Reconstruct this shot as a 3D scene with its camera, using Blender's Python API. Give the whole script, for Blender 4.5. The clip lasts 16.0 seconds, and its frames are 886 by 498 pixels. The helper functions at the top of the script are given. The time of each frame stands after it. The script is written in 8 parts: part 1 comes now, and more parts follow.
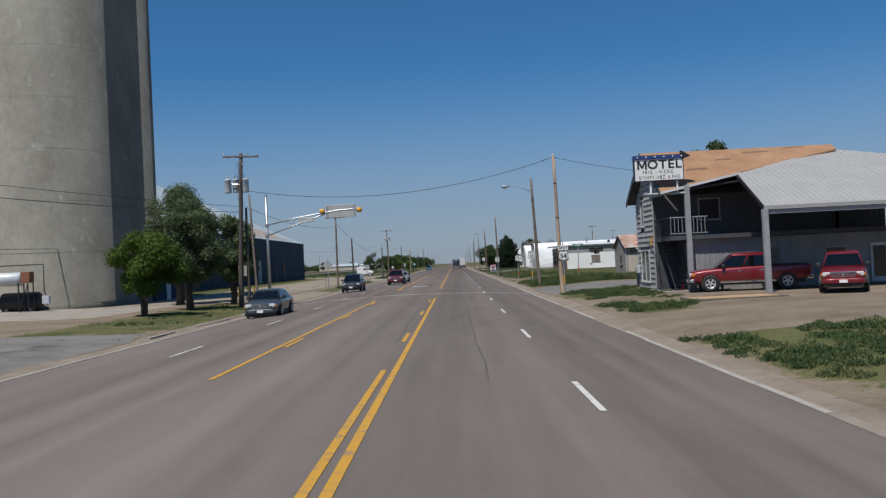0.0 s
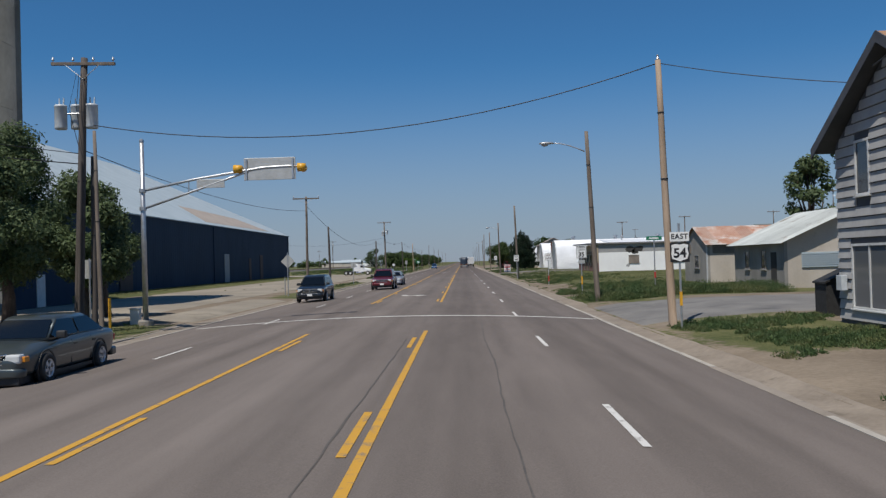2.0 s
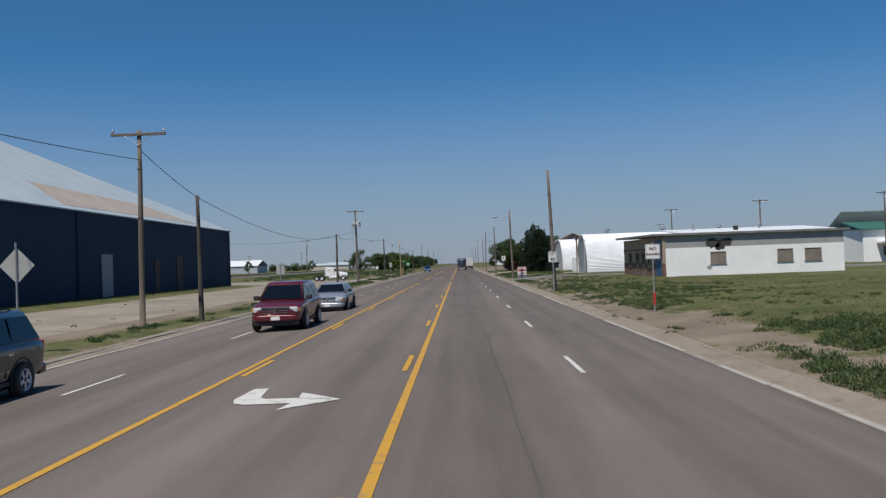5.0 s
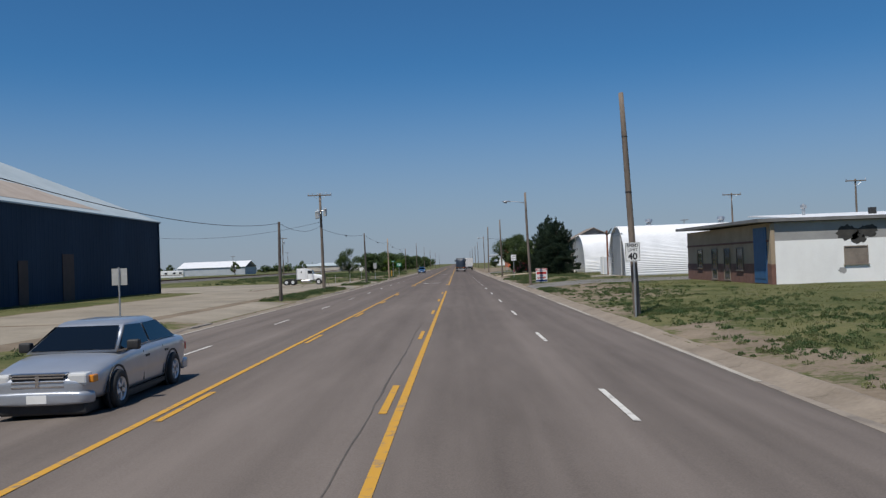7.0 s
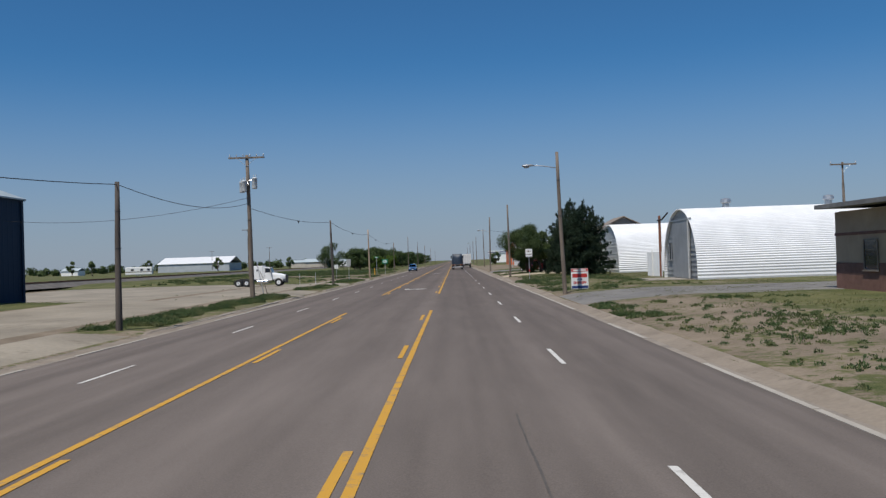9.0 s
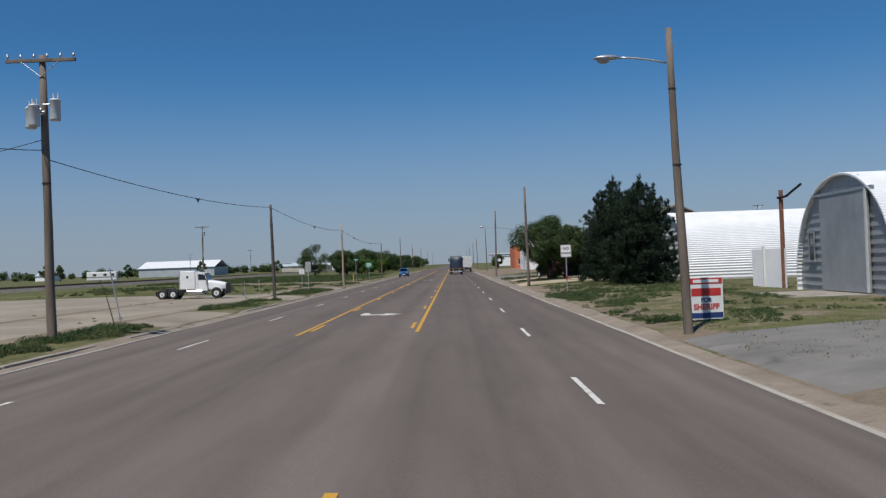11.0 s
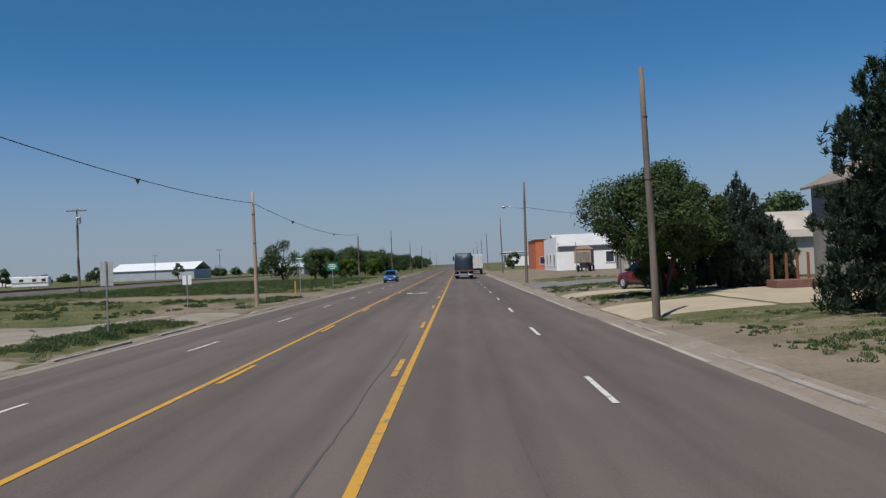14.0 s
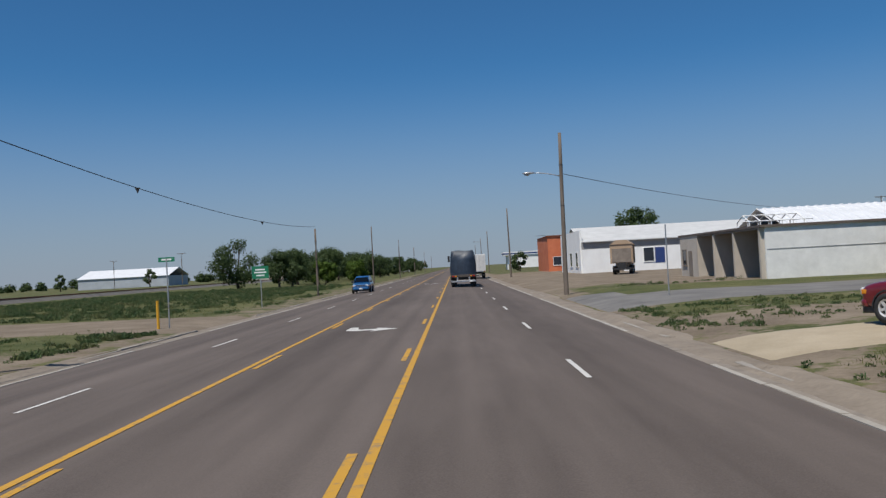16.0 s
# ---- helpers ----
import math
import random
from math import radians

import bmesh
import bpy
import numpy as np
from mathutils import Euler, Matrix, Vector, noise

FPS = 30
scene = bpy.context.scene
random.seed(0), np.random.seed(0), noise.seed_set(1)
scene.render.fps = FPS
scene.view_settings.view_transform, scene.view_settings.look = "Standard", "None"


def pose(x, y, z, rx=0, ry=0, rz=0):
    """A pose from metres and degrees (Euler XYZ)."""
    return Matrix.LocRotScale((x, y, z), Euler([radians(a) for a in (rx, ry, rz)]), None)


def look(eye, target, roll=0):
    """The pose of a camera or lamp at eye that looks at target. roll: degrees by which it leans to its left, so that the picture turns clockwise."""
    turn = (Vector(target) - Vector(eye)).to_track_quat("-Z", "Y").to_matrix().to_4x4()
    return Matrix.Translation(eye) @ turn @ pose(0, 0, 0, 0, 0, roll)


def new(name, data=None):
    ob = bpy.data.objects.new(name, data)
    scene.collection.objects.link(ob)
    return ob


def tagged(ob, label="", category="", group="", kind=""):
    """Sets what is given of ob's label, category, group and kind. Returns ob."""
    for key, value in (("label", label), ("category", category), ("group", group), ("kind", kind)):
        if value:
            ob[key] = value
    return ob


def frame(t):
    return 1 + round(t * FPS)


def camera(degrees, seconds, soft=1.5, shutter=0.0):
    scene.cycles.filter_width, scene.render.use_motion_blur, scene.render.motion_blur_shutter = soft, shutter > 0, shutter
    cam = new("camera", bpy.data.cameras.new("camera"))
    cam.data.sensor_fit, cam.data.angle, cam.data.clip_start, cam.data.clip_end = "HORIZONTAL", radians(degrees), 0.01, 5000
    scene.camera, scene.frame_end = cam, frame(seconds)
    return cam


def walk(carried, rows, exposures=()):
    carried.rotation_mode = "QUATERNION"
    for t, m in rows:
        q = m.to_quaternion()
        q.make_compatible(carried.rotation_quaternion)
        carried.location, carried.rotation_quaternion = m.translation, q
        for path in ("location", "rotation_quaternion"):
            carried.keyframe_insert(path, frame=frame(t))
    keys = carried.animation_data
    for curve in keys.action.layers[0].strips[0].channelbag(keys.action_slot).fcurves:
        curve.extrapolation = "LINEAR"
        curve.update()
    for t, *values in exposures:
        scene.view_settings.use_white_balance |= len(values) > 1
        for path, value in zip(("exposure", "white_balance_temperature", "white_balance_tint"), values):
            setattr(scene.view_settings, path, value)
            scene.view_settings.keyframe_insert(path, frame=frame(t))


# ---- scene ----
cam = camera(55.0, 16.0, 1.35)
PATH = [
    (0, (0.482, -1.573, 2.324), (0.456, 0.426, 2.358), -2.8),
    (0.5, (0.474, 4.7, 2.38), (0.437, 6.699, 2.408), -2.4),
    (1, (0.426, 11.164, 2.391), (0.386, 13.163, 2.423), -2.3),
    (1.5, (0.415, 17.867, 2.36), (0.372, 19.866, 2.399), -2.0),
    (2, (0.374, 24.92, 2.369), (0.33, 26.919, 2.399), -1.7),
    (2.5, (0.271, 32.121, 2.362), (0.228, 34.12, 2.398), -1.8),
    (3, (0.3, 39.184, 2.277), (0.252, 41.183, 2.312), -1.7),
    (3.5, (0.277, 45.85, 2.33), (0.232, 47.849, 2.364), -1.7),
    (4, (0.175, 52.76, 2.322), (0.135, 54.76, 2.354), -1.9),
    (4.5, (0.149, 59.773, 2.328), (0.112, 61.773, 2.358), -1.9),
    (5, (0.125, 66.894, 2.354), (0.089, 68.893, 2.388), -2.1),
    (7.5, (0.111, 104.003, 2.356), (0.08, 106.002, 2.391), -2.1),
    (8, (0.144, 111.573, 2.413), (0.116, 113.573, 2.448), -1.9),
    (8.2, (0.168, 114.585, 2.39), (0.141, 116.585, 2.421), -1.8),
    (10.3, (0.28, 145.772, 2.387), (0.259, 147.772, 2.412), -2.1),
    (10.5, (0.287, 148.745, 2.363), (0.266, 150.745, 2.39), -2.0),
    (11, (0.361, 156.364, 2.28), (0.339, 158.363, 2.315), -2.0),
    (11.5, (0.335, 164.415, 2.289), (0.311, 166.414, 2.322), -1.8),
    (12, (0.311, 172.647, 2.332), (0.283, 174.647, 2.363), -2.1),
    (12.5, (0.312, 180.843, 2.371), (0.282, 182.842, 2.401), -2.3),
    (13, (0.24, 188.955, 2.356), (0.21, 190.954, 2.385), -2.3),
    (13.5, (0.238, 196.983, 2.311), (0.205, 198.982, 2.342), -2.5),
    (14, (0.241, 205.153, 2.27), (0.207, 207.152, 2.306), -2.4),
    (14.5, (0.215, 213.465, 2.305), (0.183, 215.465, 2.339), -2.6),
    (15, (0.208, 221.933, 2.337), (0.179, 223.933, 2.37), -2.9),
    (15.5, (0.284, 230.544, 2.27), (0.254, 232.544, 2.307), -3.1),
    (16, (0.186, 239.06, 2.231), (0.161, 241.059, 2.273), -3.1),
]
walk(cam, [(t, look(eye, target, roll)) for t, eye, target, roll in PATH])

# world, sun and exposure
SUN_FROM = Vector((-0.5, -0.866, 0.0)).normalized()
SUN_UP = radians(63.0)
world = bpy.data.worlds.new("sky")
scene.world = world
world.use_nodes = True
wn = world.node_tree.nodes
sky = wn.new("ShaderNodeTexSky")
sky.sky_type, sky.sun_disc = "NISHITA", False
sky.sun_elevation = SUN_UP
sky.sun_rotation = math.atan2(SUN_FROM.x, SUN_FROM.y)
sky.altitude, sky.air_density, sky.dust_density, sky.ozone_density = 900, 1.0, 0.45, 6.0
tint = wn.new("ShaderNodeMix")
tint.data_type, tint.blend_type = "RGBA", "MULTIPLY"
tint.inputs[0].default_value, tint.inputs[7].default_value = 1.0, (0.52, 1.03, 1.28, 1)
haze = wn.new("ShaderNodeMix")
haze.data_type = "RGBA"
haze.inputs[7].default_value = (4.6, 4.95, 6.1, 1)  # dusty lilac air over the plain
where, axes, low = wn.new("ShaderNodeTexCoord"), wn.new("ShaderNodeSeparateXYZ"), wn.new("ShaderNodeMapRange")
low.interpolation_type = "SMOOTHSTEP"
low.inputs[1].default_value, low.inputs[2].default_value, low.inputs[3].default_value, low.inputs[4].default_value = -0.02, 0.24, 0.85, 0.0
wl = world.node_tree.links
wl.new(where.outputs["Generated"], axes.inputs[0])
wl.new(axes.outputs["Z"], low.inputs[0])
wl.new(low.outputs[0], haze.inputs[0])
wl.new(sky.outputs["Color"], tint.inputs[6])
wl.new(tint.outputs[2], haze.inputs[6])
wl.new(haze.outputs[2], wn["Background"].inputs["Color"])
wn["Background"].inputs["Strength"].default_value = 0.0645
sun = new("sun", bpy.data.lights.new("sun", "SUN"))
sun.data.energy, sun.data.angle, sun.data.color = 4.5, radians(0.55), (1.0, 0.95, 0.875)
sun_dir = Vector((SUN_FROM.x * math.cos(SUN_UP), SUN_FROM.y * math.cos(SUN_UP), math.sin(SUN_UP)))
sun.matrix_world = look(sun_dir * 300, (0, 0, 0))

# ---- materials ----


def material(name, dark, light, scale=2.0, rough=0.8, metal=0.0, bump=0.15, fine=30.0, streak=1.0, spots=None, spot_scale=0.7, spot_at=0.6, gloss=0.5, object_random=0.0):
    """A two-scale mottled surface; streak stretches the coarse pattern along z, spots is a third colour of stains."""
    m = bpy.data.materials.new(name)
    m.use_nodes = True
    nt, nodes, links = m.node_tree, m.node_tree.nodes, m.node_tree.links
    b = nodes["Principled BSDF"]
    geo = nodes.new("ShaderNodeNewGeometry")
    mp = nodes.new("ShaderNodeMapping")
    mp.inputs["Scale"].default_value = (1, 1, 1 / streak)
    links.new(geo.outputs["Position"], mp.inputs["Vector"])
    n1 = nodes.new("ShaderNodeTexNoise")
    n1.inputs["Scale"].default_value, n1.inputs["Detail"].default_value = scale, 6
    n1.inputs["Roughness"].default_value = 0.65
    links.new(mp.outputs[0], n1.inputs["Vector"])
    n2 = nodes.new("ShaderNodeTexNoise")
    n2.inputs["Scale"].default_value, n2.inputs["Detail"].default_value = fine, 3
    links.new(mp.outputs[0], n2.inputs["Vector"])
    mixf = nodes.new("ShaderNodeMath")
    mixf.operation = "MULTIPLY_ADD"
    mixf.inputs[1].default_value, mixf.inputs[2].default_value = 0.35, -0.17
    links.new(n2.outputs["Fac"], mixf.inputs[0])
    add = nodes.new("ShaderNodeMath")
    links.new(n1.outputs["Fac"], add.inputs[0])
    links.new(mixf.outputs[0], add.inputs[1])
    ramp = nodes.new("ShaderNodeValToRGB")
    ramp.color_ramp.elements[0].position, ramp.color_ramp.elements[1].position = 0.3, 0.7
    ramp.color_ramp.elements[0].color, ramp.color_ramp.elements[1].color = (*dark, 1), (*light, 1)
    links.new(add.outputs[0], ramp.inputs["Fac"])
    out = ramp.outputs["Color"]
    if spots:
        n3 = nodes.new("ShaderNodeTexNoise")
        n3.inputs["Scale"].default_value, n3.inputs["Detail"].default_value = spot_scale, 8
        n3.inputs["Roughness"].default_value = 0.7
        links.new(mp.outputs[0], n3.inputs["Vector"])
        r3 = nodes.new("ShaderNodeValToRGB")
        r3.color_ramp.elements[0].position, r3.color_ramp.elements[1].position = spot_at, spot_at + 0.09
        links.new(n3.outputs["Fac"], r3.inputs["Fac"])
        mx = nodes.new("ShaderNodeMix")
        mx.data_type = "RGBA"
        mx.inputs[7].default_value = (*spots, 1)
        links.new(r3.outputs["Color"], mx.inputs[0])
        links.new(out, mx.inputs[6])
        out = mx.outputs[2]
    if object_random:
        oi = nodes.new("ShaderNodeObjectInfo")
        hs = nodes.new("ShaderNodeHueSaturation")
        mr = nodes.new("ShaderNodeMapRange")
        mr.inputs[3].default_value, mr.inputs[4].default_value = 1 - object_random, 1 + object_random
        links.new(oi.outputs["Random"], mr.inputs[0])
        links.new(mr.outputs[0], hs.inputs["Value"])
        links.new(out, hs.inputs["Color"])
        out = hs.outputs["Color"]
    links.new(out, b.inputs["Base Color"])
    b.inputs["Roughness"].default_value, b.inputs["Metallic"].default_value = rough, metal
    b.inputs["Specular IOR Level"].default_value = gloss
    if bump:
        bp = nodes.new("ShaderNodeBump")
        bp.inputs["Strength"].default_value, bp.inputs["Distance"].default_value = bump, 0.02
        links.new(add.outputs[0], bp.inputs["Height"])
        links.new(bp.outputs[0], b.inputs["Normal"])
    return m


def leaf_material(name, dark, light, clump=0.7):
    """Leaves whose green shifts softly from clump to clump and a little from leaf to leaf."""
    m = bpy.data.materials.new(name)
    m.use_nodes = True
    nodes, links = m.node_tree.nodes, m.node_tree.links
    b = nodes["Principled BSDF"]
    geo = nodes.new("ShaderNodeNewGeometry")
    n = nodes.new("ShaderNodeTexNoise")
    n.inputs["Scale"].default_value, n.inputs["Detail"].default_value = clump, 3
    links.new(geo.outputs["Position"], n.inputs["Vector"])
    own = nodes.new("ShaderNodeMath")
    own.operation = "MULTIPLY"
    own.inputs[1].default_value = 0.4
    links.new(geo.outputs["Random Per Island"], own.inputs[0])
    both = nodes.new("ShaderNodeMath")
    both.operation = "MULTIPLY_ADD"
    both.inputs[1].default_value = 0.6
    links.new(n.outputs["Fac"], both.inputs[0])
    links.new(own.outputs[0], both.inputs[2])
    ramp = nodes.new("ShaderNodeValToRGB")
    ramp.color_ramp.elements[0].position, ramp.color_ramp.elements[1].position = 0.2, 0.8
    ramp.color_ramp.elements[0].color, ramp.color_ramp.elements[1].color = (*dark, 1), (*light, 1)
    links.new(both.outputs[0], ramp.inputs["Fac"])
    links.new(ramp.outputs["Color"], b.inputs["Base Color"])
    b.inputs["Roughness"].default_value = 0.6
    b.inputs["Specular IOR Level"].default_value = 0.2
    tr = nodes.new("ShaderNodeBsdfTranslucent")
    links.new(ramp.outputs["Color"], tr.inputs["Color"])
    mx = nodes.new("ShaderNodeMixShader")
    mx.inputs[0].default_value = 0.28
    links.new(b.outputs[0], mx.inputs[1])
    links.new(tr.outputs[0], mx.inputs[2])
    links.new(mx.outputs[0], nodes["Material Output"].inputs["Surface"])
    return m


def weed_material(name, dark, light, dry):
    """Leaves that shift from green to dry yellow in patches."""
    m = leaf_material(name, dark, light)
    nodes, links = m.node_tree.nodes, m.node_tree.links
    geo = nodes.new("ShaderNodeNewGeometry")
    n = nodes.new("ShaderNodeTexNoise")
    n.inputs["Scale"].default_value, n.inputs["Detail"].default_value = 0.9, 5
    links.new(geo.outputs["Position"], n.inputs["Vector"])
    r = nodes.new("ShaderNodeValToRGB")
    r.color_ramp.elements[0].position, r.color_ramp.elements[1].position = 0.45, 0.68
    links.new(n.outputs["Fac"], r.inputs["Fac"])
    mx = nodes.new("ShaderNodeMix")
    mx.data_type = "RGBA"
    mx.inputs[7].default_value = (*dry, 1)
    links.new(r.outputs["Color"], mx.inputs[0])
    links.new(nodes["Color Ramp"].outputs["Color"], mx.inputs[6])
    links.new(mx.outputs[2], nodes["Principled BSDF"].inputs["Base Color"])
    links.new(mx.outputs[2], nodes["Translucent BSDF"].inputs["Color"])
    return m


def paint(name, col, rough=0.3, metal=0.0, coat=0.0):
    m = material(name, [c * 0.85 for c in col], col, 1.5, rough, metal, 0.0, 60)
    m.node_tree.nodes["Principled BSDF"].inputs["Coat Weight"].default_value = coat
    m.node_tree.nodes["Principled BSDF"].inputs["Coat Roughness"].default_value = 0.06
    return m


def glass_dark(name, col=(0.02, 0.025, 0.03)):
    m = bpy.data.materials.new(name)
    m.use_nodes = True
    b = m.node_tree.nodes["Principled BSDF"]
    b.inputs["Base Color"].default_value = (*col, 1)
    b.inputs["Roughness"].default_value, b.inputs["Specular IOR Level"].default_value = 0.06, 0.6
    return m


def ground_material():
    m = bpy.data.materials.new("dry ground and short grass")
    m.use_nodes = True
    nodes, links = m.node_tree.nodes, m.node_tree.links
    b = nodes["Principled BSDF"]
    geo = nodes.new("ShaderNodeNewGeometry")
    at = nodes.new("ShaderNodeAttribute")
    at.attribute_name = "grass"

    def noise_node(scale, detail=6, rough=0.6):
        n = nodes.new("ShaderNodeTexNoise")
        n.inputs["Scale"].default_value, n.inputs["Detail"].default_value, n.inputs["Roughness"].default_value = scale, detail, rough
        links.new(geo.outputs["Position"], n.inputs["Vector"])
        return n.outputs["Fac"]

    def ramp(fac, a, z, c0, c1):
        r = nodes.new("ShaderNodeValToRGB")
        r.color_ramp.elements[0].position, r.color_ramp.elements[1].position = a, z
        r.color_ramp.elements[0].color, r.color_ramp.elements[1].color = (*c0, 1), (*c1, 1)
        links.new(fac, r.inputs["Fac"])
        return r.outputs["Color"]

    def math_node(op, x, y):
        n = nodes.new("ShaderNodeMath")
        n.operation = op
        for i, v in enumerate((x, y)):
            if isinstance(v, (int, float)):
                n.inputs[i].default_value = v
            else:
                links.new(v, n.inputs[i])
        return n.outputs[0]

    dirt = ramp(math_node("ADD", noise_node(0.35), math_node("MULTIPLY", math_node("SUBTRACT", noise_node(7, 8, 0.75), 0.5), 0.8)), 0.3, 0.75, (0.139, 0.111, 0.083), (0.252, 0.206, 0.156))
    green = ramp(math_node("ADD", noise_node(0.22), math_node("ADD", math_node("MULTIPLY", math_node("SUBTRACT", noise_node(4, 8, 0.75), 0.5), 0.9), math_node("MULTIPLY", math_node("SUBTRACT", noise_node(26, 4, 0.7), 0.5), 0.8))), 0.3, 0.72, (0.049, 0.065, 0.023), (0.142, 0.134, 0.062))
    patch = math_node("ADD", math_node("ADD", math_node("MULTIPLY", math_node("SUBTRACT", noise_node(0.5, 8, 0.75), 0.5), 2.6), math_node("MULTIPLY", math_node("SUBTRACT", noise_node(3.2, 6, 0.7), 0.5), 1.6)), math_node("SUBTRACT", math_node("MULTIPLY", at.outputs["Fac"], 2.0), 0.5))
    sharp = ramp(patch, 0.38, 0.62, (0, 0, 0), (1, 1, 1))
    mx = nodes.new("ShaderNodeMix")
    mx.data_type = "RGBA"
    links.new(sharp, mx.inputs[0])
    links.new(dirt, mx.inputs[6])
    links.new(green, mx.inputs[7])
    links.new(mx.outputs[2], b.inputs["Base Color"])
    b.inputs["Roughness"].default_value, b.inputs["Specular IOR Level"].default_value = 0.95, 0.1
    bp = nodes.new("ShaderNodeBump")
    bp.inputs["Strength"].default_value, bp.inputs["Distance"].default_value = 0.5, 0.05
    links.new(noise_node(14), bp.inputs["Height"])
    links.new(bp.outputs[0], b.inputs["Normal"])
    return m


def asphalt_material():
    """Worn grey asphalt: lengthwise tyre tracks with noise, fine aggregate, a few cracks."""
    m = bpy.data.materials.new("worn asphalt")
    m.use_nodes = True
    nodes, links = m.node_tree.nodes, m.node_tree.links
    b = nodes["Principled BSDF"]
    geo = nodes.new("ShaderNodeNewGeometry")

    def noise_node(scale, stretch, detail=5):
        mp = nodes.new("ShaderNodeMapping")
        mp.inputs["Scale"].default_value = (1, stretch, 1)
        links.new(geo.outputs["Position"], mp.inputs["Vector"])
        n = nodes.new("ShaderNodeTexNoise")
        n.inputs["Scale"].default_value, n.inputs["Detail"].default_value = scale, detail
        links.new(mp.outputs[0], n.inputs["Vector"])
        return n.outputs["Fac"]

    def madd(x, k, c):
        n = nodes.new("ShaderNodeMath")
        n.operation = "MULTIPLY_ADD"
        links.new(x, n.inputs[0])
        n.inputs[1].default_value = k
        if isinstance(c, float):
            n.inputs[2].default_value = c
        else:
            links.new(c, n.inputs[2])
        return n.outputs[0]

    f = madd(noise_node(0.75, 0.003, 3), 0.75, madd(noise_node(0.22, 0.3), 0.3, madd(noise_node(2.5, 0.12), 0.25, madd(noise_node(45, 1, 2), 0.4, -0.37))))
    r = nodes.new("ShaderNodeValToRGB")
    r.color_ramp.elements[0].position, r.color_ramp.elements[1].position = 0.3, 0.75
    r.color_ramp.elements[0].color, r.color_ramp.elements[1].color = (0.095, 0.079, 0.069, 1), (0.194, 0.1645, 0.1455, 1)
    links.new(f, r.inputs["Fac"])
    # from y = 120 to 215 the asphalt turns darker and browner
    ax = nodes.new("ShaderNodeSeparateXYZ")
    links.new(geo.outputs["Position"], ax.inputs[0])
    along_y = nodes.new("ShaderNodeMapRange")
    along_y.inputs[1].default_value, along_y.inputs[2].default_value = 120.0, 215.0
    links.new(ax.outputs["Y"], along_y.inputs[0])
    far_tone = nodes.new("ShaderNodeMix")
    far_tone.data_type, far_tone.blend_type = "RGBA", "MULTIPLY"
    far_tone.inputs[7].default_value = (0.82, 0.79, 0.775, 1)
    links.new(along_y.outputs[0], far_tone.inputs[0])
    links.new(r.outputs["Color"], far_tone.inputs[6])
    # and it is paler beside the grain elevator, before y = 50, most in the left lanes
    south, west = nodes.new("ShaderNodeMapRange"), nodes.new("ShaderNodeMapRange")
    south.inputs[1].default_value, south.inputs[2].default_value, south.inputs[3].default_value, south.inputs[4].default_value = 8.0, 50.0, 0.2, 0.0
    west.inputs[1].default_value, west.inputs[2].default_value, west.inputs[3].default_value, west.inputs[4].default_value = -2.5, 2.5, 1.0, 0.25
    links.new(ax.outputs["Y"], south.inputs[0])
    links.new(ax.outputs["X"], west.inputs[0])
    both = nodes.new("ShaderNodeMath")
    both.operation = "MULTIPLY"
    links.new(south.outputs[0], both.inputs[0])
    links.new(west.outputs[0], both.inputs[1])
    pale = nodes.new("ShaderNodeMix")
    pale.data_type = "RGBA"
    pale.inputs[7].default_value = (0.24, 0.218, 0.2, 1)
    links.new(both.outputs[0], pale.inputs[0])
    links.new(far_tone.outputs[2], pale.inputs[6])
    links.new(pale.outputs[2], b.inputs["Base Color"])
    b.inputs["Roughness"].default_value, b.inputs["Specular IOR Level"].default_value = 0.85, 0.25
    bp = nodes.new("ShaderNodeBump")
    bp.inputs["Strength"].default_value, bp.inputs["Distance"].default_value = 0.3, 0.01
    links.new(noise_node(60, 1, 2), bp.inputs["Height"])
    links.new(bp.outputs[0], b.inputs["Normal"])
    return m


def worn_paint_line(name, col):
    """Road paint worn through in small flakes to the asphalt below."""
    m = bpy.data.materials.new(name)
    m.use_nodes = True
    nodes, links = m.node_tree.nodes, m.node_tree.links
    b = nodes["Principled BSDF"]
    geo = nodes.new("ShaderNodeNewGeometry")
    n = nodes.new("ShaderNodeTexNoise")
    n.inputs["Scale"].default_value, n.inputs["Detail"].default_value, n.inputs["Roughness"].default_value = 3.5, 8, 0.75
    links.new(geo.outputs["Position"], n.inputs["Vector"])
    r = nodes.new("ShaderNodeValToRGB")
    r.color_ramp.elements[0].position, r.color_ramp.elements[1].position = 0.33, 0.47
    r.color_ramp.elements[0].color, r.color_ramp.elements[1].color = (0.16, 0.145, 0.13, 1), (*col, 1)
    links.new(n.outputs["Fac"], r.inputs["Fac"])
    links.new(r.outputs["Color"], b.inputs["Base Color"])
    b.inputs["Roughness"].default_value = 0.75
    return m


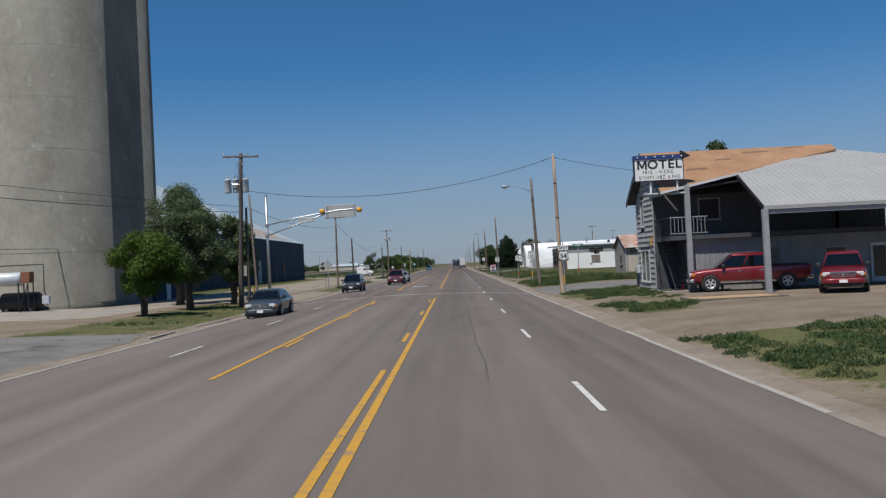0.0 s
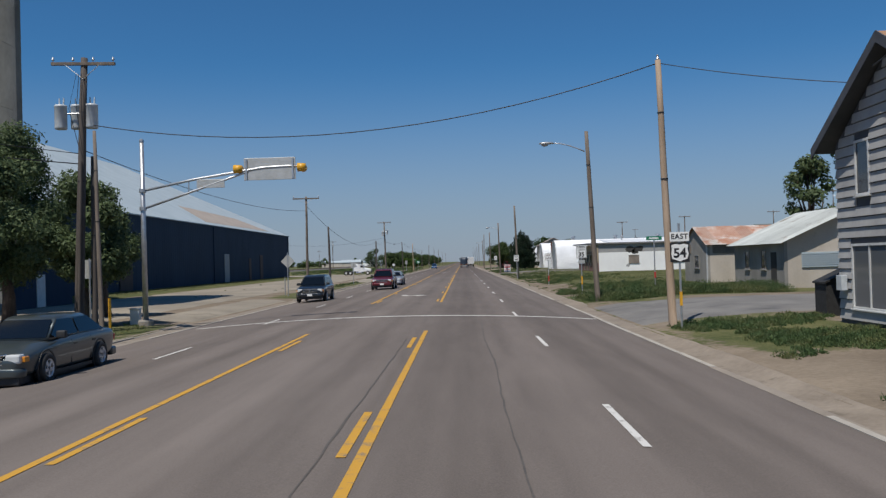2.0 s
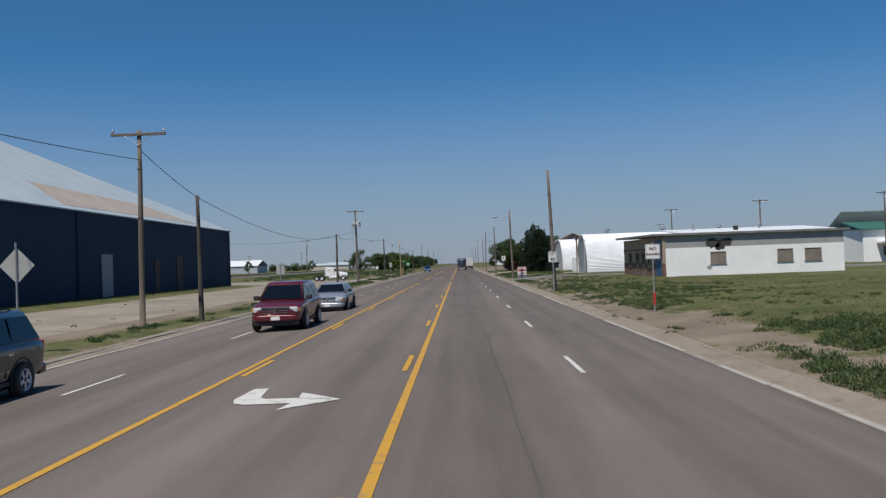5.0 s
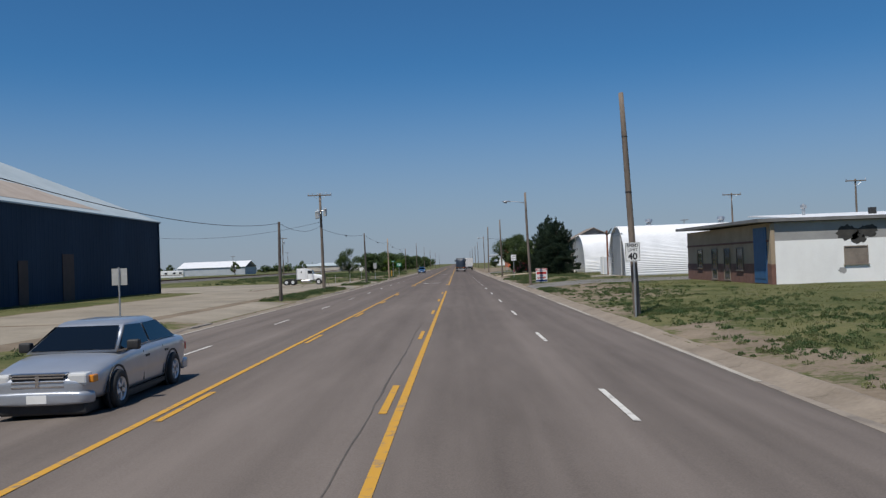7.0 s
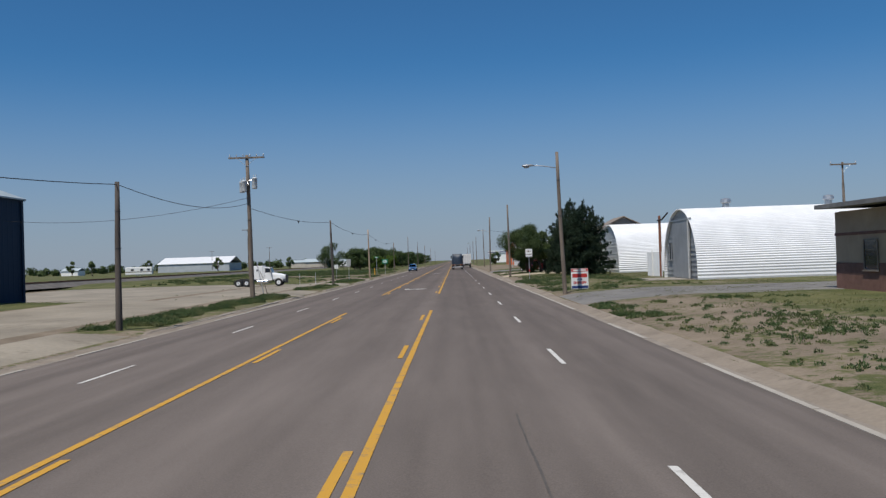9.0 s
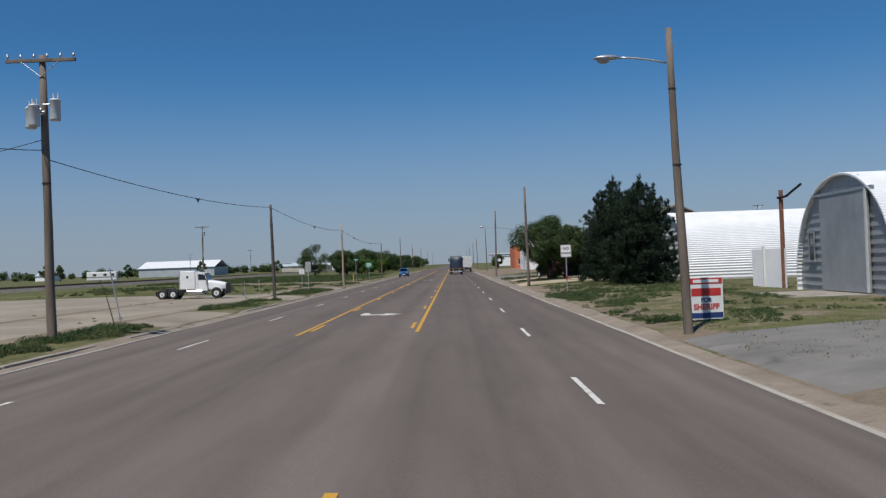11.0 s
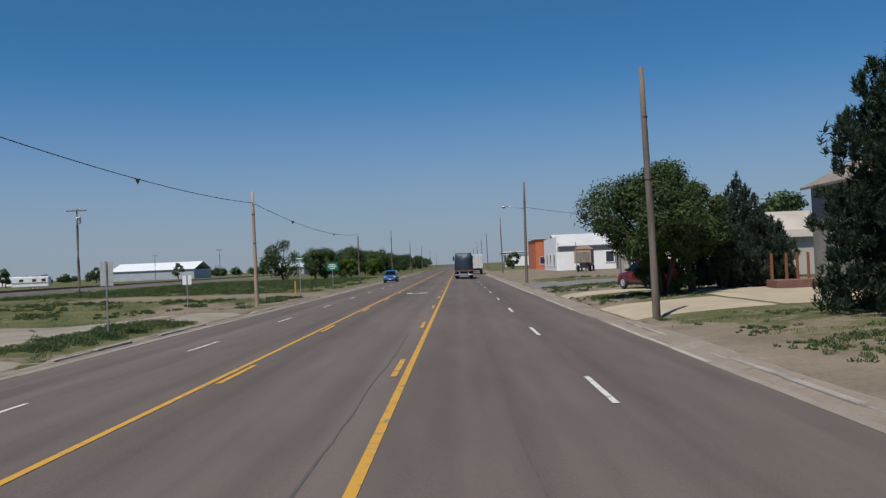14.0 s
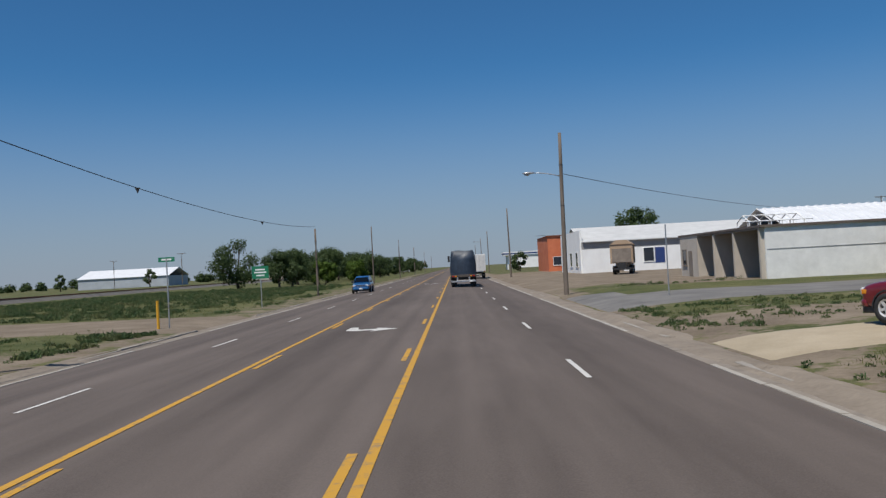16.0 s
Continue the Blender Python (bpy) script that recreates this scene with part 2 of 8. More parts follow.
ASPHALT = asphalt_material()
GROUND = ground_material()
YELLOW_LINE = worn_paint_line("worn yellow road paint", (0.485, 0.258, 0.027))
WHITE_LINE = worn_paint_line("worn white road paint", (0.554, 0.538, 0.504))
CONCRETE = material("weathered concrete", (0.213, 0.19, 0.162), (0.332, 0.3, 0.261), 0.9, 0.9, 0, 0.4, 25, 1, (0.158, 0.138, 0.115), 0.7, 0.56)
DRIVE = material("pale dusty concrete drive", (0.299, 0.246, 0.167), (0.405, 0.338, 0.242), 0.5, 0.92, 0, 0.3, 18, 1, (0.235, 0.199, 0.149), 0.35, 0.6)
SIDE_ASPHALT = material("patched grey side street asphalt", (0.11, 0.103, 0.097), (0.194, 0.184, 0.168), 0.45, 0.9, 0, 0.3, 30, 1, (0.078, 0.075, 0.071), 0.3, 0.57)
GRAVEL = material("pale dusty gravel", (0.17, 0.146, 0.112), (0.299, 0.261, 0.204), 0.16, 0.95, 0, 0.6, 6, 1, (0.163, 0.136, 0.101), 0.28, 0.58)
SILO = material("weathered silo concrete", (0.141, 0.134, 0.113), (0.232, 0.225, 0.194), 0.24, 0.95, 0, 0.5, 3, 1.3, (0.282, 0.275, 0.243), 0.5, 0.6)
POLE_WOOD = material("grey weathered pole wood", (0.09, 0.072, 0.058), (0.2, 0.163, 0.132), 3, 0.9, 0, 0.5, 40, 8)
POLE_PALE = material("pale tan pole wood", (0.26, 0.19, 0.13), (0.4, 0.3, 0.22), 3, 0.9, 0, 0.5, 40, 8)
POLE_DARK = material("dark creosoted pole wood", (0.045, 0.038, 0.034), (0.105, 0.088, 0.078), 3, 0.9, 0, 0.5, 40, 8)
GALV = material("galvanised steel", (0.4, 0.41, 0.42), (0.56, 0.57, 0.58), 6, 0.42, 0.75, 0.05, 40)
TANK_GREY = material("pale grey enamelled tank steel", (0.42, 0.45, 0.47), (0.55, 0.58, 0.6), 4, 0.45, 0.1, 0.03, 40)
BLACK = material("black rubber", (0.012, 0.012, 0.012), (0.03, 0.03, 0.03), 8, 0.75, 0, 0.1, 50)
CABLE = material("black cable sheath", (0.015, 0.015, 0.017), (0.03, 0.03, 0.032), 8, 0.6, 0, 0, 50)
BARK = material("brown bark", (0.045, 0.032, 0.024), (0.12, 0.09, 0.068), 6, 0.95, 0, 0.8, 40, 5)
LEAF = leaf_material("mid green leaves", (0.024, 0.046, 0.018), (0.088, 0.124, 0.04))
LEAF_BRIGHT = leaf_material("bright yellow-green leaves", (0.038, 0.075, 0.009), (0.098, 0.15, 0.022))
LEAF_DULL = leaf_material("dull grey-green leaves", (0.05, 0.078, 0.035), (0.13, 0.17, 0.075))
NEEDLE = leaf_material("dark blue-green needles", (0.013, 0.026, 0.017), (0.045, 0.07, 0.038), 1.6)
WEED = weed_material("roadside weeds", (0.034, 0.068, 0.027), (0.102, 0.149, 0.055), (0.162, 0.17, 0.072))
DRYGRASS = leaf_material("dry short grass", (0.075, 0.095, 0.032), (0.22, 0.21, 0.09), 0.5)
WHITE = material("white paint", (0.68, 0.68, 0.66), (0.82, 0.82, 0.8), 1.2, 0.6, 0, 0.05, 30)
SIGN_WHITE = material("white sign sheeting", (0.72, 0.72, 0.7), (0.82, 0.82, 0.8), 3, 0.45, 0, 0, 60)
SIGN_BLACK = material("black sign paint", (0.012, 0.012, 0.014), (0.022, 0.022, 0.025), 5, 0.5, 0, 0, 60)
SIGN_GREY = material("bare aluminium sign back", (0.42, 0.42, 0.4), (0.55, 0.55, 0.53), 4, 0.5, 0.4, 0, 60)
SIGN_GREEN = material("green sign sheeting", (0.01, 0.16, 0.08), (0.015, 0.2, 0.1), 4, 0.45, 0, 0, 60)
SIGN_RED = material("red sign print", (0.45, 0.03, 0.03), (0.55, 0.05, 0.04), 4, 0.5, 0, 0, 60)
SIGN_FADED = material("dark faded red-brown sign print", (0.085, 0.03, 0.028), (0.15, 0.055, 0.05), 4, 0.6, 0, 0, 60)
SIGN_BLUE = material("dark blue sign print", (0.02, 0.04, 0.14), (0.03, 0.06, 0.2), 4, 0.5, 0, 0, 60)
YELLOW = material("yellow traffic enamel", (0.6, 0.3, 0.02), (0.72, 0.38, 0.03), 5, 0.45, 0, 0, 60)


# ---- mesh helpers ----


def mesh_of(bm, name, smooth=False):
    me = bpy.data.meshes.new(name)
    bm.to_mesh(me)
    bm.free()
    if smooth:
        me.shade_smooth()
    return me


def part(name, bm, mat, parent, label="", smooth=False, kind=""):
    ob = new(name, mesh_of(bm, name, smooth))
    ob.data.materials.append(mat)
    ob.parent = parent
    if label or kind:
        tagged(ob, label, kind=kind)
    return ob


def thing(name, label, category, x=0.0, y=0.0, z=0.0, turn=0.0, group="", kind=""):
    ob = new(name)
    ob.matrix_world = pose(x, y, z, 0, 0, turn)
    ob.empty_display_size = 0.2
    return tagged(ob, label, category, group, kind)


def structure(name, bm, mat, label="", smooth=False, category=""):
    ob = new(name, mesh_of(bm, name, smooth))
    ob.data.materials.append(mat)
    return tagged(ob, label, category, "", "structure")


def box(x0, x1, y0, y1, z0, z1, bm=None, bevel=0.0):
    bm = bm or bmesh.new()
    v = [bm.verts.new((x, y, z)) for x in (x0, x1) for y in (y0, y1) for z in (z0, z1)]
    fs = [bm.faces.new([v[i] for i in q]) for q in ((0, 1, 3, 2), (4, 6, 7, 5), (0, 4, 5, 1), (2, 3, 7, 6), (0, 2, 6, 4), (1, 5, 7, 3))]
    if bevel:
        es = {e for f in fs for e in f.edges}
        bmesh.ops.bevel(bm, geom=list(es), offset=bevel, segments=2, profile=0.5, affect="EDGES")
    return bm


def rod(a, b, r0, r1=None, n=10, bm=None, caps=True):
    """A round, tapered bar from a to b."""
    bm = bm or bmesh.new()
    a, b = Vector(a), Vector(b)
    r1 = r0 if r1 is None else r1
    q = (b - a).to_track_quat("Z", "Y").to_matrix()
    rings = []
    for p, r in ((a, r0), (b, r1)):
        rings.append([bm.verts.new(p + q @ Vector((r * math.cos(6.28319 * i / n), r * math.sin(6.28319 * i / n), 0))) for i in range(n)])
    for i in range(n):
        bm.faces.new((rings[0][i], rings[0][(i + 1) % n], rings[1][(i + 1) % n], rings[1][i]))
    if caps:
        bm.faces.new(rings[0][::-1])
        bm.faces.new(rings[1])
    return bm


def tube(points, r, n=8, bm=None, r_end=None):
    """A pipe along a polyline."""
    bm = bm or bmesh.new()
    pts = [Vector(p) for p in points]
    rings = []
    for i, p in enumerate(pts):
        d = (pts[min(i + 1, len(pts) - 1)] - pts[max(i - 1, 0)]).normalized()
        q = d.to_track_quat("Z", "Y").to_matrix()
        rr = r if r_end is None else r + (r_end - r) * i / (len(pts) - 1)
        rings.append([bm.verts.new(p + q @ Vector((rr * math.cos(6.28319 * k / n), rr * math.sin(6.28319 * k / n), 0))) for k in range(n)])
    for a, b in zip(rings, rings[1:]):
        for k in range(n):
            bm.faces.new((a[k], a[(k + 1) % n], b[(k + 1) % n], b[k]))
    bm.faces.new(rings[0][::-1])
    bm.faces.new(rings[-1])
    return bm


def slab(points, offset, bm=None):
    """A flat polygon given thickness along the vector offset."""
    bm = bm or bmesh.new()
    a = [bm.verts.new(p) for p in points]
    b = [bm.verts.new(Vector(p) + Vector(offset)) for p in points]
    bm.faces.new(a[::-1])
    bm.faces.new(b)
    for i in range(len(a)):
        j = (i + 1) % len(a)
        bm.faces.new((a[i], a[j], b[j], b[i]))
    bmesh.ops.recalc_face_normals(bm, faces=bm.faces)
    return bm


def lathe(profile, n=24, centre=(0, 0, 0), bm=None, caps=True):
    """Turns (radius, z) pairs round a vertical axis."""
    bm = bm or bmesh.new()
    rings = [[bm.verts.new((centre[0] + r * math.cos(6.28319 * k / n), centre[1] + r * math.sin(6.28319 * k / n), centre[2] + z)) for k in range(n)] for r, z in profile]
    for a, b in zip(rings, rings[1:]):
        for k in range(n):
            bm.faces.new((a[k], a[(k + 1) % n], b[(k + 1) % n], b[k]))
    if caps and profile[0][0] > 0.001:
        bm.faces.new(rings[0][::-1])
    if caps and profile[-1][0] > 0.001:
        bm.faces.new(rings[-1])
    bmesh.ops.remove_doubles(bm, verts=bm.verts, dist=0.0005)
    return bm


def moved(bm, m):
    bmesh.ops.transform(bm, matrix=m, verts=bm.verts)
    return bm


def text_part(words, size, m, mat, parent, name="letter", depth=0.004, spacing=1.0, bold=0.0):
    """Words in the built-in font as a thin mesh; m places the middle of the line, facing m's +z."""
    cu = bpy.data.curves.new("words", "FONT")
    cu.body, cu.size, cu.extrude, cu.align_x, cu.align_y, cu.space_character, cu.offset = words, size, depth, "CENTER", "CENTER", spacing, bold
    tmp = bpy.data.objects.new("words", cu)
    me = bpy.data.meshes.new_from_object(tmp)
    bpy.data.objects.remove(tmp)
    me.transform(m)
    bm = bmesh.new()
    bm.from_mesh(me)
    bpy.data.meshes.remove(me)
    left, first = set(bm.verts), None
    while left:
        todo, island = [left.pop()], []
        while todo:
            v = todo.pop()
            island.append(v)
            for e in v.link_edges:
                o = e.other_vert(v)
                if o in left:
                    left.discard(o)
                    todo.append(o)
        one, ids = bmesh.new(), {}
        for v in island:
            ids[v] = one.verts.new(v.co)
        for f in {f for v in island for f in v.link_faces}:
            one.faces.new([ids[v] for v in f.verts])
        first = part(name, one, mat, parent)
    bm.free()
    return first


FACING = pose(0, 0, 0, 90, 0, 0)  # upright, read by one who looks along +y


def ss(a, b, x):
    t = min(1.0, max(0.0, (x - a) / (b - a)))
    return t * t * (3 - 2 * t)


# ---- ground, road and kerbs ----
MID, HALF = -2.7, 8.5          # middle of the road; middle to the edge of the asphalt
RIGHT_EDGE, LEFT_EDGE = MID + HALF, MID - HALF
GUTTER_WIDE = 0.52
RIGHT_KERB, LEFT_KERB = RIGHT_EDGE + GUTTER_WIDE, LEFT_EDGE - GUTTER_WIDE
RIGHT_DRIVES = [(-60, 27.5), (55.0, 69.0), (169.58, 182.3), (236.6, 247.2), (256.4, 263.0), (275.6, 293.0), (304.1, 365.1)]
LEFT_DRIVES = [(-60, 31.0), (63.0, 87.0), (137.4, 159.68), (194.1, 205.6), (221.1, 230.1), (246.1, 255.1), (277.6, 290.1)]


def road_z(x):
    return 0.34 * (0.58 - ((x - MID) / 8.4) ** 2)


def edge_shift(side, y):
    """The right-hand gutter stands a little further in beyond the pines."""
    return -0.2 * ss(180, 215, y) - 0.18 * ss(232, 250, y) if side > 0 else 0.0


def in_drive(drives, y):
    return max([ss(a - 0.8, a + 0.4, y) * (1 - ss(b - 0.4, b + 0.8, y)) for a, b in drives])


def ground_z(x, y):
    if x > RIGHT_KERB:
        d = in_drive(RIGHT_DRIVES, y)
        return (0.22 * ss(7, 13, x) - 0.075 * (1 - d) * (1 - ss(RIGHT_KERB, RIGHT_KERB + 1.6, x)) - 0.19 * d * (1 - ss(RIGHT_KERB, RIGHT_KERB + 2.2, x))) + (0.03 * noise.noise((x * 0.35, y * 0.35, 0))) * ss(7.2, 9, x)
    if x < LEFT_KERB:
        d = in_drive(LEFT_DRIVES, y)
        return 0.1 * ss(13, 18, -x) + 0.25 * ss(20, 40, -x) - 0.6 * ss(14, 23, -x) * ss(186, 205, y) * (1 - ss(256, 270, y)) - 0.06 * (1 - d) * (1 - ss(-LEFT_KERB, -LEFT_KERB + 1.6, -x)) - 0.19 * d * (1 - ss(-LEFT_KERB, -LEFT_KERB + 2.2, -x)) + (0.03 * noise.noise((x * 0.35, y * 0.35, 5))) * ss(12.8, 14.5, -x)
    return -0.75


# (x0, x1, y0, y1, amount of grass, softness)
GRASS = [
    (6.7, 400, -400, 3993.1, 0.62, 1), (-4000, -12, -400, 3993.1, 0.66, 1), (400, 4000, -400, 3993.1, 0.6, 1),
    (6.7, 8.2, -400, 593.1, 0.3, 0.6), (-14, -12, -400, 593.1, 0.4, 0.6),
    (6.0, 60, -80, 46, 0.0, 1.2), (6.9, 13, 12.3, 22.6, 0.78, 0.8), (7.2, 10.4, 31.5, 38.5, 0.72, 0.8), (9.6, 12.0, 38, 44, 0.55, 0.7), (7.4, 12, 45.0, 54.0, 0.85, 0.8),
    (12, 60, 38, 70, 0.05, 1), (7, 30, 70.5, 80, 0.85, 1), (8.5, 60, 80, 147.4, 0.82, 2), (7, 14, 95, 132.4, 0.66, 2), (6.7, 9.6, 78, 101, 0.3, 0.9), (10, 20, 78, 92, 0.8, 2),
    (8, 24, 137.4, 174.1, 0.68, 2), (6.8, 13, 143.4, 171.1, 0.4, 2), (6.7, 8.6, 101, 125.4, 0.35, 0.8), (8, 22, 182.1, 225.1, 0.56, 2), (10, 30, 205.1, 233.1, 0.58, 2), (8, 11, 205, 234, 0.48, 1.5), (6.4, 8.4, 212, 234.5, 0.22, 1.2), (7.4, 16, 232.8, 237.2, 0.62, 0.8), (7, 12.5, 247.4, 256.4, 0.42, 0.6), (6.6, 26, 263.2, 270, 0.3, 0.8), (7.6, 30, 269.5, 275.6, 0.66, 0.9),
    (9.5, 60, 288.5, 297, 0.85, 0.6), (14, 60, 298.5, 413.1, 0.05, 2), (7, 14, 305.1, 413.1, 0.12, 2),
    (-60, -12, -80, 31, 0.0, 1.2), (-15.8, -12.3, 36.5, 43, 0.66, 0.9), (-17.6, -12.3, 42, 49, 0.68, 0.9), (-20.2, -12.3, 48, 63, 0.7, 0.9), (-30.5, -19, 20, 84, 0.0, 1.0), (-50, -27.5, 84, 198.1, 0.85, 0.8), (-45, -19, 40, 84, 0.2, 3), (-46, -36, 20, 62, 0.45, 2),
    (-27, -19, 84, 203.1, 0.0, 0.8), (-19.5, -12.2, 62, 88, 0.0, 1.0), (-15.2, -12.2, 88, 136.4, 0.66, 0.5), (-19, -15, 88, 203.1, 0.0, 0.7),
    (-60, -15.2, 200.1, 255.1, 0.0, 1.5), (-15.2, -12.4, 159.68, 192.1, 0.66, 0.5), (-15.4, -12.4, 206.4, 220.1, 0.74, 0.5), (-16.2, -12.4, 230.9, 245.1, 0.74, 0.5), (-60, -14.5, 255.1, 3993.1, 0.74, 2), (-22, -13, 255.1, 268.1, 0.4, 2), (-34, -12.2, 277.6, 289.1, 0.0, 1.2), (-15, -12, 290.1, 393.1, 0.5, 0.8),
]


def grass_at(x, y):
    g = 0.6
    for x0, x1, y0, y1, v, s in GRASS:
        if x0 - s < x < x1 + s and y0 - s < y < y1 + s:
            w = ss(x0 - s, x0 + s, x) * (1 - ss(x1 - s, x1 + s, x)) * ss(y0 - s, y0 + s, y) * (1 - ss(y1 - s, y1 + s, y))
            g += (v - g) * w
    return g


def steps(fine0, fine1, step, far, extra=()):
    v = list(np.arange(fine0, fine1 + 0.01, step)) + list(extra)
    s, lo, hi = step, fine0, fine1
    while hi < far or lo > -far:
        s *= 1.45
        lo, hi = lo - s, hi + s
        v += [lo, hi]
    return sorted(v)


def build_ground():
    xs = steps(-75, 55, 1.0, 4200, (LEFT_KERB - 0.12, LEFT_KERB + 0.02, RIGHT_KERB - 0.02, RIGHT_KERB + 0.12))
    ys = steps(-40, 440, 1.0, 4200)
    verts = [(x, y, ground_z(x, y)) for y in ys for x in xs]
    n = len(xs)
    faces = [(j * n + i, j * n + i + 1, j * n + n + i + 1, j * n + n + i) for j in range(len(ys) - 1) for i in range(n - 1)]
    me = bpy.data.meshes.new("ground")
    me.from_pydata(verts, [], faces)
    at = me.attributes.new("grass", "FLOAT", "POINT")
    at.data.foreach_set("value", [grass_at(v[0], v[1]) for v in verts])
    me.materials.append(GROUND)
    me.shade_smooth()
    tagged(new("ground", me), "flat dry ground with patchy short grass and bare dirt", "ground", "", "structure")


def grid(x0, x1, y0, y1, dx, dy, z, bm=None):
    """A sheet that follows z(x, y)."""
    bm = bm or bmesh.new()
    nx, ny = max(1, round((x1 - x0) / dx)), max(1, round((y1 - y0) / dy))
    v = [[bm.verts.new((x0 + (x1 - x0) * i / nx, y0 + (y1 - y0) * j / ny, z(x0 + (x1 - x0) * i / nx, y0 + (y1 - y0) * j / ny))) for i in range(nx + 1)] for j in range(ny + 1)]
    for j in range(ny):
        for i in range(nx):
            bm.faces.new((v[j][i], v[j][i + 1], v[j + 1][i + 1], v[j + 1][i]))
    return bm


GUTTER = material("dusty concrete gutter", (0.188, 0.158, 0.127), (0.277, 0.238, 0.197), 0.6, 0.95, 0, 0.4, 22, 1, (0.142, 0.123, 0.105), 0.35, 0.55)
PALE_LIP = material("clean pale concrete gutter lip", (0.284, 0.257, 0.221), (0.395, 0.363, 0.316), 0.8, 0.9, 0, 0.3, 25, 1, (0.198, 0.174, 0.146), 0.5, 0.6)
SAND = material("pale drifted sand and grit", (0.164, 0.133, 0.102), (0.261, 0.218, 0.171), 0.5, 0.97, 0, 0.6, 9, 1, (0.131, 0.107, 0.08), 1.6, 0.58)


def build_road():
    bm = bmesh.new()
    xs = [LEFT_EDGE + (RIGHT_EDGE - LEFT_EDGE) * i / 24 for i in range(25)]
    ys = list(np.arange(-60, 500, 8.0)) + [600, 800, 1200, 2000, 4000]
    v = [[bm.verts.new((x, y, road_z(x))) for x in xs] for y in ys]
    for a, b in zip(v, v[1:]):
        for i in range(24):
            bm.faces.new((a[i], a[i + 1], b[i + 1], b[i]))
    structure("road", bm, ASPHALT, "worn grey five-lane asphalt highway with a crowned surface", True, "road")
    edge = road_z(RIGHT_EDGE)
    for side, kerb, drives in ((1, RIGHT_KERB, RIGHT_DRIVES), (-1, LEFT_KERB, LEFT_DRIVES)):
        e = kerb - side * GUTTER_WIDE
        gut = tagged(new("gutter_right" if side > 0 else "gutter_left"), "pale dusty concrete gutter along the highway", "gutter", "", "structure")
        pan = mesh_of(box(min(e, kerb), max(e, kerb), 0.0, 2.985, edge - 0.12, edge + 0.006), "gutter_slab")
        pan.materials.append(GUTTER)
        kerb_set = tagged(new("curb_right" if side > 0 else "curb_left"), "worn pale concrete curb with chipped top", "curb", "", "structure")
        x0, x1 = sorted((kerb, kerb + side * 0.17))
        stone = mesh_of(box(x0, x1, 0.0, 2.985, edge - 0.1, -0.052, None, 0.02), "curb_stone")
        stone.materials.append(CONCRETE)
        x0, x1 = sorted((e - side * 0.004, e + side * 0.13))
        lip = mesh_of(box(x0, x1, 0.02, 2.96, edge - 0.02, edge + 0.016), "gutter_lip")
        lip.materials.append(PALE_LIP)
        for i in range(170):
            y = -40 + i * 3.0
            if noise.noise((y * 0.09, side * 5.0, 2)) > -0.12:
                ob = new("gutter_lip", lip)
                ob.location = (random.uniform(-0.02, 0.02) + edge_shift(side, y), y, random.uniform(-0.003, 0.003) - 0.09 * edge_shift(side, y))
                ob.parent = gut
            ob = new("gutter_slab", pan)
            ob.location = (edge_shift(side, y), y, random.uniform(-0.006, 0.004) - 0.09 * edge_shift(side, y))
            ob.parent = gut
            if in_drive(drives, y + 1.5) < 0.5 and (side < 0 or y > 198):
                ob = new("curb_stone", stone)
                ob.location = (random.uniform(-0.025, 0.025) + edge_shift(side, y), y, random.uniform(-0.035, 0.012))
                ob.rotation_euler.x = random.uniform(-0.004, 0.004)
                ob.rotation_euler.z = random.uniform(-0.003, 0.003)
                ob.parent = kerb_set


def drift(name, side, kerb, drives):
    """Sand blown over gutter and kerb, with a ragged edge towards the road."""
    bm = bmesh.new()
    edge = road_z(RIGHT_EDGE)
    prev, y = None, -40.0
    while y < 400:
        d = in_drive(drives, y)
        n1 = noise.noise((y * 0.12, side * 7.0, 1)) + 0.5 * noise.noise((y * 0.5, side * 3.0, 4)) + 0.25 * noise.noise((y * 1.7, side, 8))
        e = GUTTER_WIDE - min(0.45, max(0.12, 0.3 + 0.22 * n1))
        if side > 0 and y < 231:
            e = min(e, 0.16 + 0.12 * max(0.0, 0.5 + n1))
        rise = (0.075 + 0.035 * n1) * (1 - d)
        cur = []
        for f, h in ((0.0, -0.004), (0.12, 0.012), (0.5, 0.02 + 0.25 * rise), (0.85, 0.025 + 0.8 * rise), (1.0, 0.03 + 1.25 * rise)):
            x = (kerb + edge_shift(side, y) - side * GUTTER_WIDE) + side * (e + (GUTTER_WIDE + 0.2 - e) * f)
            cur.append(bm.verts.new((x + side * 0.03 * noise.noise((y * 2.3, f * 5, side)), y, edge - 0.09 * edge_shift(side, y) + h + 0.012 * noise.noise((x * 2, y * 1.3, 3)) * f)))
        top = ground_z(kerb + side * 0.6, y)
        cur.append(bm.verts.new((kerb + side * (0.42 + 0.18 * n1), y, top - 0.02)))
        if prev:
            for i in range(5):
                q = (prev[i], prev[i + 1], cur[i + 1], cur[i])
                bm.faces.new(q if side > 0 else q[::-1])
        prev, y = cur, y + 0.45
    structure(name, bm, SAND, "pale sand and grit drifted over gutter and curb", True, "sand")


def sheet(name, mat, label, x0, x1, y0, y1, category="pavement", lift=0.03):
    def height(x, y):
        rim = min(x - x0, x1 - x, y - y0, y1 - y)
        return ground_z(x, y) + lift - 0.09 * (1 - ss(0.0, 0.9, rim))

    structure(name, grid(x0, x1, y0, y1, 0.8, 0.8, height), mat, label, True, category)


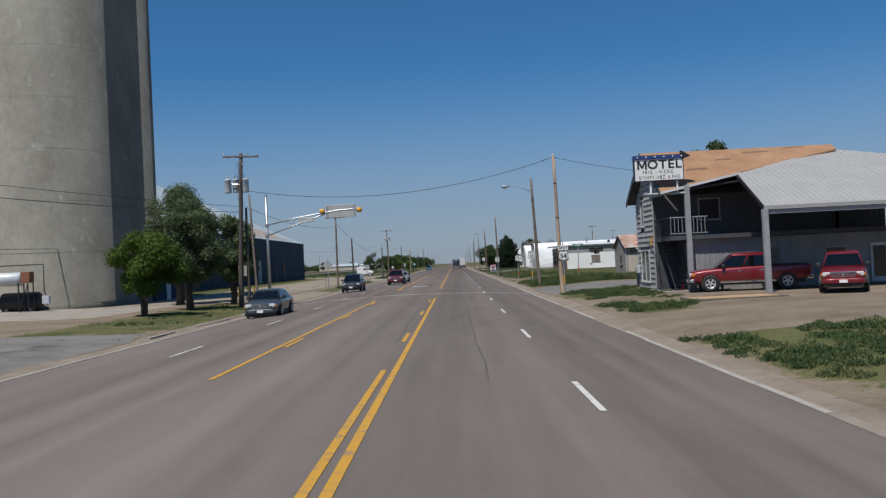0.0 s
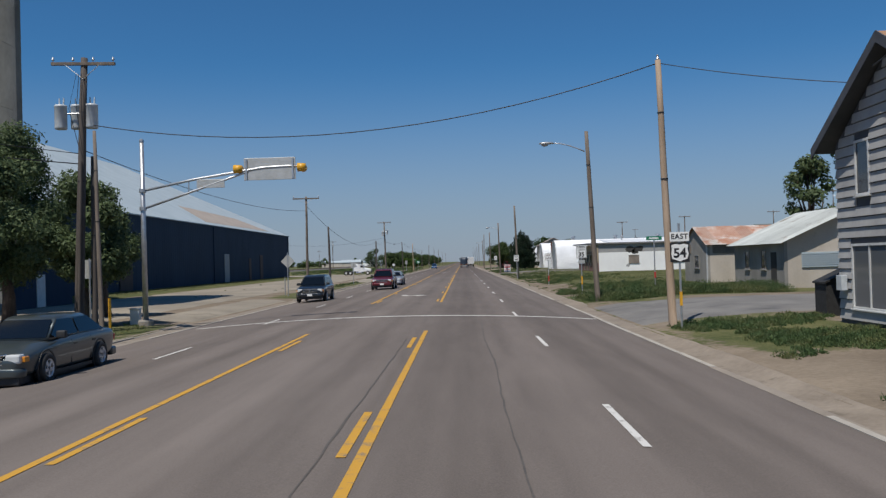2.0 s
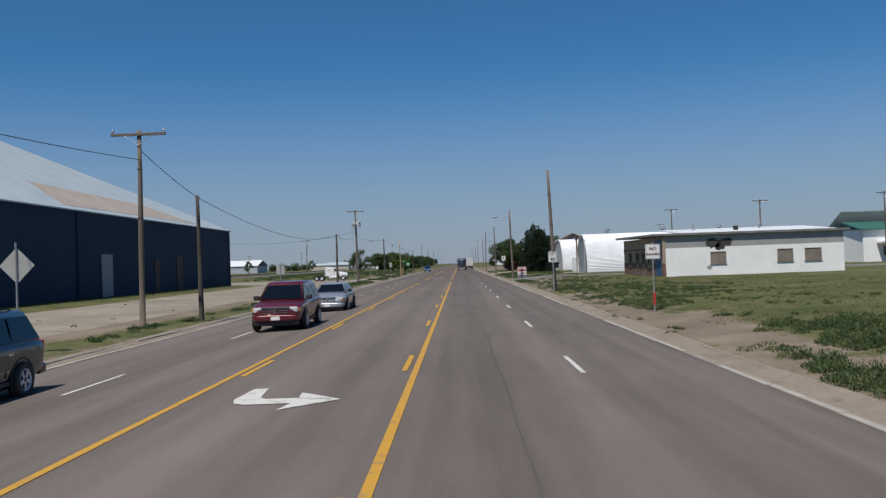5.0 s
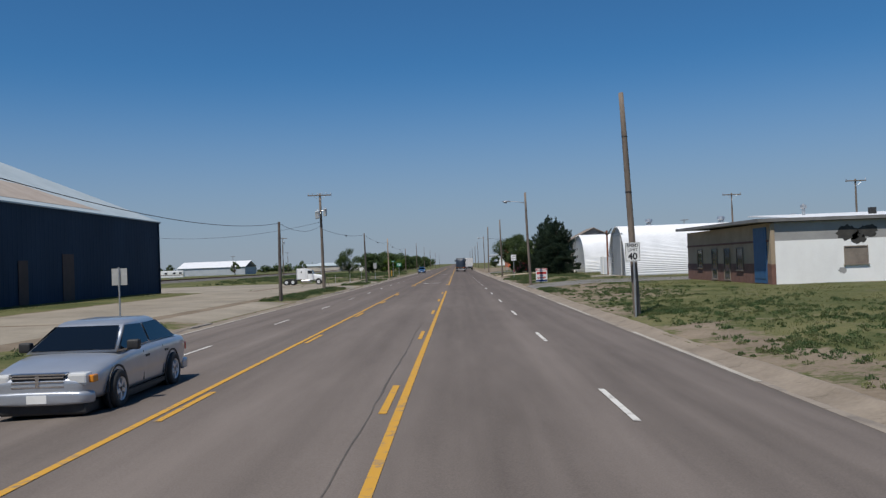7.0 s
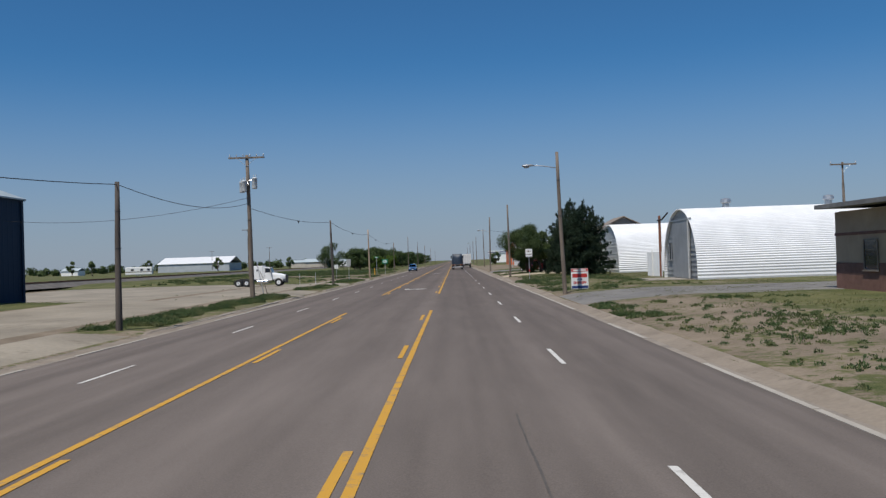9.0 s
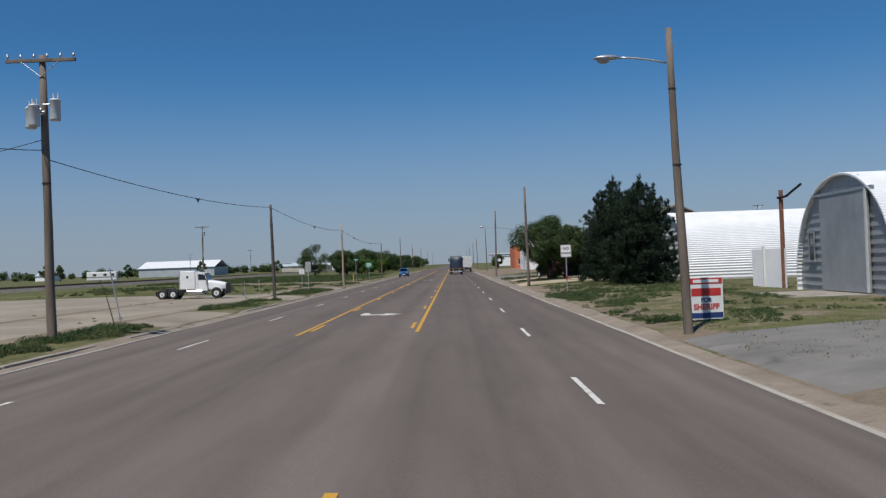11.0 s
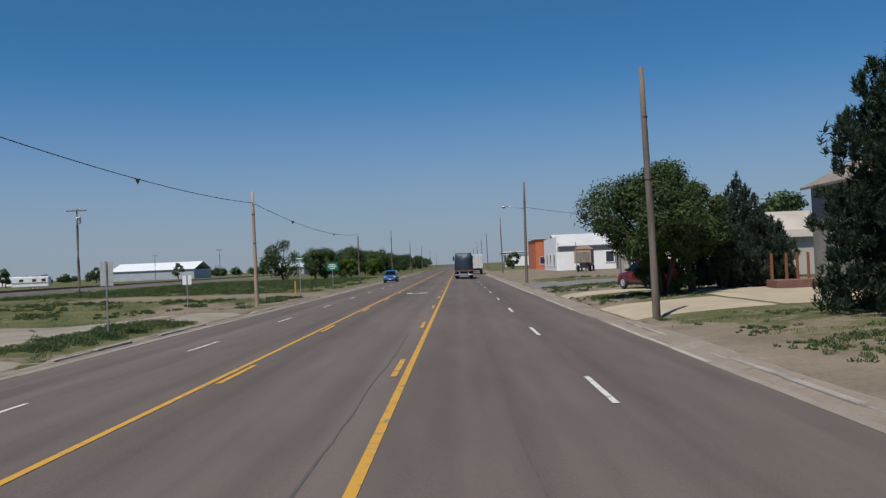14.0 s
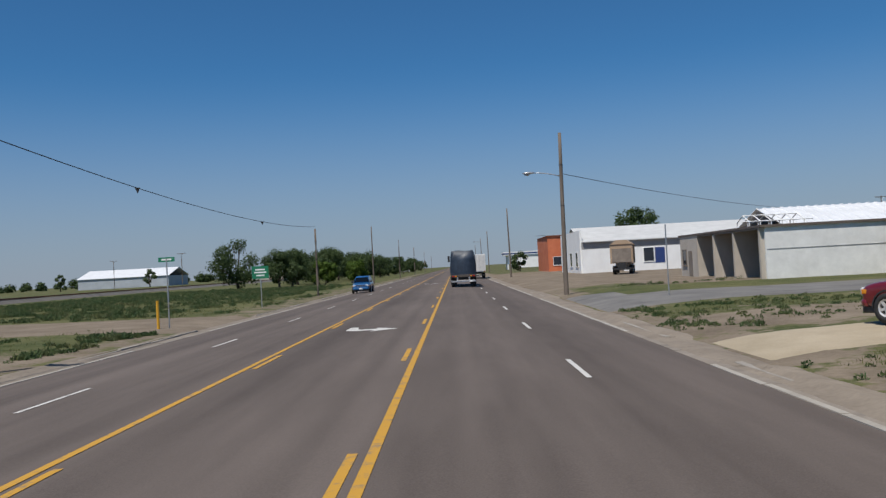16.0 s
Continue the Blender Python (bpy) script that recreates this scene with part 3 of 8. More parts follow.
def marking(bm, x0, x1, y0, y1, lift=0.008):
    """A painted stripe on the crowned road."""
    n = max(1, round(abs(x1 - x0) / 0.7))
    for i in range(n):
        a, b = x0 + (x1 - x0) * i / n, x0 + (x1 - x0) * (i + 1) / n
        bm.faces.new([bm.verts.new((x, y, road_z(x) + lift)) for x, y in ((a, y0), (b, y0), (b, y1), (a, y1))])
    return bm


def stripe(name, mat, label, *rects):
    bm = bmesh.new()
    for r in rects:
        marking(bm, *r)
    structure(name, bm, mat, label, False, "road marking")


def build_markings():
    period = 12.192
    for nm, x, first in (("lane_dashes_right", 2.54, -25.75), ("lane_dashes_left", -7.6, -26.6)):
        grp = tagged(new(nm), "row of worn white lane dashes", "road marking", "", "structure")
        me = mesh_of(marking(bmesh.new(), x - 0.055, x + 0.055, 0, 3.05), "dash")
        me.materials.append(WHITE_LINE)
        for i in range(60):
            ob = new("dash", me)
            ob.location.y, ob.parent = first + i * period + random.uniform(-0.06, 0.06), grp
    for nm, x, inner in (("yellow_line_right", -0.84, -0.23), ("yellow_line_left", -4.62, 0.22)):
        for k, (y0, y1) in enumerate(((-60 if "right" in nm else 15.8, 52.1), (71.2, 164.3), (183.0, 1500))):
            stripe(f"{nm}_{k + 1}", YELLOW_LINE, "solid yellow line of the centre turn lane", (x - 0.065, x + 0.065, y0, y1))
        grp = tagged(new(nm.replace("line", "dashes")), "row of broken yellow dashes beside the solid line", "road marking", "", "structure")
        me = mesh_of(marking(bmesh.new(), x + inner - 0.06, x + inner + 0.06, 0, 2.9), "dash")
        me.materials.append(YELLOW_LINE)
        for first, last, step in ((22.3, 51, 12.25), (72.0, 164, 12.32), (184.5, 640, 12.25)):
            y = first
            while y < last:
                ob = new("dash", me)
                ob.location.y, ob.parent = y, grp
                y += step
    stripe("yellow_line_inner", YELLOW_LINE, "short doubled piece of the solid yellow line", (-1.14, -1.02, -20, 16.0))
    stripe("stop_bar", WHITE_LINE, "thin white line across the highway at the crossing", (-10.6, 5.75, 59.5, 59.85))
    for y in (81.0, 192.95, 268.6, 345.1):
        bm = bmesh.new()
        # a turn arrow lying across the lane: tail, bend and head
        for piece in (((-3.66, 1.3), (-3.4, 1.3), (-3.3, 0.25), (-3.72, 0.1)), ((-3.72, 0.1), (-3.3, 0.25), (-3.18, 0.05), (-3.4, -0.48), (-3.62, -0.3)), ((-3.4, -0.48), (-3.18, 0.05), (-2.62, 0.05), (-2.65, -0.48)), ((-2.76, -1.1), (-2.65, -0.48), (-2.62, 0.05), (-2.67, 0.65), (-1.88, -0.2))):
            bm.faces.new([bm.verts.new((x, y + v, road_z(x) + 0.012)) for x, v in piece])
        bmesh.ops.recalc_face_normals(bm, faces=bm.faces)
        structure("turn_arrow", bm, WHITE_LINE, "white turn arrow painted in the centre lane", False, "road marking")
    crack = material("dusty grey crack sealant", (0.06, 0.052, 0.046), (0.098, 0.085, 0.075), 4, 0.8, 0, 0.1, 40)
    for x, y0, y1 in ((0.98, 14, 58), (0.85, 68, 96), (-1.3, 22, 50), (1.1, 127, 139), (-1.25, 100, 128), (-1.35, 200, 232), (0.95, 205, 240)):
        bm = bmesh.new()
        prev, y = None, y0
        while y < y1:
            xx = x + 0.1 * noise.noise((0, y * 0.15, x)) + random.uniform(-0.015, 0.015)
            w = 0.014 + 0.012 * noise.noise((3, y * 0.4, x))
            cur = [bm.verts.new((xx + s * w, y, road_z(xx) + 0.005)) for s in (-1, 1)]
            if prev:
                bm.faces.new((prev[0], prev[1], cur[1], cur[0]))
            prev, y = cur, y + 0.7
        structure("sealed_crack", bm, crack, "dark sealed crack running along the lane", False, "crack")


build_ground()
build_road()
drift("sand_drift_right", 1, RIGHT_KERB, RIGHT_DRIVES)
drift("sand_drift_left", -1, LEFT_KERB, LEFT_DRIVES)
sheet("side_street_right", SIDE_ASPHALT, "patched grey asphalt side street", RIGHT_KERB + 0.05, 70, 55.5, 68.5)
sheet("side_street_far_right", SIDE_ASPHALT, "patched grey asphalt side street", RIGHT_KERB + 0.05, 80, 276.2, 287.6)
sheet("side_street_mouth_right", SIDE_ASPHALT, "widened mouth of the side street", RIGHT_KERB + 0.05, 10.5, 286.5, 292.5, "pavement", 0.026)
sheet("driveway_concrete_right", DRIVE, "pale dusty concrete driveway", RIGHT_KERB + 0.05, 13, 237.2, 246.6, "driveway")
sheet("driveway_pad_right", DRIVE, "wide pale concrete pad behind the driveway", 12.2, 25, 237.6, 255.0, "driveway", 0.026)
sheet("driveway_narrow_right", DRIVE, "narrow pale concrete driveway", RIGHT_KERB + 0.05, 22, 257.0, 262.4, "driveway")
sheet("side_street_middle_right", SIDE_ASPHALT, "patched grey asphalt side street", RIGHT_KERB + 0.05, 70, 170.34, 181.7)
sheet("yard_apron_left", SIDE_ASPHALT, "cracked grey asphalt apron of the grain elevator", -60, LEFT_KERB - 0.05, -20, 34.5, "apron")
sheet("sidewalk_left", CONCRETE, "pale concrete strip beside the grain elevator", -60, -20.4, 48, 64, "sidewalk", 0.035)
sheet("gravel_lot_left", GRAVEL, "pale dusty gravel lot", -27.6, -15.5, 64, 137.4, "lot", 0.02)
sheet("gravel_entry_left", GRAVEL, "pale dusty gravel entry", -15.6, LEFT_KERB - 0.05, 64, 87, "lot", 0.024)
sheet("gravel_yard_left", GRAVEL, "wide pale gravel truck yard", -27.6, -15.6, 137.4, 255.1, "lot", 0.022)
sheet("gravel_yard_back_left", GRAVEL, "back of the wide pale gravel truck yard", -58, -27.6, 198.1, 255.1, "lot", 0.022)
for k, (a, b) in enumerate(((137.4, 159.68), (193.6, 205.9), (220.7, 230.4), (245.7, 255.1))):
    sheet(f"yard_entry_{k + 1}", GRAVEL, "pale gravel entry to the yard", -15.7, LEFT_KERB - 0.05, a, b, "lot", 0.026)
build_markings()


# ---- poles, lamps, cables ----


def pole(name, label, x, y, top, height, mat=None, r=0.15, category="pole", group="roadside poles"):
    """A wooden pole from the ground at (x, y) that leans to the point top (x, y)."""
    z = ground_z(x, y)
    p = thing(name, label, category, x, y, z, 0, group)
    lean = (top[0] - x, top[1] - y, height - z)
    bm = bmesh.new()
    pts = [Vector((0, 0, -0.4))] + [Vector(lean) * f + Vector((0.03 * noise.noise((x, y, f * 3)), 0.03 * noise.noise((y, x, f * 3)), 0)) for f in (0.0, 0.2, 0.4, 0.6, 0.8, 1.0)]
    part("shaft", tube(pts, r, 10, bm, r * 0.62), mat or POLE_WOOD, p, smooth=True)
    for f in (0.55, 0.8):
        c = Vector(lean) * f
        rr = r * (1 - 0.38 * f) + 0.012
        part("band", rod(c - Vector((0, 0, 0.02)), c + Vector((0, 0, 0.02)), rr, rr, 10), CABLE, p)
    return p, Vector(lean)


def crossarm(p, c, half, drop=0.25, pins=4, mat=None, tilt=0.0):
    """A crossarm with braces and insulators, across the road's direction."""
    d = Vector((1, 0, math.tan(tilt)))
    bm = box(-half, half, -0.17, -0.06, -0.06, 0.06, None, 0.01)
    part("crossarm", moved(bm, Matrix.Translation(c) @ Matrix.Rotation(-tilt, 4, "Y")), mat or POLE_WOOD, p)
    for s in (-1, 1):
        part("brace", rod(c + Vector((s * half * 0.55, -0.16, -0.03)), c + Vector((0, -0.14, -drop - 0.3)), 0.015, 0.015, 6), GALV, p)
    for i in range(pins):
        k = -half * 0.94 + i * half * 1.88 / (pins - 1)
        part("insulator", lathe([(0.012, 0), (0.012, 0.06), (0.05, 0.07), (0.06, 0.11), (0.035, 0.13), (0.045, 0.17), (0.02, 0.2)], 8, c + d * k + Vector((0, -0.115, 0.06))), GALV, p, smooth=True)


def transformer(p, c, size=1.0):
    can = part("transformer", lathe([(0.0, 0), (0.2 * size, 0), (0.21 * size, 0.06), (0.21 * size, 0.78 * size), (0.225 * size, 0.8 * size), (0.2 * size, 0.86 * size), (0.0, 0.9 * size)], 16, c), TANK_GREY, p, "pale grey pole transformer", True)
    for a in (0.6, 2.4):
        part("bushing", rod(Vector(c) + Vector((0.1 * math.cos(a), 0.1 * math.sin(a), 0.86 * size)), Vector(c) + Vector((0.12 * math.cos(a), 0.12 * math.sin(a), 1.12 * size)), 0.035, 0.025, 8), TANK_GREY, can)
    part("bracket", rod(Vector(c) + Vector((0, 0, 0.6)), Vector((0, Vector(c).y, 0)) + Vector((0, 0, Vector(c).z + 0.6)), 0.03, 0.03, 6), GALV, can)


def cobra_lamp(p, a, reach, rise=0.35):
    """A lamp arm that sweeps out from the pole at a, with a cobra-head lamp."""
    a = Vector(a)
    pts = [a + Vector((-reach * f, 0, rise * math.sin(f * 1.57))) for f in (0, 0.2, 0.4, 0.6, 0.8, 1)]
    part("arm", tube(pts, 0.032, 8), GALV, p, "thin curved galvanised lamp arm", True)
    e = pts[-1]
    bm = bmesh.new()
    bmesh.ops.create_uvsphere(bm, u_segments=16, v_segments=10, radius=1)
    for v in bm.verts:
        k = 0.75 + 0.25 * v.co.x if v.co.x < 0 else 1
        v.co = Vector((v.co.x * 0.42, v.co.y * 0.17 * (1.1 - 0.3 * v.co.x), v.co.z * (0.1 if v.co.z > 0 else 0.06)))
    head = part("lamp_head", moved(bm, Matrix.Translation(e + Vector((-0.36, 0, 0.0)))), GALV, p, "silvery cobra-head lamp", True)
    bm = bmesh.new()
    bmesh.ops.create_uvsphere(bm, u_segments=14, v_segments=8, radius=1)
    for v in bm.verts:
        v.co = Vector((v.co.x * 0.22, v.co.y * 0.14, v.co.z * 0.14 if v.co.z < 0 else 0))
    part("lens", moved(bm, Matrix.Translation(e + Vector((-0.46, 0, -0.03)))), glass_dark("lamp glass", (0.35, 0.36, 0.36)), head, smooth=True)


def cable(a, b, sag, r=0.014, name="overhead_cable", label="thin black overhead cable between poles", n=18):
    a, b = Vector(a), Vector(b)
    pts = [a + (b - a) * (i / n) - Vector((0, 0, sag * 4 * (i / n) * (1 - i / n))) for i in range(n + 1)]
    ob = new(name, mesh_of(tube(pts, r, 5), name, True))
    ob.data.materials.append(CABLE)
    tagged(ob, label, "cable", "overhead cables")
    return lambda f: a + (b - a) * f - Vector((0, 0, sag * 4 * f * (1 - f)))


# right side
p, t = pole("utility_pole", "pale tan wooden pole beside the side street", 7.33, 53.5, (7.22, 53.9), 9.0, POLE_PALE, 0.15)
part("insulator", lathe([(0.02, 0), (0.06, 0.05), (0.03, 0.12), (0.05, 0.16), (0, 0.2)], 8, t), GALV, p)
p, t = pole("street_lamp_pole", "tall leaning wooden pole with a street lamp", 7.62, 71.0, (7.33, 71.4), 9.25, POLE_WOOD, 0.16, "street lamp")
cobra_lamp(p, t + Vector((-0.1, 0, -1.1)), 1.7, 0.5)
p, t = pole("utility_pole", "leaning weathered wooden pole with a speed limit sign", 7.27, 130.8, (7.1, 131.4), 9.1, POLE_WOOD, 0.16)
p, t = pole("street_lamp_pole", "wooden pole with a street lamp beside a campaign sign", 7.4, 182.2, (7.2, 182.4), 9.25, POLE_WOOD, 0.16, "street lamp")
cobra_lamp(p, t + Vector((-0.1, 0, -1.05)), 1.45, 0.2)
p, t = pole("utility_pole", "leaning weathered wooden pole beside the driveway", 7.45, 236.6, (7.37, 236.9), 9.3, POLE_WOOD, 0.16)
p, t = pole("street_lamp_pole", "wooden pole with a street lamp at the far side street", 7.35, 294.6, (7.52, 294.8), 10.6, POLE_WOOD, 0.17, "street lamp")
cobra_lamp(p, t + Vector((-0.1, 0, -2.85)), 1.7, 0.3)
for x, y, h, lamp in ((9.0, 373.4, 10.9, 0), (9.2, 462.0, 11.0, 0), (9.2, 518.0, 10.8, 1), (9.2, 590.0, 10.5, 0), (9.2, 680.0, 10.5, 0)):
    p, t = pole("utility_pole", "distant wooden pole along the highway", x, y, (x - 0.1, y), h, POLE_WOOD, 0.15)
    if lamp:
        cobra_lamp(p, t + Vector((-0.1, 0, -1.2)), 1.6, 0.3)

# left side
p, t = pole("transformer_pole", "dark wooden pole with a crossarm and three transformers", -14.5, 57.5, (-14.08, 57.6), 10.7, POLE_DARK, 0.2)
crossarm(p, t + Vector((0, 0, -0.25)), 1.25, 0.3, 4, None, -0.03)
for c in ((-0.6, 0.2, 7.95), (0.62, 0.2, 7.95), (-0.12, 0.55, 8.0)):
    transformer(p, c, 1.1)
for k in range(3):
    part("cable_tail", tube([t * 0.92 + Vector((0.1 * k - 0.2, -0.2, 0.2)), t * 0.8 + Vector((0.3 * k - 0.4, -0.35, 0.1)), t * 0.66 + Vector((0.1 * k, -0.22, 0))], 0.012, 5), CABLE, p)
part("riser_pipe", rod((0.1, -0.2, 0), t * 0.62 + Vector((0.05, -0.2, 0)), 0.05, 0.05, 8), POLE_DARK, p)
p, t = pole("utility_pole", "thin leaning wooden stub pole", -12.95, 56.0, (-13.5, 57.0), 7.75, POLE_WOOD, 0.1)
p, t = pole("utility_pole", "short dark stub pole beside the transformer pole", -14.0, 57.8, (-13.95, 57.9), 6.9, POLE_DARK, 0.13)
p, t = pole("utility_pole", "wooden pole with a plain crossarm", -14.3, 105.3, (-14.28, 105.5), 8.95, POLE_WOOD, 0.15)
crossarm(p, t + Vector((0, 0, -0.2)), 1.25, 0.2, 2)
p, t = pole("utility_pole", "dark wooden pole beside the gravel lot", -12.7, 108.9, (-12.8, 109.1), 6.2, POLE_DARK, 0.14)
p, t = pole("utility_pole", "dark wooden pole beside the gravel lot", -13.3, 160.6, (-13.3, 160.8), 6.0, POLE_DARK, 0.15)
p, t = pole("transformer_pole", "tall wooden pole with a crossarm and transformers", -14.15, 186.9, (-14.3, 187.0), 10.35, POLE_WOOD, 0.19)
crossarm(p, t + Vector((0, 0, -0.2)), 1.28, 0.3, 6)
for c in ((-0.48, -0.15, 7.65), (-0.28, -0.35, 7.7), (0.42, -0.2, 7.9)):
    transformer(p, c, 0.9)
p, t = pole("utility_pole", "dark wooden pole beside the truck yard", -13.25, 220.9, (-13.4, 221.1), 7.25, POLE_DARK, 0.15)
p, t = pole("utility_pole", "pale wooden pole at the field", -13.2, 261.5, (-13.3, 261.7), 7.65, POLE_PALE, 0.15)
for x, y, h in ((-13.75, 325.1, 6.8), (-13.4, 381.1, 9.6), (-13.6, 453.1, 9.6), (-13.6, 533.1, 9.6), (-13.6, 633.1, 9.6), (-13.6, 753.1, 9.6)):
    pole("utility_pole", "distant wooden pole along the highway", x, y, (x, y), h, POLE_WOOD, 0.15)
p, t = pole("utility_pole", "wooden pole with a crossarm in the field", -41.0, 297, (-41.0, 297), 9.95, POLE_WOOD, 0.17)
crossarm(p, t + Vector((0, 0, -0.2)), 1.1, 0.3, 4)
transformer(p, (0.35, -0.2, 8.0), 0.8)
for x, y, h in ((33, 198.1, 9.5), (43, 188.1, 9.8), (58, 183.1, 10.0), (72, 198.1, 9.6), (62, 328.1, 12.0), (75, 388.1, 10.5), (-75, 473.1, 10), (-110, 513.1, 10), (52, 147.4, 11.0), (44, 125.4, 9.5)):
    p, t = pole("utility_pole", "distant wooden pole with a crossarm behind the buildings", x, y, (x, y), h, POLE_WOOD, 0.15)
    crossarm(p, t + Vector((0, 0, -0.2)), 1.1, 0.3, 2)

# cables
cable((-14.18, 57.6, 8.15), (7.22, 53.9, 8.9), 1.35, 0.018)
cable((7.22, 53.9, 8.9), (17.0, 47.5, 6.6), 0.35, 0.014)
cable((-42, 20, 10.3), (-14.4, 57.7, 6.6), 0.9, 0.022)
cable((-42, 24, 10.9), (-14.4, 57.7, 7.0), 0.6, 0.015)
cable((-42, 28, 5.6), (-29.4, 64.2, 4.9), 0.3, 0.02)
cable((-42, 27, 5.1), (-29.4, 64.2, 4.6), 0.3, 0.015)
cable((-14.4, 57.7, 7.2), (-14.28, 105.4, 7.6), 0.7, 0.016)
cable((-14.28, 105.4, 8.1), (-12.8, 109.1, 6.1), 0.1, 0.016)
cable((-12.8, 109.1, 6.1), (-13.3, 160.8, 5.9), 1.1, 0.016)
cable((-13.3, 160.8, 5.9), (-14.3, 187.0, 6.9), 0.6, 0.016)
cable((-36.5, 192.1, 6.8), (-14.3, 187.0, 7.3), 0.9, 0.014)
near_span = cable((-14.3, 187.0, 6.6), (-13.4, 221.1, 7.05), 0.4, 0.018)
mid_span = cable((-13.4, 221.1, 7.05), (-13.3, 261.7, 6.9), 0.5, 0.018)
far_span = cable((-13.3, 261.7, 6.9), (-13.7, 325.1, 7.0), 0.8, 0.018)
cable((7.5, 294.7, 7.9), (75, 388, 9.0), 1.5, 0.02)
for at in (near_span(0.5), mid_span(0.5), far_span(4 / 18), far_span(11 / 18)):
    b = thing("cable_marker", "small dark marker hanging on the overhead cable", "cable marker", at.x, at.y, at.z)
    part("flag", slab([(-0.12, -0.01, 0.02), (0.12, -0.01, 0.02), (0.0, -0.01, -0.24)], (0, 0.02, 0)), CABLE, b)

# ---- traffic signal on its mast arm ----
sg = thing("traffic_signal", "galvanised mast-arm signal with backs of yellow signal heads", "traffic signal", -13.25, 61.15, -0.05)
part("footing", lathe([(0.32, -0.2), (0.32, 0.25), (0.26, 0.32), (0, 0.32)], 14), CONCRETE, sg)
part("mast", rod((0, 0, 0.1), (0, 0, 7.95), 0.12, 0.085, 14), GALV, sg, smooth=True)
part("mast_cap", lathe([(0.1, 7.95), (0.09, 8.05), (0, 8.1)], 12), GALV, sg)
arm_pts = [(0.05, 0, 5.85), (2.2, 0, 6.26), (3.9, 0, 6.5), (5.2, 0, 6.68), (6.3, 0, 6.72), (7.0, 0, 6.68)]
part("upper_arm", tube(arm_pts, 0.055, 8), GALV, sg, smooth=True)
part("lower_arm", tube([(0.05, 0, 5.08), (2.0, 0, 5.7), (3.6, 0, 6.22), (4.6, 0, 6.55)], 0.05, 8), GALV, sg, smooth=True)
for xx in (2.0,):
    part("strut", rod((xx, 0, 5.7), (xx, 0, 6.22), 0.025, 0.025, 8), GALV, sg)
for z in (5.08, 5.85):
    part("clamp", rod((0, 0, z - 0.08), (0, 0, z + 0.08), 0.15, 0.15, 12), GALV, sg)
board = part("backplate", box(4.4, 6.62, -0.02, 0.03, 6.15, 7.1, None, 0.01), SIGN_GREY, sg, "large bare aluminium sign seen from behind")
for xx in (4.5, 6.5):
    part("channel", box(xx - 0.04, xx + 0.04, -0.07, -0.02, 6.17, 7.08), GALV, board)
for xx in (4.14, 6.88):
    h = part("signal_head", moved(rod((-0.17, 0, 0), (0.17, 0, 0), 0.19, 0.16, 14), pose(xx, 0.0, 6.65)), YELLOW, sg, "yellow signal housing", True)
    part("visor", moved(rod((0, 0.1, 0), (0, 0.42, 0), 0.15, 0.17, 14, None, False), pose(xx, 0.0, 6.65)), YELLOW, h)
small = part("street_plate", box(2.35, 3.55, -0.04, 0.0, 5.88, 6.25, None, 0.01), SIGN_GREY, sg, "grey back of a name plate")
p = thing("pedestal_box", "low grey utility pedestal beside the signal mast", "utility box", -13.9, 61.7, -0.05)
part("body", box(-0.2, 0.2, -0.15, 0.15, 0, 0.75, None, 0.02), TANK_GREY, p)
part("cap", box(-0.23, 0.23, -0.18, 0.18, 0.75, 0.8, None, 0.01), TANK_GREY, p)

# ---- signs ----


def sign_post(name, label, x, y, height, category="road sign", group="road signs", lean=(0, 0)):
    z = ground_z(x, y)
    s = thing(name, label, category, x, y, z, 0, group)
    bm = slab([(-0.035, 0.0, -0.3), (-0.018, -0.03, -0.3), (0.018, -0.03, -0.3), (0.035, 0.0, -0.3)], (lean[0], lean[1], height + 0.3))
    part("post", bm, GALV, s, "galvanised U-channel post")
    return s


def plate(s, x0, x1, z0, z1, mat, y=-0.045, label="", name="plate"):
    return part(name, box(x0, x1, y - 0.006, y, z0, z1), mat, s, label)


def border(par, x0, x1, z0, z1, mat, y, w=0.018):
    for a in ((x0, x1, z0, z0 + w), (x0, x1, z1 - w, z1), (x0, x0 + w, z0 + w, z1 - w), (x1 - w, x1, z0 + w, z1 - w)):
        part("border", box(a[0], a[1], y - 0.003, y, a[2], a[3]), mat, par)


def words(par, text, size, x, z, y, mat=SIGN_BLACK, bold=0.0, spacing=1.0):
    text_part(text, size, Matrix.Translation((x, y, z)) @ FACING, mat, par, "letter", 0.002, spacing, bold)


def speed_sign(s, number, z0, x=0.0, y=-0.045):
    p = plate(s, x - 0.305, x + 0.305, z0, z0 + 0.762, SIGN_WHITE, y, "white speed limit plate")
    border(p, x - 0.285, x + 0.285, z0 + 0.02, z0 + 0.742, SIGN_BLACK, y - 0.007, 0.014)
    words(p, "SPEED", 0.17, x, z0 + 0.63, y - 0.008, bold=0.004)
    words(p, "LIMIT", 0.17, x, z0 + 0.46, y - 0.008, bold=0.0)
    words(p, number, 0.36, x, z0 + 0.2, y - 0.008, bold=0.012)


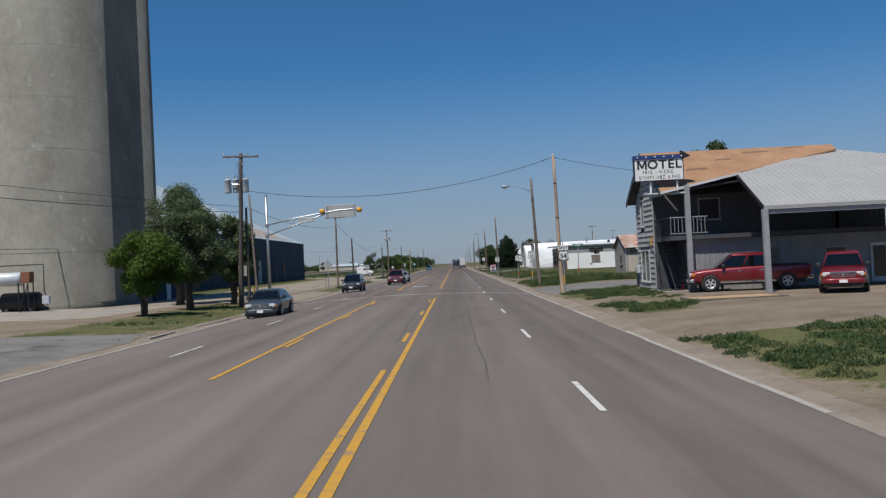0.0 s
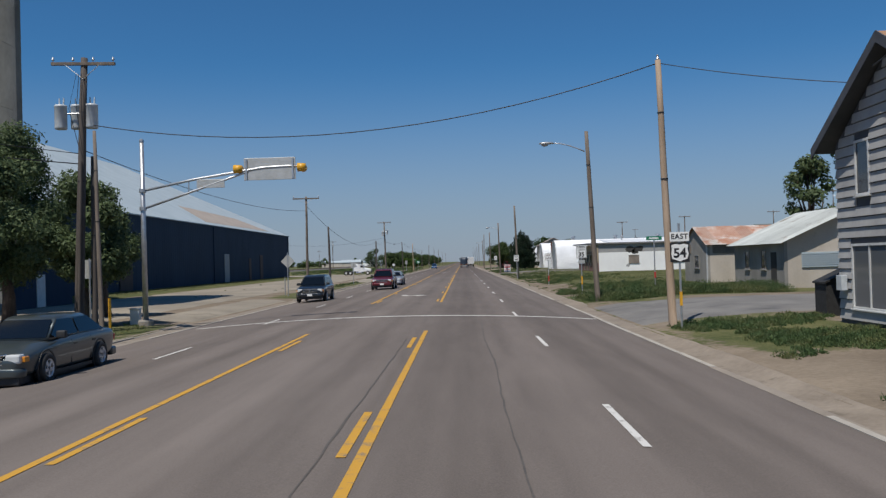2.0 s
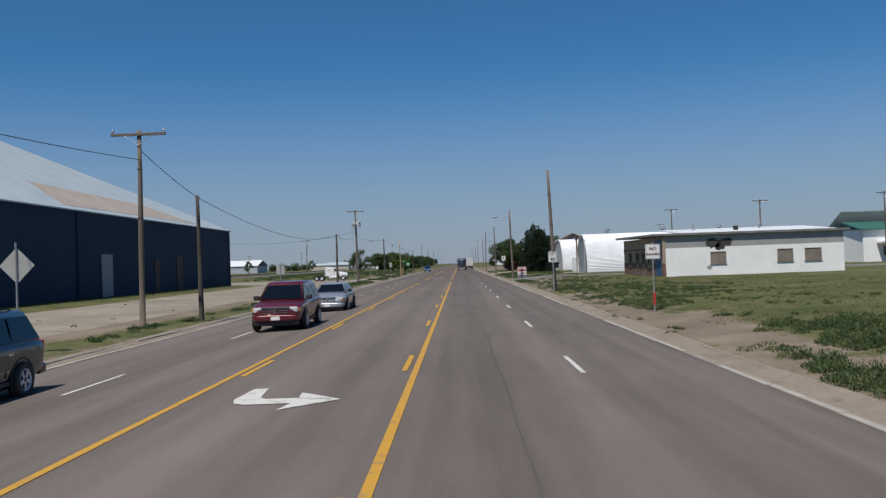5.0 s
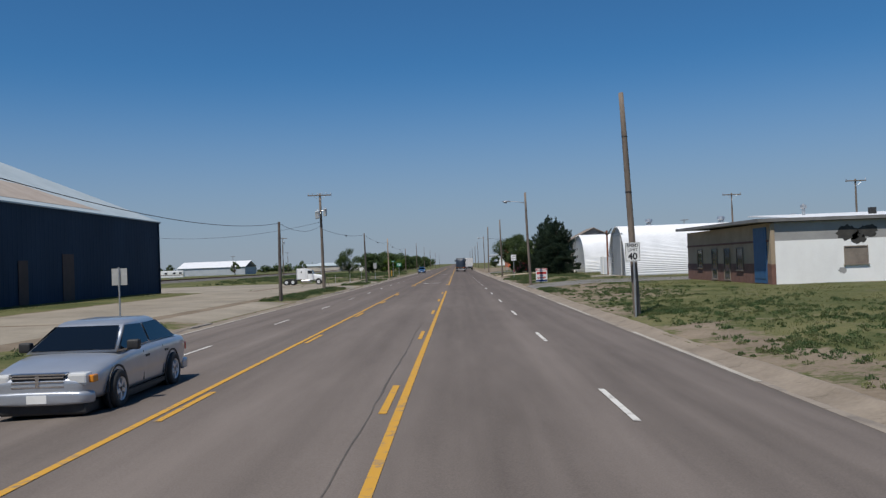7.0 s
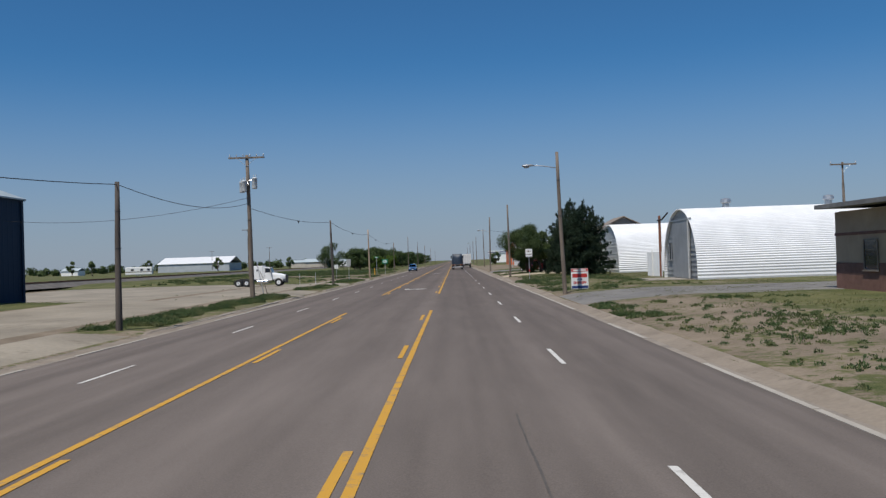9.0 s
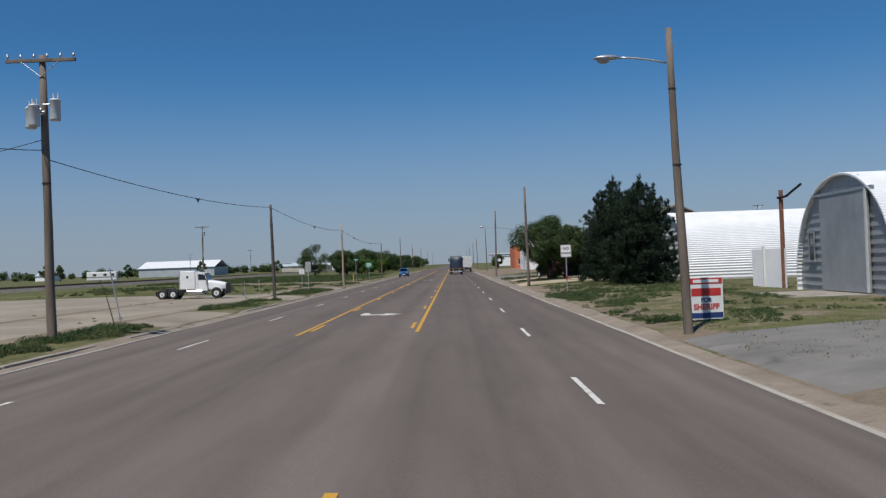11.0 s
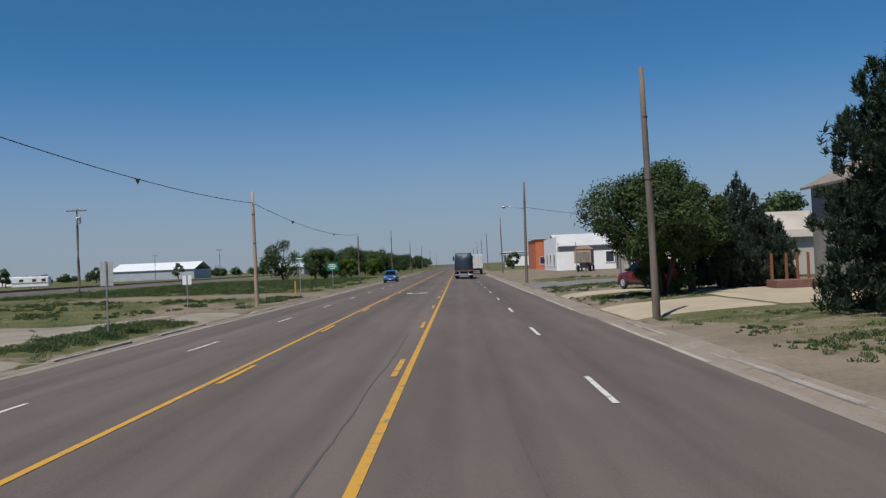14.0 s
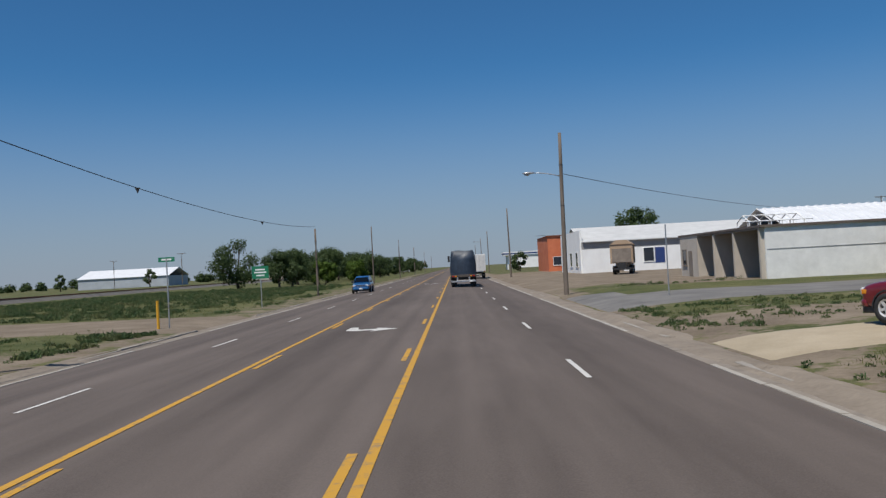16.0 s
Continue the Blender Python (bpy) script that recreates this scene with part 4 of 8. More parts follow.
def no_parking(s, z0, half=0.3, tall=0.62):
    p = plate(s, -half, half, z0, z0 + tall, SIGN_WHITE, -0.045, "faded white no-parking plate")
    border(p, -half + 0.02, half - 0.02, z0 + 0.02, z0 + tall - 0.02, SIGN_FADED, -0.052, 0.01)
    words(p, "NO", 0.31 * tall, 0, z0 + 0.68 * tall, -0.053, SIGN_FADED, 0.006)
    words(p, "PARKING", 0.43 * half, 0, z0 + 0.31 * tall, -0.053, SIGN_FADED, 0.005)


s = sign_post("route_sign", "white EAST plate over a black-and-white route 54 shield", 7.38, 52.5, 3.4)
p = plate(s, -0.31, 0.31, 2.82, 3.12, SIGN_WHITE, -0.045, "white EAST plate")
words(p, "EAST", 0.23, 0, 2.97, -0.053, bold=0.006, spacing=1.1)
p = plate(s, -0.31, 0.31, 2.15, 2.77, SIGN_BLACK, -0.045, "black plate with white shield")
shield = [(-0.27, 0.24), (-0.14, 0.28), (0, 0.25), (0.14, 0.28), (0.27, 0.24), (0.25, 0.12), (0.28, -0.05), (0.24, -0.2), (0.1, -0.25), (0, -0.29), (-0.1, -0.25), (-0.24, -0.2), (-0.28, -0.05), (-0.25, 0.12)]
part("shield", slab([(x, -0.052, 2.46 + z) for x, z in shield], (0, -0.003, 0)), SIGN_WHITE, p)
words(p, "54", 0.42, 0, 2.43, -0.057, bold=0.012)
part("marker_band", box(-0.04, 0.04, -0.05, 0.01, 0.75, 1.2), YELLOW, s, "orange reflective band")
s = sign_post("speed_limit_sign", "white speed limit sign on a thin post in weeds", 7.45, 75.6, 3.0)
speed_sign(s, "35", 2.36)
plate(s, -0.2, 0.2, 2.03, 2.24, SIGN_GREY, -0.045, "small grey plate")
part("marker_band", box(-0.04, 0.04, -0.05, 0.01, 0.8, 1.3), YELLOW, s, "orange reflective band")
s = thing("speed_limit_sign", "white speed limit sign bolted to a leaning wooden pole", "road sign", 7.14, 130.5, ground_z(7.14, 130.5), 0, "road signs")
speed_sign(s, "40", 2.2, -0.04, -0.06)
part("post", box(-0.03, 0.03, -0.06, 0.0, -0.2, 2.95), GALV, s)
s = sign_post("street_name_sign", "green street name sign on a tall thin post", 11.5, 74.4, 3.15, "street sign")
p = plate(s, -0.45, 0.45, 3.08, 3.3, SIGN_GREEN, 0.003)
part("text_bar", box(-0.28, 0.28, -0.008, -0.004, 3.15, 3.23), SIGN_WHITE, p)
part("marker_band", box(-0.045, 0.045, -0.05, 0.01, 0.9, 1.25), SIGN_RED, s, "red reflective band")
s = sign_post("no_parking_sign", "faded white no-parking sign on a thin post", 8.2, 102.5, 2.9)
no_parking(s, 2.2)
part("marker_band", box(-0.045, 0.045, -0.05, 0.01, 0.3, 0.8), SIGN_RED, s, "red reflective band")
s = sign_post("no_parking_sign", "faded white no-parking sign on a thin post", 7.77, 212.12, 3.25)
no_parking(s, 2.44, 0.34, 0.8)
part("marker_band", box(-0.04, 0.04, -0.05, 0.01, 0.95, 1.2), SIGN_RED, s, "red reflective band")
s = sign_post("diamond_sign", "bare back of a diamond road sign on a post", -13.68, 93.2, 3.5)
part("plate", slab([(0, 0.04, 2.2), (0.56, 0.04, 2.77), (0, 0.04, 3.34), (-0.56, 0.04, 2.77)], (0, 0.006, 0)), SIGN_GREY, s, "dull aluminium back of a diamond plate")
s = sign_post("sign_back", "bare grey back of a square road sign", -13.0, 129.2, 2.7)
plate(s, -0.3, 0.3, 2.0, 2.65, SIGN_GREY, 0.05)
s = sign_post("sign_back", "bare grey back of a square road sign", -14.6, 58.8, 2.9)
plate(s, -0.32, 0.32, 2.1, 2.85, SIGN_GREY, 0.05)
part("guard", rod((-0.35, 0, 0), (-0.35, 0, 1.1), 0.05, 0.05, 8), YELLOW, s, "yellow marker post")
s = sign_post("sign_back", "pale back of a square sign in the field", -19.0, 265.1, 2.3)
plate(s, -0.32, 0.32, 1.6, 2.25, SIGN_WHITE, 0.05)
s = sign_post("street_name_sign", "tall post with a green street name sign", -13.77, 280.2, 3.35, "street sign")
p = plate(s, -0.4, 0.4, 3.2, 3.42, SIGN_GREEN, 0.003)
part("text_bar", box(-0.25, 0.25, -0.008, -0.004, 3.27, 3.35), SIGN_WHITE, p)
s = sign_post("guide_sign", "green highway guide sign with unreadable white lines", -13.9, 300.6, 2.9)
p = plate(s, -0.6, 0.6, 2.1, 3.0, SIGN_GREEN, -0.045)
for z, w in ((2.75, 0.35), (2.55, 0.45), (2.33, 0.3)):
    part("text_bar", box(-w, w, -0.056, -0.052, z - 0.05, z + 0.05), SIGN_WHITE, p)
s = sign_post("sign_back", "grey back of a tall road sign on a thin post", -13.65, 238.5, 2.95)
plate(s, -0.26, 0.26, 1.98, 2.93, SIGN_GREY, 0.05)
s = sign_post("marker_post", "thin brown marker post in the verge", -14.1, 94.0, 1.5, "marker post")
s = sign_post("marker_post", "leaning rusty marker rod at the yard", -15.6, 197.1, 2.6, "marker post", lean=(-0.55, 0))
s = sign_post("marker_post", "thin post at the gravel patch", -17.2, 233.1, 1.5, "marker post")
s = sign_post("marker_post", "thin brown post beside the field", -21.0, 243.1, 1.6, "marker post")
s = sign_post("marker_post", "tall thin post beside the side street", 10.9, 282.1, 3.6, "marker post")
b = thing("bollard", "yellow marker post beside the crossing road", "bollard", -14.1, 279.6, -0.15)
part("post", rod((0, 0, -0.2), (0, 0, 1.5), 0.07, 0.07, 10), YELLOW, b)
b = thing("bollard", "yellow marker post beside the signal mast", "bollard", -13.9, 59.0, 0.0)
part("post", rod((0, 0, -0.2), (0, 0, 1.3), 0.06, 0.06, 10), YELLOW, b)
s = thing("campaign_sign", "red white and blue campaign sign on two stakes", "sign", 8.82, 185.1, ground_z(8.8, 185), 8)
bd = part("board", box(-0.6, 0.6, -0.03, 0.0, 0.08, 1.48), SIGN_WHITE, s)
part("stripe", box(-0.58, 0.58, -0.036, -0.031, 1.26, 1.46), SIGN_RED, bd)
part("text_bar", box(-0.45, 0.45, -0.041, -0.037, 1.31, 1.41), SIGN_WHITE, bd)
part("text_bar", box(-0.52, 0.52, -0.036, -0.031, 0.86, 1.12), SIGN_RED, bd, "red bar where a name stands")
words(bd, "FOR", 0.2, 0, 0.72, -0.036, SIGN_BLUE, 0.008)
words(bd, "SHERIFF", 0.26, 0, 0.49, -0.036, SIGN_RED, 0.01)
part("stripe", box(-0.58, 0.58, -0.036, -0.031, 0.12, 0.3), SIGN_BLUE, bd)
for xx in (-0.5, 0.5):
    part("stake", box(xx - 0.03, xx + 0.03, 0.0, 0.04, -0.3, 1.45), POLE_PALE, s)


# ---- buildings ----
SIDING = material("grey painted lap siding", (0.29, 0.285, 0.28), (0.4, 0.395, 0.385), 1.2, 0.75, 0, 0.15, 30, 1, (0.3, 0.29, 0.28), 0.9, 0.66, object_random=0.06)
# near-black: the deep shade under the gallery is put into this colour
SIDING_SHADED = material("grey-blue wall paint darkened as gallery shade", (0.045, 0.05, 0.06), (0.08, 0.085, 0.098), 0.8, 0.75, 0, 0.1, 30)
SHINGLE = material("orange-brown asphalt shingles", (0.255, 0.136, 0.072), (0.357, 0.212, 0.123), 0.9, 0.95, 0, 0.4, 22, 1, (0.187, 0.111, 0.068), 0.5, 0.62)
GREY_METAL = material("pale grey ribbed roof metal", (0.289, 0.289, 0.285), (0.34, 0.34, 0.333), 0.7, 0.65, 0.0, 0.05, 30)
POST_GREY = material("grey painted steel post", (0.24, 0.25, 0.26), (0.33, 0.34, 0.35), 2, 0.55, 0, 0.05, 40)
IRON = material("black wrought iron", (0.015, 0.015, 0.017), (0.03, 0.03, 0.032), 5, 0.5, 0.3, 0, 50)
PANE = glass_dark("dark window glass", (0.03, 0.035, 0.045))
PANE_GREY = glass_dark("dusty grey window glass", (0.12, 0.13, 0.14))
TRIM_WHITE = material("white window trim", (0.5, 0.5, 0.49), (0.66, 0.66, 0.64), 3, 0.6, 0, 0.05, 40)
BLUE_STEEL = material("dark navy ribbed steel siding", (0.008, 0.025, 0.052), (0.016, 0.038, 0.074), 0.25, 0.75, 0, 0.05, 20, 3, gloss=0.25)
PALE_ROOF = material("pale weathered roof steel", (0.34, 0.399, 0.425), (0.425, 0.484, 0.51), 0.35, 0.6, 0.1, 0.05, 20)
RUST_ROOF = material("rusted corrugated iron", (0.3, 0.13, 0.075), (0.42, 0.3, 0.24), 0.8, 0.8, 0.1, 0.2, 20, 1, (0.46, 0.43, 0.4), 0.5, 0.52, object_random=0.25)
GREEN_ROOF = material("faded pale green roof sheets", (0.34, 0.36, 0.345), (0.46, 0.48, 0.46), 0.8, 0.7, 0.1, 0.1, 20, 1, (0.22, 0.2, 0.17), 0.6, 0.58, object_random=0.2)
STUCCO_GREY = material("dirty grey stucco", (0.2, 0.19, 0.175), (0.33, 0.315, 0.29), 0.5, 0.95, 0, 0.3, 18, 1.6, (0.42, 0.4, 0.36), 0.7, 0.62)
STUCCO_TAN = material("dusty beige stucco", (0.42, 0.37, 0.31), (0.54, 0.485, 0.42), 0.5, 0.95, 0, 0.2, 18, 1.6, (0.34, 0.3, 0.26), 0.7, 0.64)
WHITE_WALL = material("chalky white painted block wall", (0.78, 0.77, 0.75), (0.87, 0.87, 0.85), 0.7, 0.9, 0, 0.15, 20, 1.4, (0.55, 0.52, 0.48), 0.6, 0.72)
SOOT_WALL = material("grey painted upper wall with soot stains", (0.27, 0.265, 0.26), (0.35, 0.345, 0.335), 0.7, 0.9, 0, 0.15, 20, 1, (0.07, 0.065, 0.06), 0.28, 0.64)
TAN_BRICK = material("tan painted front wall", (0.31, 0.24, 0.165), (0.41, 0.32, 0.225), 0.8, 0.9, 0, 0.2, 25)
BROWN_BRICK = material("dark red-brown brick", (0.13, 0.065, 0.05), (0.21, 0.11, 0.085), 2.0, 0.9, 0, 0.3, 25)
BLUE_DOOR = material("blue painted door", (0.025, 0.09, 0.2), (0.035, 0.12, 0.26), 1.5, 0.6, 0, 0.05, 30)
WHITE_METAL = material("bright white painted corrugated steel", (0.651, 0.66, 0.67), (0.781, 0.79, 0.8), 0.5, 0.5, 0.1, 0.03, 20)
DULL_METAL = material("dull grey corrugated steel", (0.3, 0.31, 0.32), (0.42, 0.43, 0.44), 0.6, 0.5, 0.4, 0.05, 20)
ORANGE_WALL = material("faded orange-red painted wall", (0.48, 0.12, 0.05), (0.6, 0.18, 0.08), 0.6, 0.8, 0, 0.1, 20)
DARK_ROOM = material("dark bare interior", (0.03, 0.028, 0.026), (0.055, 0.05, 0.045), 0.8, 0.9, 0, 0.1, 20)
RUST = material("rusty steel", (0.16, 0.06, 0.035), (0.28, 0.12, 0.07), 3, 0.85, 0.2, 0.3, 40)
BOARD = material("weathered plywood", (0.16, 0.13, 0.11), (0.26, 0.22, 0.18), 1.5, 0.9, 0, 0.2, 30)


def window(par, x0, x1, z0, z1, y, normal, frame_mat=None, pane_mat=None, mullions=0, name="window"):
    """A framed window on a wall: normal is "x-", "y-" or "y+" and y the wall's place along it; x0..x1 run along the wall."""
    frame_mat, pane_mat = frame_mat or TRIM_WHITE, pane_mat or PANE
    s = -1 if normal[1] == "-" else 1

    def b(a0, a1, d0, d1, c0, c1):
        d0, d1 = sorted((y + s * d0, y + s * d1))
        return box(d0, d1, a0, a1, c0, c1) if normal[0] == "x" else box(a0, a1, d0, d1, c0, c1)

    w = part(name, b(x0, x1, 0.004, 0.012, z0, z1), pane_mat, par)
    t = 0.07
    for a in ((x0 - t, x1 + t, z1, z1 + t), (x0 - t, x1 + t, z0 - t, z0), (x0 - t, x0, z0, z1), (x1, x1 + t, z0, z1)):
        part("window_frame", b(a[0], a[1], 0.003, 0.05, a[2], a[3]), frame_mat, w)
    part("window_sill", b(x0 - 0.12, x1 + 0.12, 0.003, 0.1, z0 - t - 0.04, z0 - t - 0.001), frame_mat, w)
    for i in range(mullions):
        c = x0 + (x1 - x0) * (i + 1) / (mullions + 1)
        part("mullion", b(c - 0.035, c + 0.035, 0.013, 0.04, z0, z1), frame_mat, w)
    return w


def ribbed(p00, p10, p11, p01, n, depth, thick=0.04, wave=False):
    """A ribbed sheet over the quad p00..p01: n ribs run from the p00-p10 edge to the p01-p11 edge."""
    bm = bmesh.new()
    p00, p10, p11, p01 = (Vector(p) for p in (p00, p10, p11, p01))
    nrm = (p10 - p00).cross(p01 - p00).normalized()
    cols = []
    for i in range(n):
        for f, h in (((0.0, 0), (0.25, 0.7), (0.5, 1), (0.75, 0.7)) if wave else ((0.0, 0), (0.74, 0), (0.82, 1), (0.93, 1))):
            cols.append(((i + f) / n, h * depth))
    cols.append((1.0, 0))
    rows = []
    for side in (0, 1):
        rows.append([[bm.verts.new((p00 if k == 0 else p01).lerp(p10 if k == 0 else p11, u) + nrm * (h if side == 0 else h - thick)) for u, h in cols] for k in (0, 1)])
    for side, (a, b) in enumerate(rows):
        for i in range(len(cols) - 1):
            q = (a[i], a[i + 1], b[i + 1], b[i])
            bm.faces.new(q if side == 0 else q[::-1])
    (a, b), (c, d) = rows
    for i in range(len(cols) - 1):
        bm.faces.new((a[i + 1], a[i], c[i], c[i + 1]))
        bm.faces.new((b[i], b[i + 1], d[i + 1], d[i]))
    bm.faces.new((a[0], b[0], d[0], c[0]))
    bm.faces.new((b[-1], a[-1], c[-1], d[-1]))
    return bm


# grain silos
def silo(x, y, r, h):
    s = thing("grain_silo", "tall weathered concrete grain silo with pale streaks", "silo", x, y, 0.1, 0, "grain silos")
    part("shaft", lathe([(r + 0.03, -0.4), (r + 0.03, 0.5), (r, 0.52), (r, h), (r - 0.3, h + 0.2), (0, h + 0.3)], 72), SILO, s, smooth=True)
    for k in range(1, 9):
        z = 0.5 + k * h / 9
        part("pour_ring", lathe([(r - 0.002, z), (r + 0.003, z + 0.012), (r + 0.003, z + 0.02), (r - 0.002, z + 0.03)], 72), SILO, s, smooth=True)
    return s


for sx, sy in ((-32.1, 67.2), (-32.0, 76.7), (-40.9, 67.2), (-41.3, 76.7), (-50.5, 67.2)):
    silo(sx, sy, 4.72 if sx > -40 else 4.7, 36)
lk = thing("silo_link_wall", "flat concrete wall between two grain silos", "wall", -32.1, 72.0, 0.1)
part("wall", box(-2.0, 4.66, -4.2, 6.6, -0.3, 35.5), SILO, lk)
lean_to = thing("lean_to", "low dark lean-to beside the silos", "shed", -27.0, 82.0, 0.2)
part("wall", box(-5, 0, -6, 2, -0.3, 3.0), BLUE_STEEL, lean_to)
part("roof", ribbed((-5.2, -6.2, 3.6), (-5.2, 2.2, 3.6), (0.3, 2.2, 3.0), (0.3, -6.2, 3.0), 18, 0.04), PALE_ROOF, lean_to)
part("door", box(0.002, 0.05, -3.0, -1.9, 0, 2.1), TRIM_WHITE, lean_to)

# fuel tank and pump rack before the silos
tk = thing("fuel_tank", "pale grey horizontal fuel tank on a rusty stand", "tank", -32.3, 60.5, 0.1)
part("vessel", moved(lathe([(0, -1.7), (0.35, -1.65), (0.5, -1.5), (0.5, 1.5), (0.35, 1.65), (0, 1.7)], 20), pose(-0.6, 0, 2.6, 0, 90, 0)), TANK_GREY, tk, smooth=True)
part("valve_box", box(1.05, 1.75, -0.35, 0.3, 2.3, 3.1, None, 0.03), RUST, tk, "rusty red pump housing")
for xx in (-1.6, 0.9, 1.6):
    for yy in (-0.4, 0.4):
        part("leg", rod((xx, yy, -0.2), (xx, yy, 2.3), 0.05, 0.05, 8), IRON, tk)
part("pipe", tube([(-2.5, -0.2, 3.6), (2.7, -0.2, 3.6), (2.7, -0.2, 1.6), (2.9, -0.2, 1.2), (2.9, -0.2, 0.6)], 0.045, 8), IRON, tk)
part("brace", rod((0.9, -0.4, 0.2), (1.6, -0.4, 2.2), 0.03, 0.03, 6), IRON, tk)
part("meter", box(2.6, 3.1, -0.4, -0.05, 0.7, 1.3, None, 0.02), TANK_GREY, tk)
t2 = thing("storage_tank", "dark horizontal storage tank on the ground", "tank", -32.0, 61.7, 0.15)
part("vessel", moved(lathe([(0, -1.5), (0.6, -1.42), (0.75, -1.3), (0.75, 1.3), (0.6, 1.42), (0, 1.5)], 22), pose(0, 0, 0.8, 0, 90, 0)), IRON, t2, smooth=True)
for xx in (-0.9, 0.9):
    part("cradle", box(xx - 0.12, xx + 0.12, -0.6, 0.6, -0.1, 0.35), CONCRETE, t2)

# dark blue warehouse
bw = thing("warehouse", "long dark navy steel warehouse with a pale roof", "warehouse", -34.3, 84.0, 0.25)
WL, WH = 110.4, 8.05
part("front_wall", ribbed((0, 0, -0.4), (0, WL, -0.4), (0, WL, WH), (0, 0, WH), 150, 0.012, 0.2), BLUE_STEEL, bw)
part("end_wall", box(-28.6, 0, WL, WL + 0.2, -0.4, WH), BLUE_STEEL, bw)
part("end_wall", box(-28.6, 0, -0.2, 0, -0.4, WH), BLUE_STEEL, bw)
part("back_wall", box(-28.8, -28.6, 0, WL, -0.4, WH), BLUE_STEEL, bw)
RT = 19.8
part("roof_slope", slab([(0.2, -0.3, WH), (0.2, WL + 0.3, WH), (-22.5, WL - 28, RT), (-22.5, 20, RT)], (0, 0, 0.12)), PALE_ROOF, bw)
part("roof_slope", slab([(-28.8, -0.3, WH), (-28.8, WL + 0.3, WH), (-22.5, WL - 28, RT), (-22.5, 20, RT)], (0, 0, 0.12)), PALE_ROOF, bw)
part("roof_hip", slab([(0.2, WL + 0.3, WH), (-28.8, WL + 0.3, WH), (-22.5, WL - 28, RT)], (0, 0, 0.12)), PALE_ROOF, bw)
part("roof_hip", slab([(0.2, -0.3, WH), (-28.8, -0.3, WH), (-22.5, 20, RT)], (0, 0, 0.12)), PALE_ROOF, bw)
sl = (RT - WH) / 22.7
part("roof_patch", slab([(x, y, WH + (0.2 - x) * sl + 0.13) for x, y in ((-0.6, 58), (-0.6, 96), (-4.6, 88), (-5.8, 62))], (0, 0, 0.02)), material("rusty tan roof sheets", (0.3, 0.25, 0.21), (0.4, 0.34, 0.29), 0.5, 0.8), bw, "rusty tan patch of roof sheets")
part("trim", box(0.04, 0.16, -0.2, WL + 0.2, WH - 0.06, WH + 0.06), BLUE_STEEL, bw)
d = part("door", box(0.04, 0.09, 64.2, 66.8, 0.05, 4.2), material("grey-blue steel door", (0.17, 0.2, 0.22), (0.24, 0.27, 0.29), 1.5, 0.6), bw, "pale grey-blue steel door")
part("door_handle", box(0.09, 0.13, 66.4, 66.5, 1.9, 2.1), GALV, d)
for y0, y1, h in ((26.2, 29.6, 4.4), (86.0, 88.2, 4.2), (78.5, 80, 3.6)):
    part("door", box(0.04, 0.08, y0, y1, 0.05, h), material("dark brown sliding door", (0.035, 0.02, 0.018), (0.06, 0.035, 0.03), 1, 0.7), bw, "dark brown sliding door")
for k in range(0, 7, 3):
    part("downspout", box(0.04, 0.14, 8 + k * 17.0, 8.12 + k * 17.0, 0, WH - 0.1), BLUE_STEEL, bw)

# motel
mo = thing("motel", "two-storey grey motel with a gallery and brown shingle roof", "motel", 11.8, 46.6, 0.22)
FAR, RIDGE_Y, EAVE, RIDGE, ML = 4.35, 0.7, 5.3, 7.75, 10.4
part("road_wall", slab([(0, 0, -0.3), (0, FAR, -0.3), (0, FAR, EAVE), (0, RIDGE_Y, RIDGE - 0.1), (0, -3.3, EAVE + 0.05), (0, 0, EAVE + 0.05)], (0.2, 0, 0)), SIDING_SHADED, mo)
for k in range(24):
    z0 = 0.1 + k * 0.3
    z1 = z0 + 0.27
    if z1 > RIDGE - 0.3:
        break
    y_hi = FAR if z1 < EAVE else FAR - (z1 - EAVE) * (FAR - RIDGE_Y) / (RIDGE - 0.1 - EAVE)
    y_lo = 0.0 if z1 < EAVE else -3.3 + (z1 - EAVE) * (3.3 + RIDGE_Y) / (RIDGE - 0.1 - EAVE)
    cuts = []
    if 0.4 < z1 and z0 < 2.35:
        cuts.append((1.25, 3.55))
    if z1 > 3.62 and z0 < 5.35:
        cuts.append((2.2, 3.1))
    spans, a = [], y_lo
    for c0, c1 in cuts:
        spans.append((a, c0))
        a = c1
    spans.append((a, y_hi))
    for a, b in spans:
        if b - a > 0.05:
            part("siding_board", slab([(-0.055, a, z0), (-0.008, a, z1), (0.0, a, z1), (0.0, a, z0)], (0, b - a, 0)), SIDING, mo)
part("corner_board", box(-0.065, 0.0, -0.07, -0.003, 0.0, EAVE), SIDING, mo)
window(mo, 1.4, 3.4, 0.5, 2.25, 0.0, "x-", TRIM_WHITE, PANE_GREY, 1)
window(mo, 2.28, 3.0, 3.75, 5.2, 0.0, "x-", TRIM_WHITE, PANE, 0)
# recessed walls, ceiling and soffits carry the gallery shade in their colour
part("gallery_wall", box(0.2, 13.0, 0.0, 0.2, 2.95, EAVE), SIDING_SHADED, mo)
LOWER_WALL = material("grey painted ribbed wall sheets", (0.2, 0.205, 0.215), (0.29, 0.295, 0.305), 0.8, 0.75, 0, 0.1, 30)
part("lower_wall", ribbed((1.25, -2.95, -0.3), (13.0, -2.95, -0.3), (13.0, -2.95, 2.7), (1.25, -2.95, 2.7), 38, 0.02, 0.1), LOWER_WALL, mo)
part("inner_wall", box(0.2, 13.0, 0.1, 0.2, -0.3, 2.95), SIDING_SHADED, mo)
